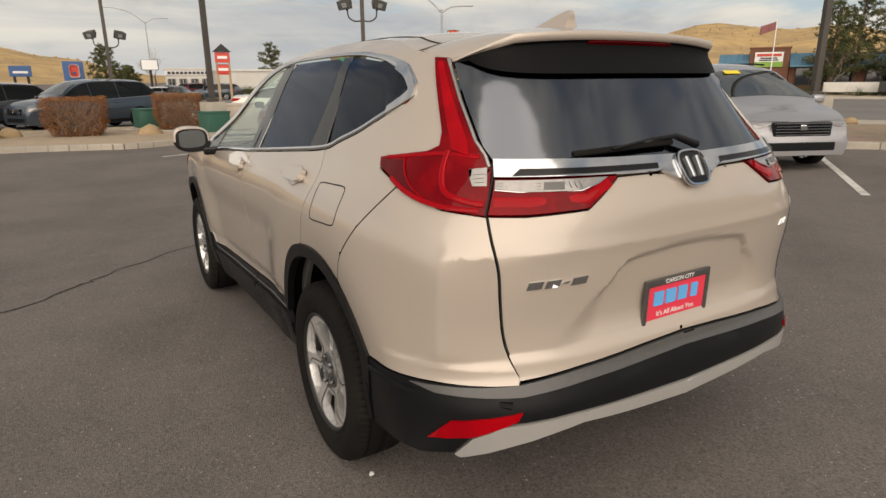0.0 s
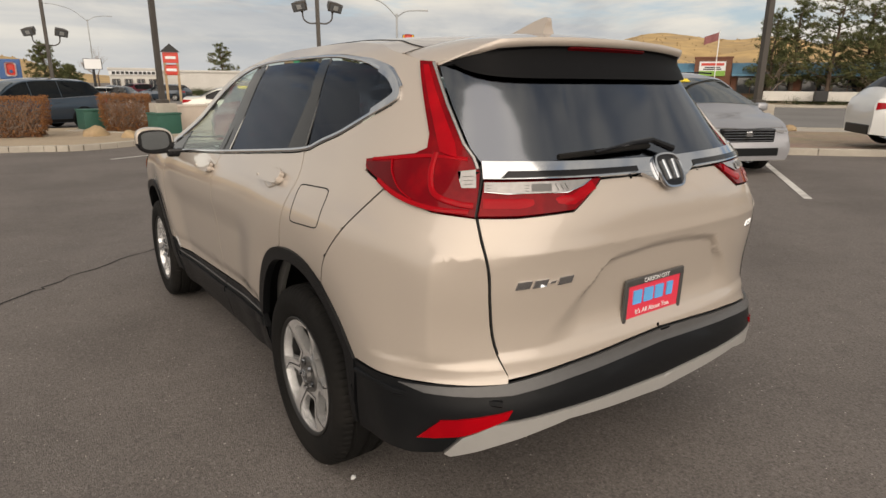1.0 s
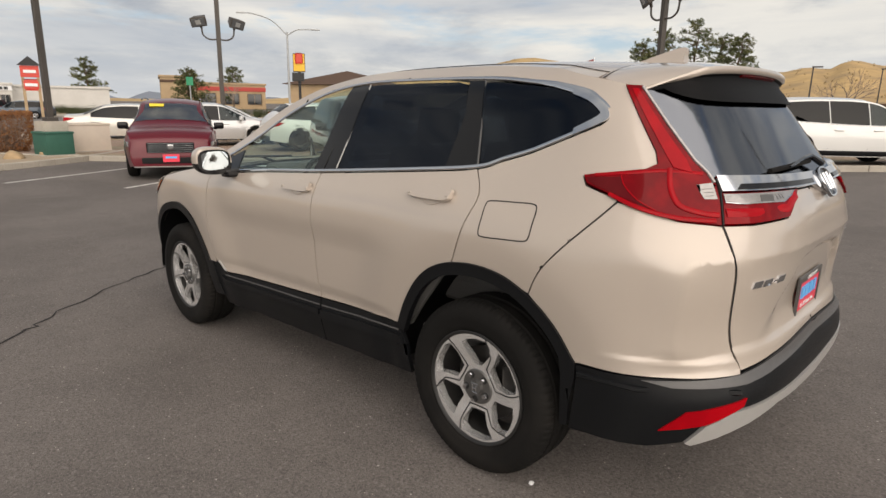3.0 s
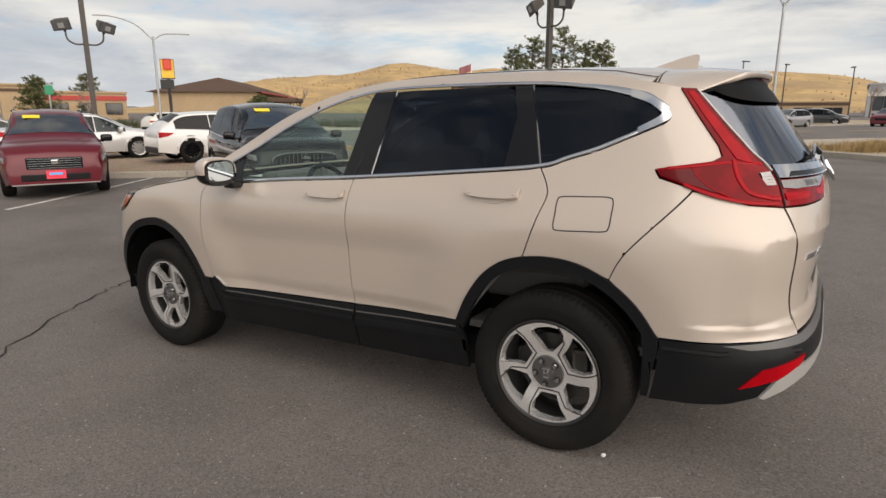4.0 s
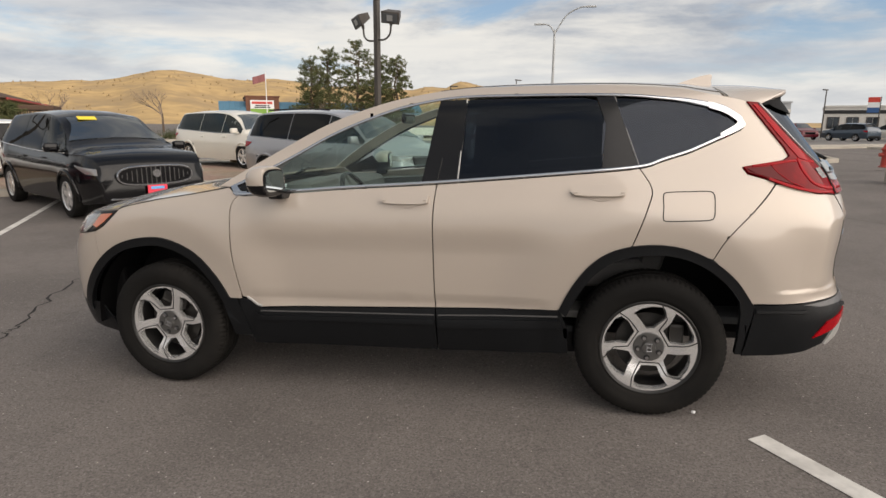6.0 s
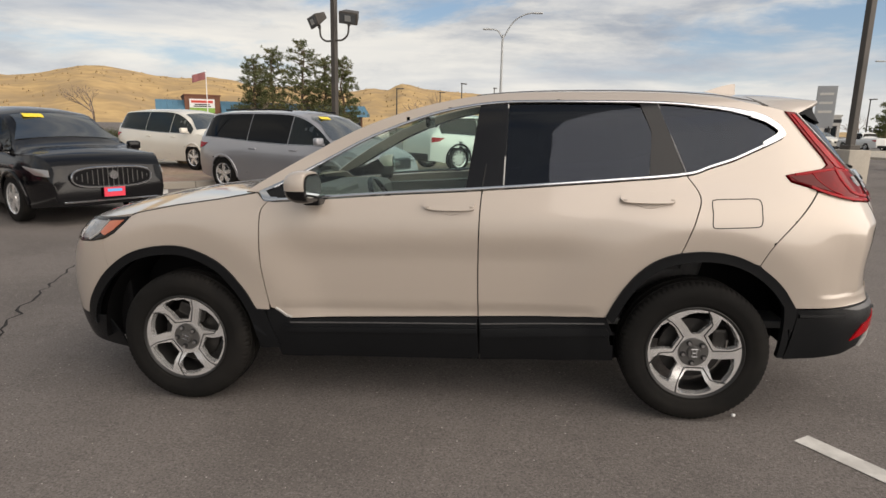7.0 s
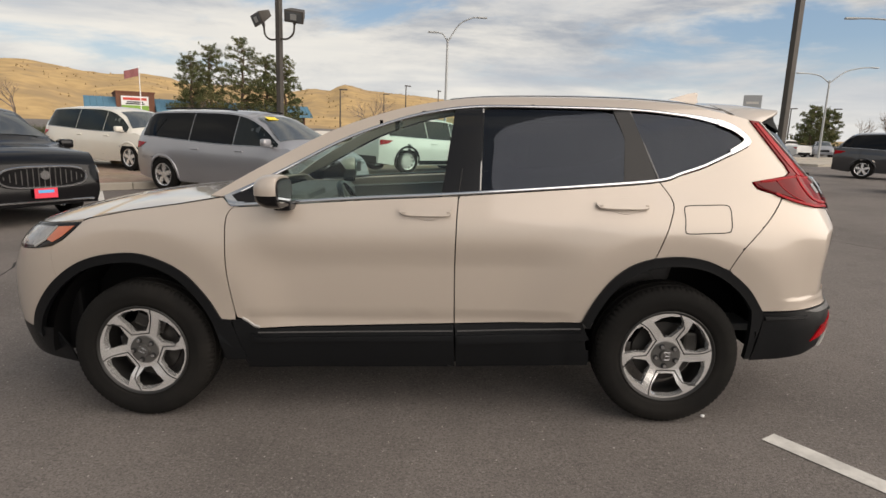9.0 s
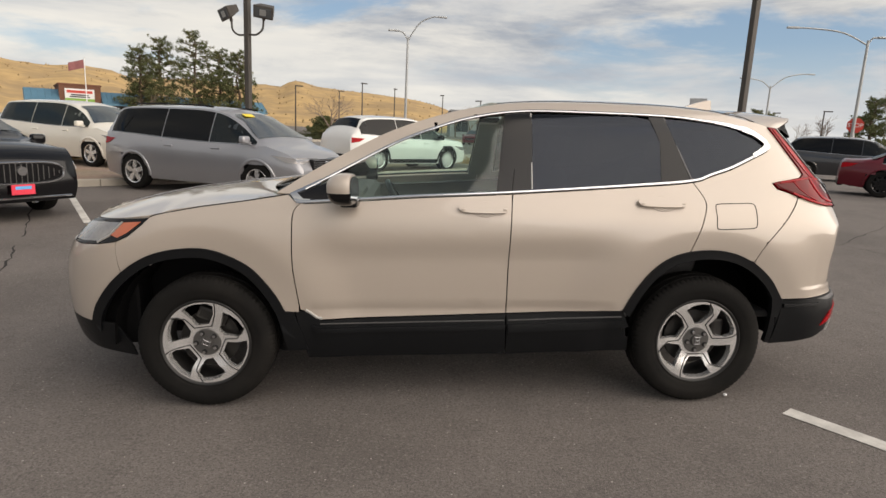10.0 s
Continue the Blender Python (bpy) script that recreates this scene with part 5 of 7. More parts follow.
flood_post(20.7, -8.5, True, 0, 70, 9.5, 3.8)
flood_post(6.35, -14.25, True, 1.05, -25, 9.5, 3.93)
flood_post(18.3, -2.2, False, 1.05, 10)
flood_post(-6.95, -11.6, False, .95, 20, 9.5)
flood_post(33.45, -.3, True, 0, 80, 8.5, 3.4)


def street_light(x, y, h, arms, turn):
    gz = ground_z(x, y)
    t = thing("street_light", "grey galvanised street light with curved arms", "street light", "street lights", pose(x, y, gz, 0, 0, turn))
    part("pole", rod((0, 0, 0), (0, 0, h), .10, .065, 12), GALV, t)
    for dx, dz in arms:
        arm = spline([(0, 0, h - .25), (dx * .35, 0, h + dz * .62), (dx * .75, 0, h + dz * .95), (dx, 0, h + dz)], 4)
        a = part("arm", merged(*[rod(p, q, .045, .04, 8) for p, q in zip(arm, arm[1:])]), GALV, t)
        part("luminaire", block((.62, .20, .10), (dx + math.copysign(.25, dx), 0, h + dz), .03), GALV, a)


street_light(2.0, -37.7, 7.4, ((-2.0, 1.4), (.75, .35)), 6)
street_light(-22.37, -28.03, 7.0, ((3.6, .55), (-.5, .15)), -10)
street_light(-29.05, -47.6, 6.4, ((2.2, .5), (-3.2, 1.1)), 0)
street_light(41.0, -24.26, 6.9, ((3.1, 1.25), (-1.9, .25)), 57)
street_light(107, -10, 10.0, ((5.0, 1.9), (-2.8, .6)), 85)
for i, (az, r, h) in enumerate(((83, 90, 6.0), (85, 75, 6.2), (88, 80, 6.0), (92.5, 85, 5.6), (96, 78, 5.2), (99.5, 82, 5.4), (103, 80, 5.0), (106.5, 84, 5.4), (110, 80, 5.2), (118, 86, 5.4), (121, 90, 5.6), (124.5, 80, 5.4), (129, 84, 5.6), (79, 70, 5.2))):
    x, y = 1 + r * math.cos(radians(az)), 3.8 - r * math.sin(radians(az))
    t = thing("yard_light", "thin dark yard light pole across the road", "lamp post", "yard lights", pose(x, y, ground_z(x, y), 0, 0, az * 7))
    part("pole", rod((0, 0, 0), (0, 0, h), .09, .06, 8), BRONZE, t)
    part("head", block((.9, .28, .12), (.35, 0, h), .02), BRONZE, t)


# ---- parked cars ----
GLASS_CAR = pane_material("car_glass", (.40, .43, .43), .7)
GLASS_FRONT = pane_material("windscreen_glass", (.42, .46, .45), 1.0, 3.0)
GLASS_BLACK = pane_material("tinted_car_glass", (.05, .055, .06), .7)
STICKER = material("yellow_sticker", (.85, .65, .05), .5, 0, .03, 10.0)


def far_wheel(parent, x, y, r, side, rim_mat, spokes, dark_hub=False):
    w = new("wheel")
    w.parent = parent
    w.matrix_basis = pose(x, y, r, 0, 0, 0) @ Matrix.Diagonal((1, side, 1, 1))
    soft(part("tyre", lathe([(-.10, r * .66), (-.11, r * .85), (-.09, r * .97), (-.04, r), (.06, r), (.10, r * .97), (.115, r * .86), (.105, r * .67)], 40), RUBBER, w), 40)
    rr = r * .68
    soft(part("rim", lathe([(-.09, rr), (.02, rr * .90), (.085, rr * .92), (.100, rr), (.106, rr * .97), (.098, rr * .91)], 40), rim_mat, w), 40)
    bms = []
    for i in range(spokes):
        a = 360 / spokes * i + 90
        wd = 100 / spokes
        bms.append(prism(wheel_mesh_outline(.02, a - 40, rr * .95, a - wd * .42, 2) + wheel_mesh_outline(rr * .95, a + wd * .42, .02, a + 40, 2), .055, .085))
    hub = bmesh.new()
    bmesh.ops.create_cone(hub, segments=20, radius1=rr * .30, radius2=rr * .26, depth=.03, cap_ends=True, matrix=pose(0, .075, 0, -90, 0, 0))
    part("spokes", merged(*bms, hub), rim_mat, w)
    disc = bmesh.new()
    bmesh.ops.create_cone(disc, segments=24, radius1=rr * .80, radius2=rr * .80, depth=.02, cap_ends=True, matrix=pose(0, .0, 0, -90, 0, 0))
    part("brake_disc", disc, SEAM, w)


def parked_car(label, at, heading, mat, L=4.6, W=1.85, H=1.68, wb=2.70, kind="suv", glass=None, rim=None, spokes=5, clad=True, sticker=False, plate=False, group="parked cars", rails=False, wr=.36, low_detail=False, wide_grille=False):
    """A parked car: one lofted skin, with glass, lamps, wheels and trim laid on it."""
    glass = glass or GLASS_BLACK
    rim = rim or ALLOY_BRIGHT
    h = Vector((*heading, 0)).normalized()
    gx, gy = at
    gz = ground_z(gx, gy) + (.13 if 12.7 < DY.dot(Vector((gx, gy, 0))) < 19.4 and -9.6 < DX.dot(Vector((gx, gy, 0))) < 17 else 0)
    car = thing({"suv": "suv", "van": "minivan", "sedan": "sedan", "hatch": "hatchback", "truck": "pickup"}[kind], label, {"van": "minivan"}.get(kind, "car"), group, pose(gx, gy, gz, 0, 0, math.degrees(math.atan2(h.y, h.x))))
    x1, x0 = L / 2 + .02, -L / 2 - .02
    belt = H * .585
    # outline of the top along the centre line, as shares of length and height
    tops = {
        "suv": ((-.50, .56), (-.485, .66), (-.44, .80), (-.385, .945), (-.30, .985), (-.10, 1.0), (.04, .985), (.13, .93), (.26, .72), (.31, .655), (.40, .625), (.46, .575), (.495, .48), (.50, .40)),
        "van": ((-.50, .50), (-.49, .66), (-.465, .84), (-.43, .955), (-.34, .99), (-.10, 1.0), (.06, .985), (.15, .925), (.31, .68), (.36, .60), (.43, .54), (.48, .46), (.50, .36)),
        "sedan": ((-.50, .52), (-.49, .68), (-.44, .71), (-.36, .735), (-.22, .94), (-.10, .995), (.0, 1.0), (.08, .975), (.25, .71), (.32, .66), (.42, .60), (.475, .52), (.495, .44), (.50, .36)),
        "hatch": ((-.50, .52), (-.48, .66), (-.42, .82), (-.34, .95), (-.22, .99), (-.06, 1.0), (.06, .975), (.25, .70), (.32, .65), (.42, .59), (.475, .52), (.495, .44), (.50, .36)),
        "truck": ((-.50, .48), (-.498, .68), (-.16, .68), (-.15, .70), (-.11, .95), (-.02, 1.0), (.08, .98), (.13, .94), (.22, .70), (.26, .665), (.42, .64), (.48, .60), (.497, .50), (.50, .36)),
    }[kind]
    top = lambda x: H * lerp(tops, x / L)
    def plan(x):
        u = abs(x) / (L / 2)
        return W / 2 * (1 - .17 * max(0, (u - .62) / .38) ** 2.4)
    def bottom(x):
        return .24 + .06 * smooth(.75, 1.0, abs(x) / (L / 2))
    ROWS_V = (0, .10, .30, .55, .78, .92, 1.0, 1.18, 1.40, 1.62, 1.78, 1.90, 2.0)
    def skin(x, v):
        """v: 0 sill, 1 belt, 2 centre of the roof."""
        w, tz, bz = plan(x), top(x), bottom(x)
        bl = min(belt + .06 * H * smooth(.1, -.5, x / L), tz - .035)
        if v <= 1:
            z = bz + (bl - bz) * v
            y = w * (.93 + .07 * math.sin(min(1, v * 1.7) * math.pi / 2) - .055 * smooth(.72, 1.0, v))
            return (x, y, z)
        cab = smooth(.02, .30 * H, tz - bl)
        q = v - 1
        side_share = .80 * cab
        if q < side_share:
            f = q / side_share
            return (x, w * (.945 - .235 * cab * f - .03 * f * f), bl + (tz - .055 - bl) * (f ** .95))
        f = (q - side_share) / (1 - side_share)
        ye = w * (.945 - .265 * cab)
        ze = bl + (tz - .055 - bl) * (1 if cab > 0 else 0)
        ze = bl if cab < .02 else tz - .055
        return (x, ye * (1 - f), ze + (tz - ze) * math.sin(f * math.pi / 2) ** .8)
    n = 26 if low_detail else 46
    verts, faces = [], []
    xs = [x0 + (x1 - x0) * (.5 - .5 * math.cos(math.pi * (.06 + .88 * i / (n - 1)))) for i in range(n)]
    xs = [(x - xs[0]) / (xs[-1] - xs[0]) * L - L / 2 for x in xs]
    k = len(ROWS_V)
    for x in xs:
        half = [skin(x, v) for v in ROWS_V]
        verts += half + [(p[0], -p[1], p[2]) for p in reversed(half[:-1])]
    m_ = 2 * k - 1
    wheel_x = (wb / 2, -wb / 2)
    for i in range(n - 1):
        for j in range(m_ - 1):
            cx = (xs[i] + xs[i + 1]) / 2
            cz = (verts[i * m_ + j][2] + verts[(i + 1) * m_ + j + 1][2]) / 2
            if (j < 4 or j > m_ - 6) and min(math.hypot(cx - q, cz - wr) for q in wheel_x) < wr + .045:
                continue
            faces.append((i * m_ + j, (i + 1) * m_ + j, (i + 1) * m_ + j + 1, i * m_ + j + 1))
    faces.append(tuple(range(m_)))
    faces.append(tuple(range(n * m_ - 1, (n - 1) * m_ - 1, -1)))
    body = soft(part("body", (verts, [], faces), mat, car), 38)
    part("underbody", block((L * .9, W * .70, .34), (0, 0, .42), .05), SEAM, car)
    side_surf = lambda s, z: _on(skin, s, z)
    def _on(f, s, z):
        lo, hi = 0.0, 1.8
        for _ in range(16):
            mid = (lo + hi) / 2
            if f(s, mid)[2] < z:
                lo = mid
            else:
                hi = mid
        p = f(s, (lo + hi) / 2)
        return (p[0], p[1], z)
    for side in (1, -1):
        # side glass, split at the pillars
        zt = lambda x: top(x) - .105
        zb = lambda x: belt + .06 * H * smooth(.1, -.5, x / L) + .025
        a0 = max(x for x in xs if zt(x) - zb(x) > .05)
        r0 = min(x for x in xs if zt(x) - zb(x) > .10 and x > (-.45 * L if kind in ("suv", "van") else -.40 * L))
        if kind == "truck":
            r0 = -.135 * L
        cuts = {"suv": (.06, -.14), "van": (.08, -.16), "sedan": (.04, -.5), "hatch": (.05, -.17), "truck": (.04, -.5)}[kind]
        edges = [a0, cuts[0] * L, max(r0, cuts[1] * L)] + ([r0] if cuts[1] * L > r0 + .1 else [])
        for i in range(len(edges) - 1):
            f, r = edges[i] - (.012 if i else 0), edges[i + 1] + .012
            if f - r < .1:
                continue
            m2 = 8
            up = [(f + (r - f) * q / m2, zt(f + (r - f) * q / m2)) for q in range(m2 + 1)]
            lo = [(r + (f - r) * q / m2, zb(r + (f - r) * q / m2)) for q in range(m2 + 1)]
            panel("side_window", up + lo, glass if i else GLASS_CAR, car, .006, .004, side, .12, side_surf)
        if not low_detail:
            run = [(edges[0] + (edges[-1] - edges[0]) * q / 14) for q in range(15)]
            strip("window_trim", [(x, zb(x) - .012) for x in run], CHROME, car, .018, .008, side, side_surf)
            for x in (a0 - .12, cuts[0] * L, max(r0, cuts[1] * L)):
                strip("door_gap", [(x, .42), (x, belt - .01)], SEAM, car, .008, .003, side, side_surf)
            for x in (cuts[0] * L + .08, max(r0, cuts[1] * L) + .10):
                strip("door_handle", [(x, belt - .10), (x + .20, belt - .10)], mat, car, .03, .035, side, side_surf)
        if clad:
            strip("sill", [(-wb / 2 + wr + .08, .32), (wb / 2 - wr - .08, .32)], CLAD, car, .12, .02, side, side_surf)
        for x in wheel_x:
            arc = [(x + (wr + .055) * math.cos(radians(a)), wr + (wr + .055) * math.sin(radians(a))) for a in range(-8, 189, 14)]
            strip("wheel_arch", arc, CLAD if clad else mat, car, .055, .022, side, side_surf)
            far_wheel(car, x, side * (W / 2 - .115), wr, side, rim, spokes)
        mx_ = a0 - .22
        my = plan(mx_) * .97
        mir = soft(part("door_mirror", merged(block((.13, .22, .15), (mx_ + .05, side * (my + .10), belt + .10), .05, 3), block((.07, .14, .05), (mx_ + .06, side * (my - .02), belt + .04), .015)), mat if not clad or kind != "suv" else GLOSS_BLACK, car), 40)
        # lamps
        fx = L / 2
        surf_f = lambda s, z: skin(s, max(0, min(1, (z - bottom(s)) / max(.05, belt - bottom(s)))))
        hz = H * .47
        panel("headlight", [(fx - .62, hz + .04), (fx - .10, hz - .005), (fx - .06, hz - .10), (fx - .30, hz - .085)], LAMP_CLEAR, car, .012, .01, side, .06, side_surf)
        tz_ = H * (.56 if kind != "sedan" else .60)
        panel("tail_lamp", [(-fx + .42, tz_ + .03), (-fx + .05, tz_ + .05), (-fx + .03, tz_ - .10), (-fx + .25, tz_ - .06)], LAMP_RED, car, .012, .01, side, .06, side_surf)
        if rails:
            bar = [(x, side * skin(x, 1.80)[1], skin(x, 1.80)[2] + .045) for x in [L * (-.34 + .05 * q) for q in range(9)]]
            tv, tf = [], []
            for a, b in zip(bar, bar[1:]):
                tube(tv, tf, Vector(a), Vector(b), .018, .018, 6)
            rail = bmesh.new()
            vs = [rail.verts.new(v) for v in tv]
            for f in tf:
                rail.faces.new([vs[i] for i in f])
            bmesh.ops.remove_doubles(rail, verts=rail.verts, dist=.004)
            part("roof_rail", rail, GLOSS_BLACK, car)
    # windscreen and rear glass, laid on the sloping top
    def top_glass(name, xa, xb, mat_):
        rows = []
        for i in range(9):
            x = xa + (xb - xa) * i / 8
            row = []
            for j in range(13):
                u = -1 + j / 6
                ye = abs(skin(x, 1.80)[1])
                tz, bl = top(x), min(belt + .06 * H * smooth(.1, -.5, x / L), top(x) - .035)
                ve = 1 + .80 * smooth(.02, .30 * H, tz - bl) + .025
                v = ve + (2 - ve) * (1 - abs(u))
                p = skin(x, v)
                row.append((p[0] + .004, math.copysign(p[1], u) if u else 0.0, p[2] + .008))
            rows.append(row)
        return sheet(name, rows, mat_, car, .004)
    pw = {"suv": (.130, .258), "van": (.150, .308), "sedan": (.085, .245), "hatch": (.065, .245), "truck": (.125, .215)}[kind]
    ws = top_glass("windscreen", pw[0] * L, pw[1] * L, GLASS_FRONT)
    pr = {"suv": (-.445, -.392), "van": (-.468, -.435), "sedan": (-.355, -.225), "hatch": (-.425, -.345), "truck": (-.148, -.115)}[kind]
    top_glass("rear_glass", pr[0] * L, pr[1] * L, glass)
    if sticker:
        x = pw[0] * L + .10
        p, q = skin(x, 1.86), skin(x + .10, 1.86)
        tx = Vector((q[0] - p[0], 0, q[2] - p[2])).normalized()
        part("price_sticker", block((.12, .30, .004), (0, 0, 0), .001, 1, Matrix.Translation((p[0], -.30, top(x) + .012)) @ tx.to_track_quat("X", "Z").to_matrix().to_4x4()), STICKER, ws)
    # face
    fz = H * .40
    gl = part("grille", block((.10, W * .50, H * .13), (L / 2 - .035, 0, fz), .03, 2), GLOSS_BLACK, car)
    if wide_grille:
        oval = [(math.copysign(abs(math.cos(a)) ** .55, math.cos(a)) * W * .30, math.copysign(abs(math.sin(a)) ** .75, math.sin(a)) * .15) for a in [math.pi * q / 16 for q in range(32)]]
        xg = L / 2 + .035
        part("grille_mesh", prism(oval, -.02, .02), GLOSS_BLACK, gl).matrix_basis = pose(xg - .02, 0, fz, 0, 0, 90)
        ringp = [Vector((xg + .008, -y, fz + z)) for y, z in oval]
        part("grille_ring", merged(*[rod(a, b, .016, .016, 6) for a, b in zip(ringp, ringp[1:] + ringp[:1])]), CHROME, gl, "chrome grille surround")
        for q in range(-7, 8):
            y = q * W * .038
            hh = .15 * (1 - abs(y / (W * .30)) ** 2.2) - .012
            part("grille_slat", block((.012, .012, 2 * hh), (xg + .004, y, fz), .003, 1), ALLOY_DARK, gl)
        em_ = bmesh.new()
        bmesh.ops.create_cone(em_, segments=24, radius1=.07, radius2=.065, depth=.03, cap_ends=True, matrix=pose(xg + .02, 0, fz + .03, 0, 90, 0))
        part("emblem", em_, CHROME, gl)
        for sd in (1, -1):
            part("fog_lamp", block((.10, .22, .07), (L / 2 - .10, sd * W * .33, H * .25), .02, 2), CHROME, car)
        part("bumper_line", block((.05, W * .72, .025), (L / 2 + .005, 0, H * .20), .008, 1), CHROME, car)
    if not low_detail and not wide_grille:
        for i in range(5):
            part("grille_bar", block((.012, W * .47, .010), (L / 2 + .018, 0, fz - H * .05 + i * H * .025), .003, 1), CHROME, gl)
        part("emblem", block((.02, .12, .09), (L / 2 + .02, 0, fz + H * .015), .02, 2), CHROME, gl)
        part("lower_intake", block((.12, W * .62, H * .09), (L / 2 - .055, 0, H * .245), .03, 2), CLAD, car)
        part("bumper_trim", block((.16, W * .78, .05), (L / 2 - .085, 0, H * .175), .02, 2), SILVER, car)
    part("rear_valance", block((.14, W * .70, H * .13), (-L / 2 + .055, 0, H * .24), .03, 2), CLAD, car)
    if plate:
        pl = part("dealer_plate", block((.012, .32, .16), (L / 2 + (.05 if wide_grille else .03), 0, H * .275), .004, 1), PINK, car, "pink-red dealer plate")
        part("print_bar", block((.004, .22, .045), (L / 2 + (.057 if wide_grille else .037), 0, H * .285), .002, 1), SKYBLUE, pl)
    return car


WHITEP, REDP, BLACKP = paint("white_paint", (.74, .74, .72)), material("dark_red_paint", (.105, .004, .012), .30, .1, .03, 900.0, 0, 60, .45, .35), material("black_paint", (.004, .004, .005), .10, 0, .05, 5.0, 0, 60, 0, .4)
SILVERP, GREYP, BLUEP, CREAM = paint("silver_paint", (.36, .36, .38), .55), paint("charcoal_paint", (.035, .036, .040), .3), paint("dark_blue_paint", (.040, .060, .085), .4), paint("pearl_white_paint", (.74, .71, .63))
parked_car("dark red SUV with yellow windscreen sticker, nose to the lot", (13.6, -3.65), (-.905, .425), REDP, 4.6, 1.86, 1.70, 2.69, "suv", plate=True, sticker=True, rails=True)
parked_car("black three-row SUV with chrome grille and dealer plate", (9.4, -6.1), (-.88, .475), BLACKP, 5.19, 2.0, 1.78, 3.07, "suv", clad=False, plate=True, sticker=True, wide_grille=True)
parked_car("silver minivan with black glass and yellow sticker", (5.58, -9.335), (-.916, .40), SILVERP, 4.98, 2.02, 1.78, 3.09, "van", clad=False, sticker=True, rails=True)
parked_car("pearl white minivan on the brick strip", (11.1, -14.3), (-.90, .43), CREAM, 5.1, 1.98, 1.76, 3.03, "van", clad=False, glass=GLASS_CAR, spokes=5)
parked_car("white electric SUV with black lower trim on the brick strip", (2.05, -15.3), (-.76, -.65), WHITEP, 4.58, 1.85, 1.63, 2.77, "suv", spokes=10)
parked_car("silver coupe on the brick strip", (18.9, -7.1), (-.3, -.95), paint("pale_silver_paint", (.62, .62, .62), .3), 4.5, 1.82, 1.42, 2.70, "sedan", clad=False, spokes=10, wr=.33)
parked_car("white hatchback with black wheels", (14.9, -9.3), (-.3, -.95), WHITEP, 4.37, 1.79, 1.44, 2.64, "hatch", rim=GLOSS_BLACK, clad=False, spokes=10, wr=.33)
parked_car("white saloon beyond the hedge island", (24.85, -6.75), (-.35, -.94), paint("champagne_white", (.70, .68, .62), .2), 4.85, 1.85, 1.46, 2.85, "sedan", clad=False, wr=.33)
parked_car("pale saloon behind the red SUV", (21.7, -8.9), (-.35, -.94), WHITEP, 4.6, 1.80, 1.43, 2.70, "sedan", clad=False, wr=.33)
parked_car("dark blue SUV behind the hedges", (24.2, 1.1), (-.45, .89), BLUEP, 4.95, 2.0, 1.79, 2.82, "suv", glass=GLASS_CAR)
parked_car("charcoal SUV beside the blue one", (25.6, 4.6), (-.45, .89), GREYP, 4.9, 1.95, 1.70, 2.80, "suv")
parked_car("dark red coupe on black wheels", (-13.2, -11.95), (-.82, .57), REDP, 5.0, 1.92, 1.45, 2.95, "sedan", rim=GLOSS_BLACK, clad=False, spokes=10)
parked_car("charcoal SUV by the lot exit", (-16.2, -19.6), (-.80, .60), GREYP, 5.05, 2.0, 1.78, 3.02, "suv", clad=False)
random.seed(21)
FARP = (WHITEP, SILVERP, GREYP, REDP, BLUEP, CREAM)
for i, (az, r) in enumerate(((8.2, 62), (9.4, 66), (10.3, 60), (11.6, 70), (13.5, 64), (84, 66), (86.5, 72), (89, 64), (91, 70), (95.5, 66), (97.5, 70), (99.5, 63), (101.5, 72), (104, 68), (106, 64), (108.5, 70), (112, 66), (115, 70), (118, 66), (120.5, 72), (123, 68), (125.5, 62), (127.5, 74), (36, 52))):
    x, y = 1 + r * math.cos(radians(az)), 3.8 - r * math.sin(radians(az))
    parked_car("distant parked car in another lot", (x, y), (math.cos(az), math.sin(az)), FARP[i % 6], 4.7, 1.85, 1.6, 2.7, ("suv", "sedan", "truck", "hatch")[i % 4], clad=False, group="distant parked cars", low_detail=True, wr=.34)


# ---- hills and distance ----
HILL = material("dry_hill", (.50, .345, .165), .95, 0, .42, .07, 0, .16, 0, .2, (.33, .24, .14), .022, .7)
SCRUB = material("scrub", (.31, .215, .10), .95, 0, .3, .5)
# the blue-grey holds the haze of distance, put into the base colour
FARHILL = material("hazed_far_hill", (.20, .23, .28), .95, 0, .15, .005)
CREST = ((-40, 3.2), (-20, 3.4), (-8, 2.9), (-4, 2.6), (-2, 2.15), (-.5, 2.0), (1.4, 1.75), (3, 1.2), (6, .7), (14, .35), (25, .35), (34, .8), (38, 2.2), (41, 2.8), (43.6, 3.12), (46, 3.2), (49.4, 3.45), (51.4, 3.95),
         (53.4, 4.32), (55.4, 4.2), (58.3, 3.85), (60.3, 3.75), (62.4, 3.85), (64.7, 3.65), (66.2, 3.25), (71, 3.5), (74.6, 3.1), (76.4, 3.45), (78.2, 3.4), (79.1, 3.95), (81.3, 3.55), (83.3, 3.4), (86, 3.2), (88.5, 3.0), (91.7, 2.6), (95, 1.6), (100, .7), (115, .45), (170, .6))


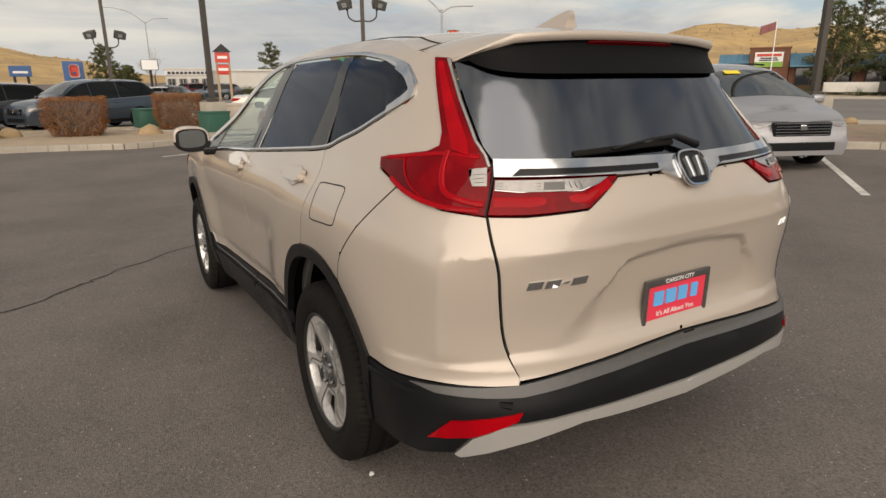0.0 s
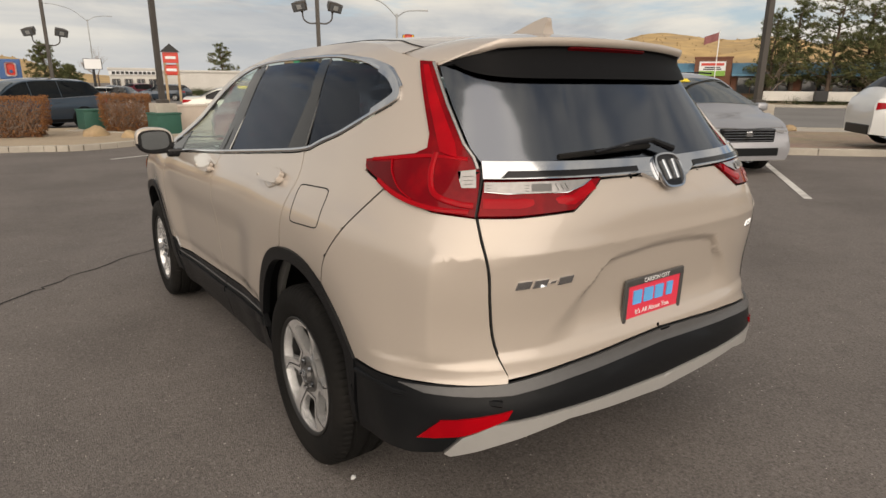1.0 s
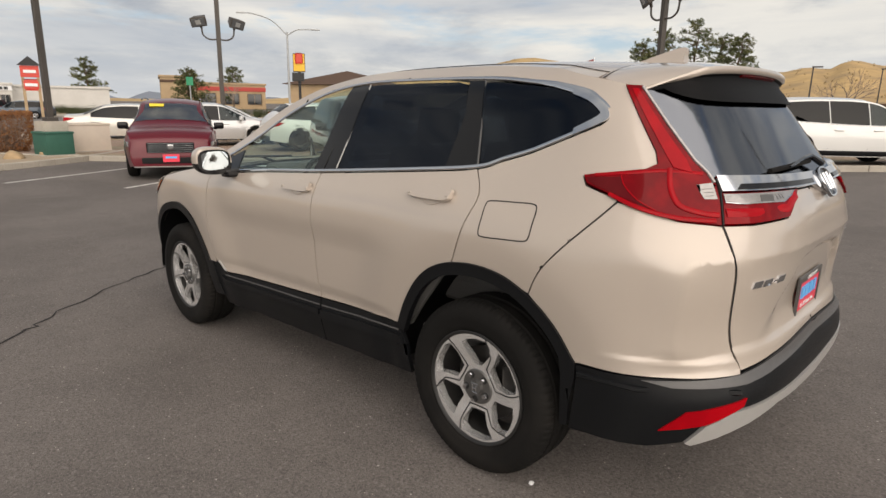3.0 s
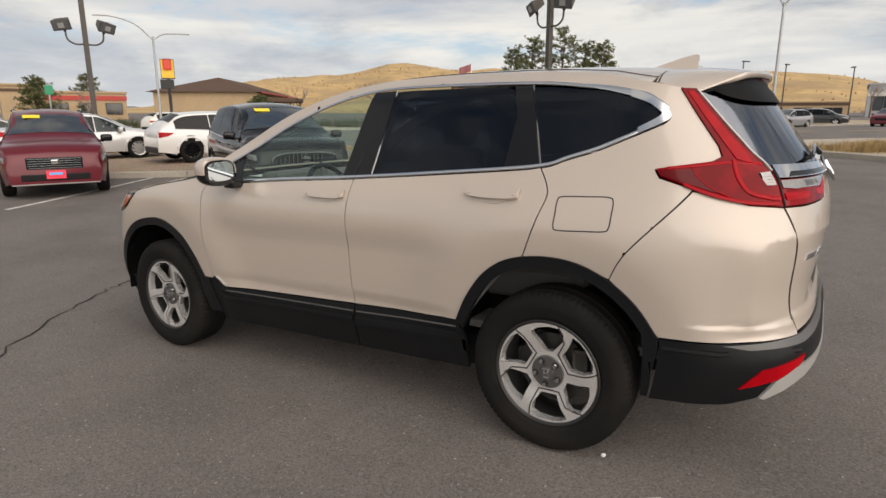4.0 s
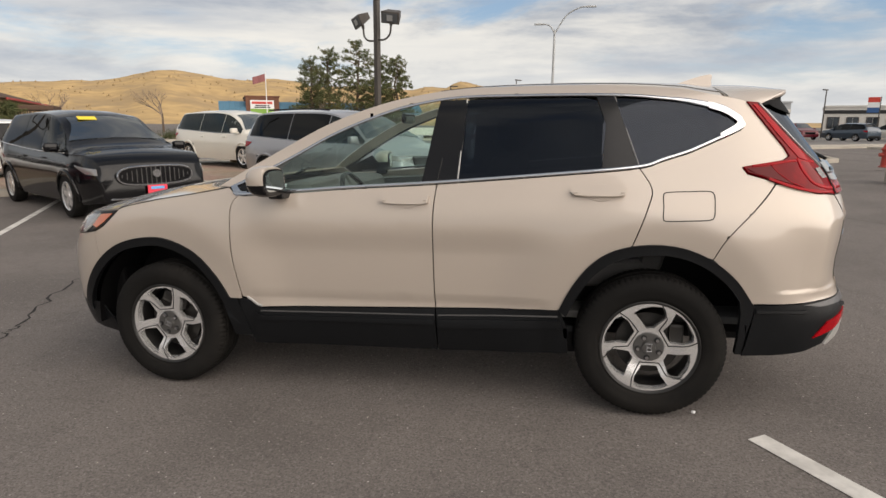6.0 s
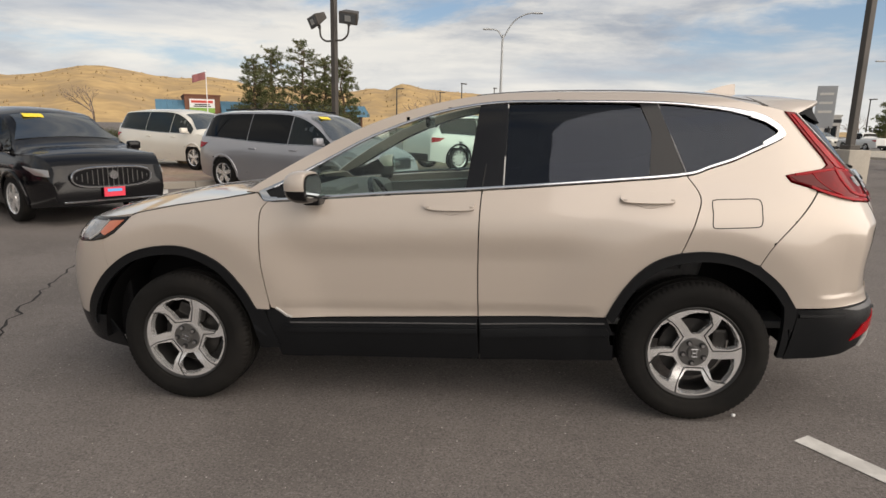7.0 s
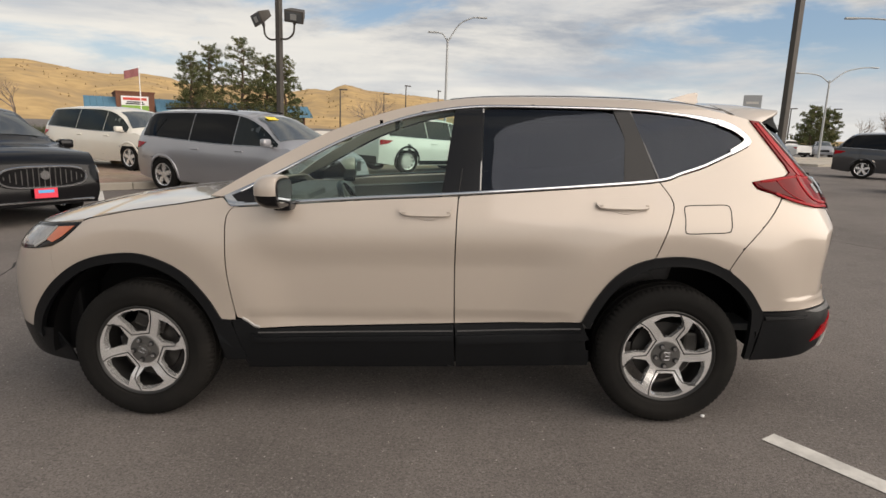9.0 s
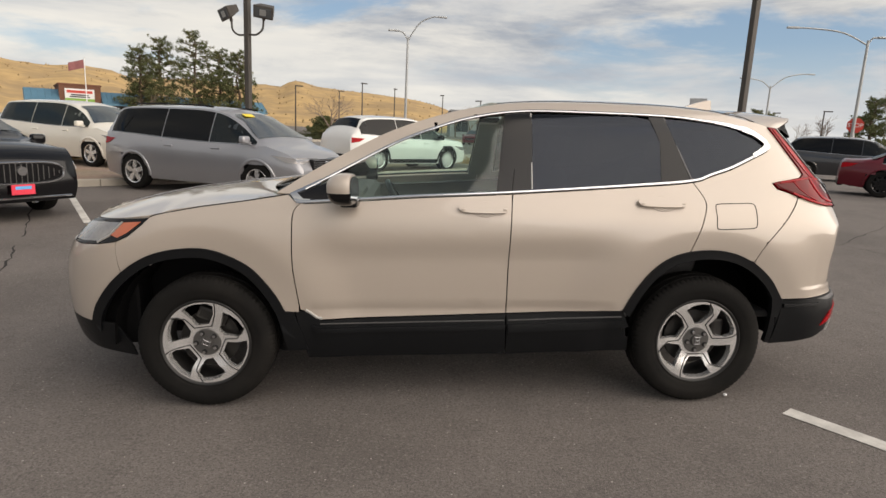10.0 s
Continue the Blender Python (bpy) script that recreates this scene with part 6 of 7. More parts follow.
def hills():
    verts, faces = [], []
    naz, nr = 330, 16
    for i in range(naz):
        az = -40 + 210 * i / (naz - 1)
        e = math.tan(radians(lerp(CREST, az)))
        for j in range(nr):
            t = j / (nr - 1)
            r = 420 + 520 * t
            x, y = r * math.cos(radians(az)), -r * math.sin(radians(az))
            z = 940 * e * (smooth(0, 1, t) if t < 1 else 1) * (1 + 0 * t)
            rough = noise.fractal(Vector((x * .012, y * .012, 3.1)), 1.0, 2.1, 5)
            z += rough * 6.0 * min(1, e * 18) * math.sin(math.pi * min(1, t * 1.02)) + noise.fractal(Vector((x * .05, y * .05, 1)), 1, 2, 3) * 1.2 * min(1, e * 20)
            verts.append((x, y, z - 2.5 + 1.45 * t))
    for i in range(naz - 1):
        for j in range(nr - 1):
            faces.append((i * nr + j, i * nr + j + 1, (i + 1) * nr + j + 1, (i + 1) * nr + j))
    return soft(part("hill_backdrop", (verts, [], faces), HILL), 60)


tagged(hills(), "golden dry hills in low sun", "hills", kind="structure")


def hill_scrub():
    """Dark shrubs and rocks scattered over the hills."""
    random.seed(17)
    verts, faces = [], []
    for _ in range(1300):
        az = random.uniform(-12, 96)
        el = lerp(CREST, az)
        if el < 1.0:
            continue
        t = random.uniform(.15, .98)
        r = 420 + 520 * t - 4
        x, y = r * math.cos(radians(az)), -r * math.sin(radians(az))
        z = 940 * math.tan(radians(el)) * smooth(0, 1, t) - 2.5 + 1.45 * t
        s = random.uniform(.5, 1.6)
        k = len(verts)
        verts += [(x + s * math.cos(a), y + s * math.sin(a), z - .5) for a in (0, 2.1, 4.2)] + [(x, y, z + s * 1.1)]
        faces += [(k, k + 1, k + 3), (k + 1, k + 2, k + 3), (k + 2, k, k + 3)]
    return part("hill_shrubs", (verts, [], faces), SCRUB)


tagged(hill_scrub(), "dark scrub dotted over dry hills", "shrubs", kind="stuff")
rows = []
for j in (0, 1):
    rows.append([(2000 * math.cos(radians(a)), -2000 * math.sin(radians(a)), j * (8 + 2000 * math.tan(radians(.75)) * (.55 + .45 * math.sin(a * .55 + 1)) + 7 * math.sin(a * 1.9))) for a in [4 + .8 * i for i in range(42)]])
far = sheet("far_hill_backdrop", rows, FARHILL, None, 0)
tagged(far, "hills on the horizon, distance haze painted in as blue", "hills", kind="structure")


# ---- plants ----
NEEDLE = material("pine_needles", (.115, .132, .058), .85, 0, .5, 2.0, 0, 60, 0, .2, (.195, .170, .075), 1.1, .6)
BARK = material("bark", (.13, .095, .07), .95, 0, .25, 12.0, .5, 60.0, 0, .2)
TWIG = material("bare_twigs", (.26, .20, .16), .95, 0, .2, 6.0)
HEDGE = material("russet_hedge_leaves", (.20, .085, .035), .9, 0, .45, 30.0, 0, 60, 0, .2, (.30, .15, .06), 7.0, .6)
SHRUB = material("dark_shrub_leaves", (.050, .060, .022), .9, 0, .4, 20.0)
STRAW = material("dry_grass", (.38, .27, .13), .95, 0, .4, 30.0, 0, 60, 0, .2, (.20, .15, .07), 3.0, .6)


def pine(x, y, h, spread, seed, label="tall ragged pine across the road", dens=1.0):
    random.seed(seed)
    t = thing("pine_tree", label, "tree", "pines", pose(x, y, ground_z(x, y)))
    verts, faces = [], []
    lean = Vector((random.uniform(-.04, .04), random.uniform(-.04, .04), 1))
    pts = [lean * (h * i / 6) + Vector((random.uniform(-.05, .05), random.uniform(-.05, .05), 0)) * i for i in range(7)]
    for i in range(6):
        tube(verts, faces, pts[i], pts[i + 1], .20 * (1 - i / 6.6), .20 * (1 - (i + 1) / 6.6), 7)
    lv, lf = [], []
    nb = int(44 * dens)
    for b in range(nb):
        f = .14 + .84 * (b / nb)
        base = lean * (h * f)
        a = b * 2.4 + random.uniform(-.5, .5)
        ln = spread * 1.12 * (1.05 - f) ** .66 * random.uniform(.50, 1.18) + .2
        tip = base + Vector((math.cos(a) * ln, math.sin(a) * ln, ln * random.uniform(.05, .42)))
        tube(verts, faces, base, tip, .045, .012, 4)
        for c in range(int(11 * ln / spread * 2.2) + 5):
            q = base.lerp(tip, random.uniform(.30, 1.05)) + Vector((random.gauss(0, .18), random.gauss(0, .18), random.gauss(.06, .13))) * (.5 + ln * .35)
            r = random.uniform(.12, .27)
            for _ in range(18):
                d = Vector((random.gauss(0, 1), random.gauss(0, 1), random.gauss(.35, .8))).normalized() * r
                w = d.cross(Vector((random.random(), random.random(), random.random()))).normalized() * .030
                k = len(lv)
                o = q + d * random.uniform(.0, .4)
                lv += [o - w, o + w, o + d]
                lf.append((k, k + 1, k + 2))
    part("trunk", (verts, [], faces), BARK, t)
    part("crown", (lv, [], lf), NEEDLE, t)
    return t


def bare_tree(x, y, h, seed, label="leafless tree with fine pale branches", spread=.5):
    random.seed(seed)
    t = thing("bare_tree", label, "tree", "bare trees", pose(x, y, ground_z(x, y)))
    tv, tf, bv, bf = [], [], [], []

    def grow(p, d, ln, r, depth):
        q = p + d * ln
        tube(*((tv, tf) if depth < 1 else (bv, bf)), p, q, r, r * .68, 5 if depth < 2 else 3)
        if depth >= 5:
            return
        for _ in range(3 if depth < 4 else 2):
            nd = (d + Vector((random.gauss(0, spread), random.gauss(0, spread), random.gauss(.12, .25)))).normalized()
            grow(p.lerp(q, random.uniform(.55, 1.0)), nd, ln * random.uniform(.58, .85), r * .55, depth + 1)

    grow(Vector((0, 0, 0)), Vector((0, 0, 1)), h * .30, .02 * h, 0)
    part("trunk", (tv, [], tf), BARK, t)
    part("crown", (bv, [], bf), TWIG, t)
    return t


def polar(az, r, ex=1.6, ey=3.9):
    return (ex + r * math.cos(radians(az)), ey - r * math.sin(radians(az)))


for i, (az, r, h, sp) in enumerate(((66.9, 61, 7.4, 2.0), (68.4, 62, 8.4, 2.4), (71.0, 61, 9.3, 2.7), (72.9, 63, 7.9, 2.3), (74.6, 61, 7.8, 2.1))):
    pine(*polar(az, r), h, sp, 40 + i)
for i, (az, r, h, sp) in enumerate(((3.1, 72, 5.6, 2.2), (16.1, 92, 6.2, 2.4), (23.5, 78, 4.6, 2.3), (27.2, 92, 5.8, 2.2), (40.2, 62, 2.6, 1.3), (63.6, 66, 3.2, 1.2), (118.6, 78, 5.4, 1.9), (119.7, 80, 5.2, 1.8), (126.9, 62, 5.8, 2.0), (131.0, 70, 6.5, 2.4), (4.6, 80, 3.6, 1.5), (79.0, 64, 2.2, 1.6))):
    pine(*polar(az, r, -1.5, 2), h, sp, 60 + i, "dark conifer in the distance", .8)
for i, (az, r, h) in enumerate(((81.5, 56, 6.4), (45.6, 85, 6.2), (53.2, 66, 6.0), (66.0, 60, 4.2), (73.0, 60, 4.4), (7.6, 95, 6.5), (28.7, 84, 5.5), (124.4, 66, 6.0), (122.6, 74, 4.8), (117.4, 84, 5.0), (93.5, 88, 5.6), (94.8, 86, 5.4), (129.6, 62, 7.8), (100.4, 95, 6.4), (97.6, 90, 6.0), (59.6, 80, 5.2))):
    bare_tree(*polar(az, r, .5, 3.5), h, 80 + i)


def hedge(x, y, lx, ly, lz, seed, label):
    """A clipped block of russet twiggy leaves with ragged lower edge."""
    random.seed(seed)
    t = thing("hedge", label, "hedge", "clipped hedges", pose(x, y, ground_z(x, y) + .10, 0, 0, 78))
    lv, lf, bv, bf = [], [], [], []
    for _ in range(9000):
        u = [random.uniform(-1, 1) for _ in range(3)]
        ax = random.randrange(3)
        if random.random() < .75:
            u[ax] = math.copysign(random.uniform(.82, 1.03), u[ax])
        narrow = .78 + .22 * smooth(-1, -.2, u[2])
        p = Vector((u[0] * lx / 2 * narrow, u[1] * ly / 2 * narrow, lz / 2 + u[2] * lz / 2 + .05))
        p += Vector((random.gauss(0, .02), random.gauss(0, .02), random.gauss(0, .025)))
        d = Vector((random.gauss(0, 1), random.gauss(0, 1), random.gauss(0, 1))).normalized() * random.uniform(.015, .045)
        w = d.cross(Vector((random.random(), random.random(), random.random()))).normalized() * random.uniform(.010, .022)
        k = len(lv)
        lv += [p - w, p + d, p + w, p - d * .4]
        lf.append((k, k + 1, k + 2, k + 3))
    for _ in range(260):
        a = Vector((random.gauss(0, lx * .16), random.gauss(0, ly * .16), 0))
        b = Vector((random.uniform(-.48, .48) * lx, random.uniform(-.48, .48) * ly, lz * random.uniform(.5, 1.02)))
        tube(bv, bf, a, b, .010, .004, 3)
    part("foliage", (lv, [], lf), HEDGE, t)
    part("twig_core", (bv, [], bf), TWIG, t)


hedge(19.3, 1.55, 1.6, 1.2, 1.08, 5, "clipped russet hedge on the gravel island")
hedge(20.3, -1.45, 1.45, 1.2, 1.12, 6, "clipped russet hedge beside the green boxes")
hedge(19.0, 5.0, 2.0, 1.3, 1.2, 7, "clipped russet hedge on the gravel island")


def rock(x, y, sx, sy, sz, seed, label="tan landscape boulder on gravel"):
    random.seed(seed)
    bm = bmesh.new()
    bmesh.ops.create_icosphere(bm, subdivisions=3, radius=1)
    for v in bm.verts:
        f = 1 + .28 * noise.noise(v.co * 1.3 + Vector((seed, 0, 0))) + .10 * noise.noise(v.co * 4 + Vector((0, seed, 0)))
        v.co = Vector((v.co.x * sx * f, v.co.y * sy * f, max(-.2, v.co.z) * sz * f))
    ob = soft(part("boulder", bm, STONE), 40)
    ob.location = (x, y, ground_z(x, y) + .12)
    return tagged(ob, label, "rock", "boulders")


for i, (x, y, s) in enumerate(((18.7, -.35, .42), (18.0, -2.0, .28), (20.0, 3.3, .4), (17.6, -1.1, .3), (22.0, -2.9, .4))):
    rock(x, y, s, s * .8, s * .65, i + 1)
for i in range(9):
    p = lot(-8 + 2.7 * i, 19.9)
    rock(p.x, p.y, .32, .26, .18, 20 + i, "pale edging stone beside the footway")


def box_cabinet(name, x, y, sx, sy, sz, mat, label, turn):
    t = thing(name, label, "utility box", "utility boxes", pose(x, y, ground_z(x, y) + .10, 0, 0, turn))
    soft(part("cabinet", block((sx, sy, sz), (0, 0, sz / 2 + .04), .03), mat, t), 40)
    part("lid", block((sx + .04, sy + .04, .06), (0, 0, sz + .05), .02), mat, t)
    part("base", block((sx + .12, sy + .12, .08), (0, 0, .02), .01), CONCRETE, t)


GREENBOX = material("green_cabinet_paint", (.035, .115, .085), .55, 0, .12, 6.0, 0, 60, 0, .4)
PALE = material("pale_cabinet_paint", (.60, .52, .44), .8, 0, .08, 5.0, .1, 60.0)
box_cabinet("utility_box", 18.05, -2.15, .75, .72, .60, GREENBOX, "dark green utility cabinet on gravel", 12)
box_cabinet("utility_box", 21.2, -.55, .75, .72, .62, GREENBOX, "dark green utility cabinet behind a hedge", 12)
box_cabinet("concrete_block", 19.0, -3.15, .8, 1.25, .78, PALE, "pale concrete block beside the lamp post", 12)


def grass(outline_a, outline_b, n, seed, hmin=.15, hmax=.42, mat=None, name="dry_grass", label="clumps of dry straw-coloured grass"):
    random.seed(seed)
    verts, faces = [], []
    for _ in range(n):
        c = lot(random.uniform(*outline_a), random.uniform(*outline_b))
        for _ in range(38):
            p = c + Vector((random.gauss(0, .16), random.gauss(0, .16), .08))
            d = Vector((random.gauss(0, .35), random.gauss(0, .35), 1)).normalized() * random.uniform(hmin, hmax)
            w = Vector((random.uniform(-1, 1), random.uniform(-1, 1), 0)).normalized() * .012
            k = len(verts)
            verts += [p - w, p + w, p + d]
            faces.append((k, k + 1, k + 2))
    return tagged(part(name, (verts, [], faces), mat or STRAW), label, "grass", kind="stuff")


grass((-19.5, -12.4), (13.2, 15.8), 240, 31)
grass((-17.5, -13.5), (12.2, 14), 110, 33, .25, .5)
slab("pavement_4", [xy(-34, 13), xy(-60, 13), xy(-60, 18.5), xy(-34, 18.5)], CONCRETE, .13, "sandy concrete island across the lot entrance", "pavement")
grass((-40, 50), (53.4, 56.6), 700, 34, .3, 1.0, SHRUB, "low_shrubs", "dark low shrubs in a gravel bed")


# ---- buildings across the road ----
BRICK = material("brown_brick", (.20, .095, .062), .9, 0, .25, 8.0, .3, 40.0, 0, .2, (.15, .075, .052), .8, .5)
BLUEROOF = material("blue_metal_roof", (.105, .23, .32), .45, .2, .1, 4.0, 0, 60, 0, .4, (.085, .19, .27), 1.2, .5)
TAN = material("tan_stucco", (.42, .31, .19), .9, 0, .1, 3.0, .1, 40.0, 0, .2, (.36, .26, .16), .6, .5)
BROWNROOF = material("brown_shingles", (.105, .068, .050), .9, 0, .25, 9.0, .3, 30.0, 0, .2)
OFFWHITE = material("off_white_wall", (.62, .60, .56), .85, 0, .08, 3.0, 0, 60, 0, .3, (.55, .53, .49), .5, .5)
GREYWALL = material("grey_metal_wall", (.36, .37, .38), .6, .1, .06, 3.0)
REDTRIM = material("red_trim", (.42, .05, .04), .6, 0, .1, 5.0)
GLASSWIN = material("dark_window_glass", (.02, .024, .028), .06, 0, .1, 2.0, 0, 60, .5)
WOODDARK = material("dark_timber", (.07, .05, .04), .8, 0, .2, 8.0)
GREENP = material("green_print", (.22, .40, .06), .5, 0, .05, 5.0)
BLACKM = material("black_sign_metal", (.015, .015, .016), .5, 0, .1, 5.0)
NAVY = material("navy_sign", (.035, .10, .26), .4, 0, .05, 5.0)
SIGNRED = material("red_sign", (.60, .06, .04), .45, 0, .08, 5.0)
SIGNYEL = material("yellow_sign", (.80, .48, .04), .45, 0, .05, 5.0)


def house_frame(name, label, category, x, y, r):
    """Local x runs along the front, y into the building, z up."""
    r = Vector((*r, 0)).normalized()
    u = Vector((-r.y, r.x, 0))
    m = Matrix(((r.x, u.x, 0, x), (r.y, u.y, 0, y), (0, 0, 1, ground_z(x, y)), (0, 0, 0, 1)))
    return thing(name, label, category, m=m)


def window(parent, x, z, w, h, y=0.0, frame_mat=None, bars=1):
    wd = part("window", merged(block((w, .10, .07), (x, y - .02, z + h / 2), .01), block((w, .10, .07), (x, y - .02, z - h / 2), .01), block((.07, .10, h), (x - w / 2, y - .02, z), .01), block((.07, .10, h), (x + w / 2, y - .02, z), .01)), frame_mat or WOODDARK, parent)
    for i in range(bars):
        ww = (w - .07) / bars
        part("pane", block((ww - .05, .03, h - .07), (x - w / 2 + .035 + ww * (i + .5), y - .01, z), 0), GLASSWIN, wd)


def restaurant():
    h = house_frame("restaurant", "low brown brick building with blue metal roof", "building", 31.3, -50.0, (-.85, -.53))
    part("wall", block((2.2, 7, 2.3), (-1.2, 3.6, 1.15), .02), BRICK, h)
    part("wall", block((14, 9, 2.6), (10.1, 4.7, 1.30), .02), BRICK, h)
    part("tower_wall", block((3.1, 6, 3.55), (1.5, 3.0, 1.775), .03), BRICK, h, "tall brick sign wall")
    part("parapet_cap", block((3.25, 6.1, .14), (1.5, 3.0, 3.60), .03), BRICK, h)
    for x0, x1, y0 in ((-2.5, -.06, .0), (3.1, 17.6, -.2)):
        bm = bmesh.new()
        n = int((x1 - x0) / .42)
        vs = [(x0, y0 - .5, 2.15), (x1, y0 - .5, 2.15), (x1, y0 + 1.3, 3.15), (x0, y0 + 1.3, 3.15), (x0, y0 + 6, 3.15), (x1, y0 + 6, 3.15), (x0, y0 - .5, 1.98), (x1, y0 - .5, 1.98), (x0, y0 + 6, 1.98), (x1, y0 + 6, 1.98)]
        v = [bm.verts.new(p) for p in vs]
        for f in ((0, 1, 2, 3), (3, 2, 5, 4), (0, 6, 7, 1), (0, 3, 4, 8, 6), (1, 7, 9, 5, 2)):
            bm.faces.new([v[i] for i in f])
        rf = part("roof", bm, BLUEROOF, h)
        for i in range(n + 1):
            x = x0 + (x1 - x0) * i / n
            part("roof_seam", rod((x, y0 - .5, 2.17), (x, y0 + 1.3, 3.17), .018, .018, 4), BLUEROOF, rf)
    window(h, -1.25, 1.25, 1.8, 1.3, .08, bars=2)
    window(h, 5.8, 1.2, 4.4, 1.4, .18, bars=4)
    window(h, 11.0, 1.2, 4.6, 1.4, .18, bars=4)
    window(h, 15.4, 1.2, 3.0, 1.4, .18, bars=3)
    s = part("sign_board", block((2.2, .10, 1.25), (1.45, -.08, 2.62), .02), WHITE, h, "white and green sign board")
    part("sign_band", block((2.18, .03, .45), (1.45, -.14, 2.22), .01), GREENP, s)
    part("sign_bar", block((1.9, .03, .22), (1.45, -.14, 3.0), .01), SIGNRED, s)
    part("sign_bar", block((1.3, .03, .10), (1.45, -.14, 2.74), .01), BLACKM, s)
    part("sign_bar", block((1.5, .03, .10), (1.45, -.14, 2.58), .01), BLACKM, s)
    part("low_wall", block((13, .25, .75), (12, -4.0, .37), .02), OFFWHITE, h)
    part("planter_tub", block((.9, .9, .8), (9.5, -5.0, .40), .05), BLACKM, h)


restaurant()


def motel():
    h = house_frame("motel", "long tan motel with brown hipped roof", "building", 59.4, -50.3, (.62, -.79))
    part("wall", block((30, 12, 3.4), (12, 6, 1.7), .02), TAN, h)
    bm = bmesh.new()
    v = [bm.verts.new(p) for p in ((-3.6, -.7, 3.3), (27.6, -.7, 3.3), (27.6, 12.7, 3.3), (-3.6, 12.7, 3.3), (3.5, 6, 5.3), (21, 6, 5.3))]
    for f in ((0, 1, 5, 4), (1, 2, 5), (2, 3, 4, 5), (3, 0, 4), (3, 2, 1, 0)):
        bm.faces.new([v[i] for i in f])
    part("roof", bm, BROWNROOF, h)
    part("fascia", block((31.4, .12, .22), (12, -.72, 3.24), .01), REDTRIM, h)
    for i in range(9):
        window(h, -1.2 + 3.2 * i, 1.9, 1.3, 1.2, -.02, bars=2)
    part("porch_roof", block((7, 4, .5), (2, -2.4, 2.4), .1), BROWNROOF, h)
    for x in (-1, 5):
        part("porch_post", block((.3, .3, 2.2), (x, -4.0, 1.1), .02), TAN, h)


motel()


def flat_building(label, az, r, width, height, depth, mat, trims=(), wins=0, base=0.0, ex=-1.5, ey=2.0):
    x, y = polar(az, r, ex, ey)
    a = radians(az)
    h = house_frame("building", label, "building", x, y, (-math.sin(a), -math.cos(a)))
    part("wall", block((width, depth, height), (width / 2, depth / 2, height / 2 + base), .02), mat, h)
    part("parapet", block((width + .3, depth + .3, .25), (width / 2, depth / 2, height + base + .1), .03), mat, h)
    for z, hh, m_ in trims:
        part("trim_band", block((width + .1, .12, hh), (width / 2, -.04, z + base), .01), m_, h)
    for i in range(wins):
        window(h, width * (i + .5) / wins, height * .42 + base, width / wins * .62, height * .42, -.02, bars=2)
    return h


sv = flat_building("white service garage with a dark sign strip", 7.4, 82, 5.2, 2.9, 8, OFFWHITE, ((2.55, .5, WHITE),), 4)
for i in range(10):
    part("sign_bar", block((.34, .05, .30), (.45 + .47 * i, -.13, 2.55), .01), BLACKM, sv)
flat_building("long plain white shed beyond the road", 10.9, 84, 9.8, 2.3, 9, OFFWHITE)
flat_building("tan shop with red band", 21.4, 88, 4.2, 4.0, 10, TAN, ((3.5, .3, BROWNROOF),), 0)
flat_building("tan shop with red band", 24.2, 90, 9.0, 3.3, 10, TAN, ((2.7, .55, REDTRIM),), 3)
flat_building("long grey dealership hall", 92.0, 100, 26, 4.2, 20, GREYWALL, ((3.0, .5, OFFWHITE),), 7)
flat_building("grey dealership hall with dark band", 109.0, 105, 12, 3.9, 20, OFFWHITE, ((3.2, .5, BLACKM),), 5)
flat_building("dark-roofed house beyond the road", 123.5, 90, 5, 2.6, 8, OFFWHITE, ((2.6, .7, BROWNROOF),), 3)
flat_building("long low house row on the skyline", 80.5, 130, 24, 2.6, 8, TAN, ((2.3, .5, BROWNROOF),), 5)


# ---- signs, flags, small street things ----
def pole_sign(label, x, y, turn, z0, w, hgt, face, back=None, two=False, pole=.12):
    t = thing("pole_sign", label, "sign", "roadside signs", pose(x, y, ground_z(x, y), 0, 0, turn))
    for dx in ((-w * .3, w * .3) if two else (0,)):
        part("pole", rod((dx, 0, 0), (dx, 0, z0 + .2), pole, pole, 10), BLACKM, t)
    part("cabinet", block((w, .35, hgt), (0, 0, z0 + hgt / 2), .03), back or BLACKM, t)
    f = part("face", block((w * .92, .05, hgt * .92), (0, -.17, z0 + hgt / 2), .02), face, t)
    return t, f


def facing(x, y):
    """The turn by which a sign's front (-y) looks towards the lot."""
    return math.degrees(math.atan2(y - 3, x - 0)) - 90 + 0


x, y = 44, -27.2
t, f = pole_sign("yellow and red motel sign on a black pole", x, y, facing(x, y), 4.15, 1.0, 1.5, SIGNYEL)
part("sign_shape", block((.62, .04, .85), (0, -.21, 5.25), .12, 3), SIGNRED, f)
part("lower_cabinet", block((1.0, .3, .7), (-.1, 0, 3.75), .03), BLACKM, t)
x, y = polar(.5, 62, -2, 1.6)
t, f = pole_sign("blue square motel sign with red and white shape", x, y, facing(x, y), 2.35, 1.55, 1.6, NAVY, NAVY)
part("sign_shape", block((.78, .04, 1.1), (.05, -.21, 3.15), .22, 3), WHITE, f)
part("sign_shape", block((.58, .04, .9), (.05, -.235, 3.15), .20, 3), SIGNRED, f)
part("sign_shape", block((.22, .04, .26), (.05, -.262, 2.98), .08, 3), NAVY, f)
x, y = polar(-3.0, 72, -2, 1.6)
t, f = pole_sign("blue and white inn sign on two poles", x, y, facing(x, y), 2.9, 1.8, 1.0, NAVY, NAVY, True)
part("sign_shape", block((1.2, .04, .22), (0, -.2, 3.30), .05), WHITE, f)
x, y = polar(6.0, 66, -2, 1.6)
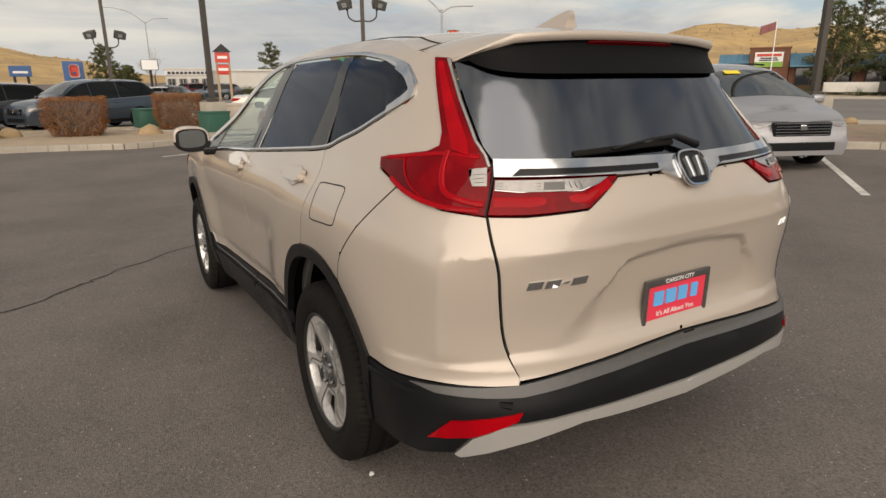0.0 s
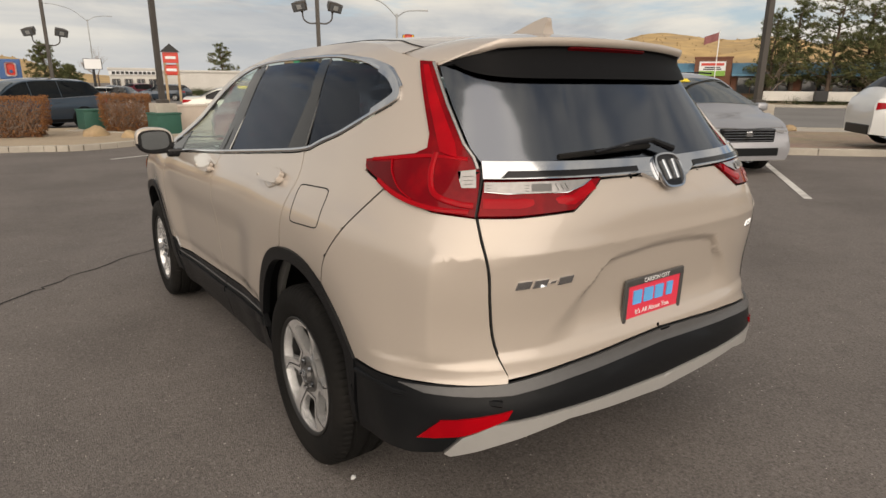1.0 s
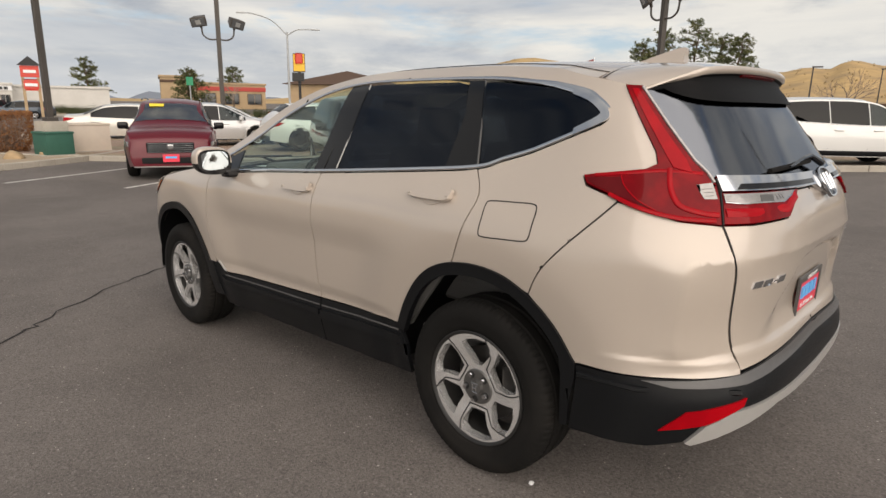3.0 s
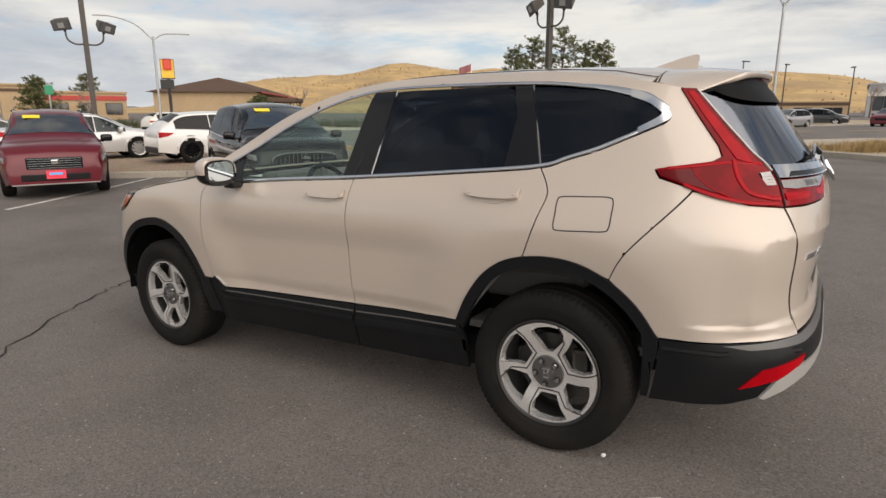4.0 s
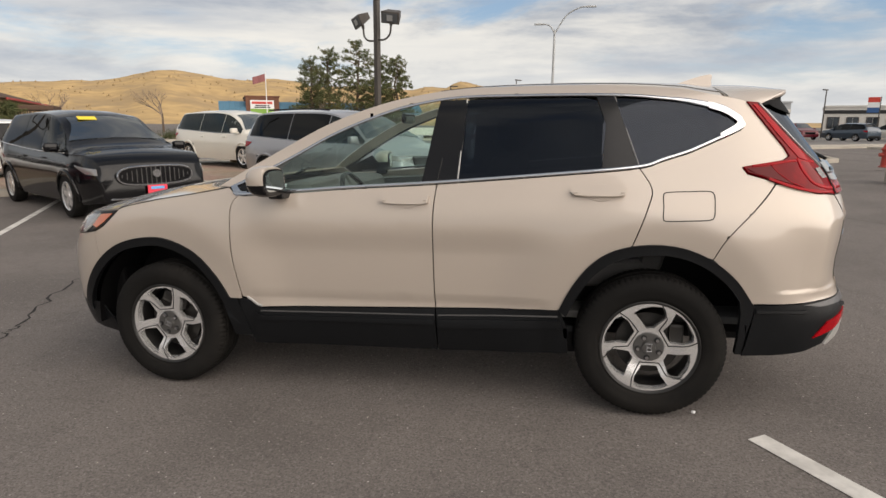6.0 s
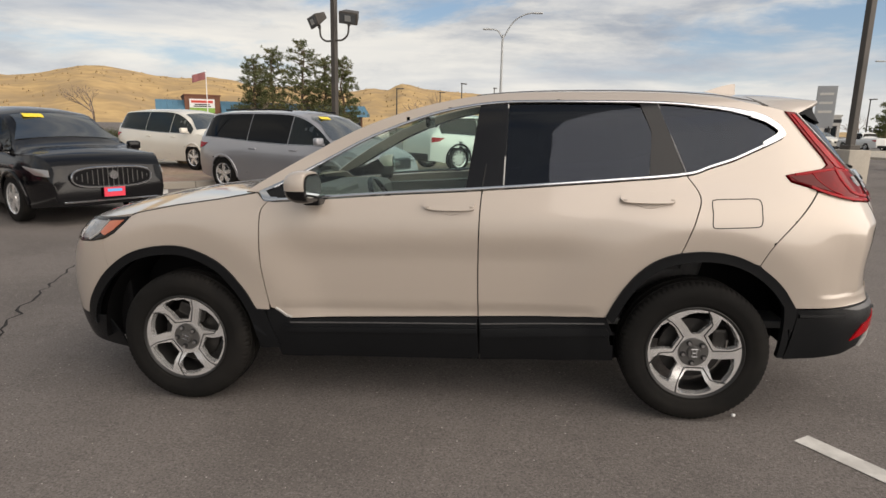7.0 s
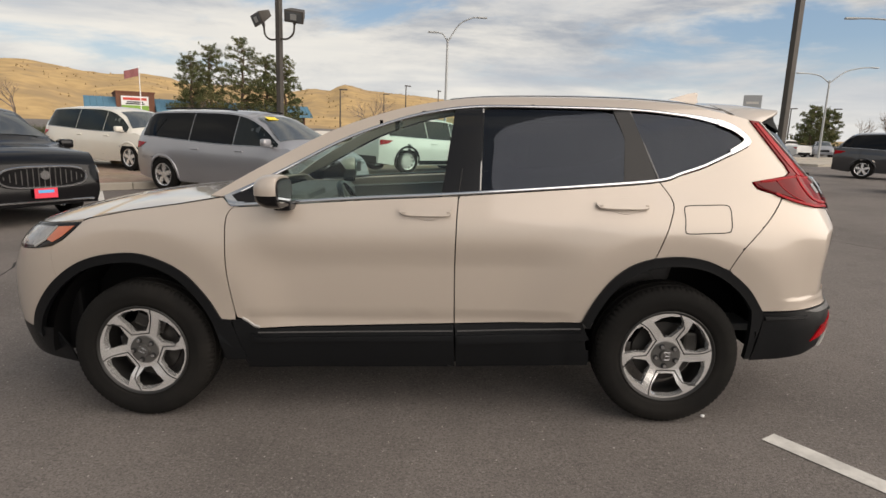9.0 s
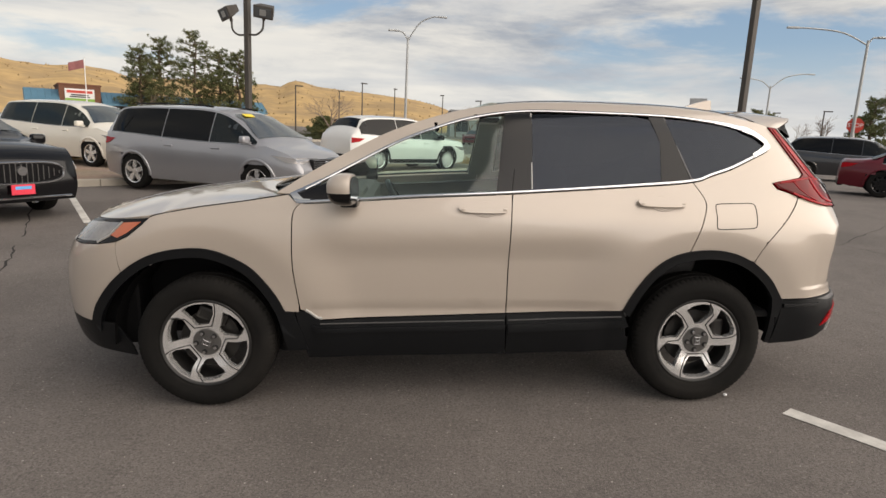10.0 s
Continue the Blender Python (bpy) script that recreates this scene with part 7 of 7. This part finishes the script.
t, f = pole_sign("plain white box sign on a pole", x, y, facing(x, y), 3.1, 1.5, .95, WHITE)
x, y = polar(11.75, 64, -2, 1.6)
t = thing("timber_sign", "gabled timber sign with red boards", "sign", "roadside signs", pose(x, y, ground_z(x, y), 0, 0, facing(x, y)))
for dx in (-.55, .55):
    part("post", block((.22, .22, 4.4), (dx, 0, 2.2), .02), TAN, t)
part("board", block((1.35, .16, .95), (0, -.05, 4.0), .05), SIGNRED, t)
part("board", block((1.25, .16, .95), (0, -.05, 2.9), .2, 3), SIGNRED, t)
part("sign_bar", block((.9, .04, .25), (0, -.15, 4.0), .02), WHITE, t)
part("sign_bar", block((.9, .04, .25), (0, -.15, 2.9), .02), WHITE, t)
part("gable", prism([(-.85, 4.5), (0, 5.25), (.85, 4.5)], -.25, .25), BLACKM, t)
x, y = polar(115.0, 92, .8, 3.8)
t, f = pole_sign("tall grey dealership pylon sign", x, y, facing(x, y), 2.2, 2.2, 5.2, GREYWALL, GREYWALL, True, .2)
for i in range(3):
    part("sign_bar", block((1.5, .04, .3), (0, -.21, 4.2 + 1.1 * i), .02), OFFWHITE, f)
x, y = polar(127.0, 40, 1.6, 3.9)
t = thing("stop_sign", "red octagonal stop sign on a post", "sign", m=pose(x, y, ground_z(x, y), 0, 0, facing(x, y)))
part("post", rod((0, 0, 0), (0, 0, 2.9), .04, .04, 8), GALV, t)
bm = bmesh.new()
bmesh.ops.create_cone(bm, segments=8, radius1=.42, radius2=.42, depth=.02, cap_ends=True, matrix=pose(0, -.05, 2.6, 90, 22.5, 0))
part("plate", bm, SIGNRED, t)
cu = bpy.data.curves.new("lettering", "FONT")
cu.body, cu.size, cu.align_x, cu.align_y, cu.extrude = "STOP", .30, "CENTER", "CENTER", .002
tmp = new("lettering", cu)
me = bpy.data.meshes.new_from_object(tmp.evaluated_get(bpy.context.evaluated_depsgraph_get()))
bpy.data.objects.remove(tmp)
me.materials.append(WHITE)
st = new("lettering", me)
st.parent, st.matrix_basis = t, pose(0, -.065, 2.6, 90, 0, 0)
x, y = 28.2, -48.2
t = thing("flagpole", "white flagpole with a small wind-blown flag", "flagpole", m=pose(x, y, ground_z(x, y), 0, 0, 32))
part("pole", rod((0, 0, 0), (0, 0, 5.9), .05, .035, 10), WHITE, t)
fl = sheet("flag", [[(.05 + .11 * i, .10 * math.sin(i * .9) * i / 10, 5.75 - .13 * j - .035 * i) for i in range(11)] for j in range(6)], material("faded_flag_cloth", (.26, .10, .10), .8, 0, .3, 9.0), t, .006)
fl2 = sheet("flag_canton", [[(.05 + .11 * i, .10 * math.sin(i * .9) * i / 10 - .008, 5.75 - .13 * j - .035 * i) for i in range(5)] for j in range(4)], NAVY, t, .004)
x, y = -8.5, -16.2
t = thing("fire_hydrant", "red fire hydrant on the gravel island", "fire hydrant", m=pose(x, y, ground_z(x, y) + .10))
HYD = material("red_hydrant_paint", (.42, .05, .035), .5, 0, .1, 9.0)
soft(part("barrel", ([(v[0], v[2], v[1]) for v in lathe([(0, .16), (.03, .16), (.04, .11), (.48, .10), (.50, .14), (.54, .14), (.56, .11), (.66, .07), (.70, .03), (.72, .0)], 20)[0]], [], lathe([(0, .16), (.03, .16), (.04, .11), (.48, .10), (.50, .14), (.54, .14), (.56, .11), (.66, .07), (.70, .03), (.72, .0)], 20)[2]), HYD, t), 40)
part("outlet", rod((-.18, 0, .36), (.18, 0, .36), .055, .055, 12), HYD, t)
part("outlet", rod((0, .0, .36), (0, .19, .36), .065, .065, 12), HYD, t)
x, y = 27.2, -10.2
t = thing("street_sign", "small green street sign on a post", "sign", m=pose(x, y, ground_z(x, y), 0, 0, facing(x, y)))
part("post", rod((0, 0, 0), (0, 0, 2.6), .03, .03, 8), GALV, t)
part("plate", block((.30, .02, .38), (0, -.03, 2.45), .01), material("green_sign", (.02, .25, .12), .5, 0, .05, 5.0), t)
for i in range(7):
    az = 94 + 5 * i
    x, y = polar(az, 72 + 3 * (i % 3))
    if i % 3 == 1:
        t = thing("banner_pole", "pole with a small red, white and blue banner", "banner", "banners", pose(x, y, ground_z(x, y), 0, 0, facing(x, y)))
        part("pole", rod((0, 0, 0), (0, 0, 4.2), .05, .04, 8), BRONZE, t)
        for j, m_ in enumerate((SIGNRED, WHITE, NAVY)):
            part("banner", block((1.0, .02, .5), (-.55, 0, 3.9 - .5 * j), .005), m_, t)
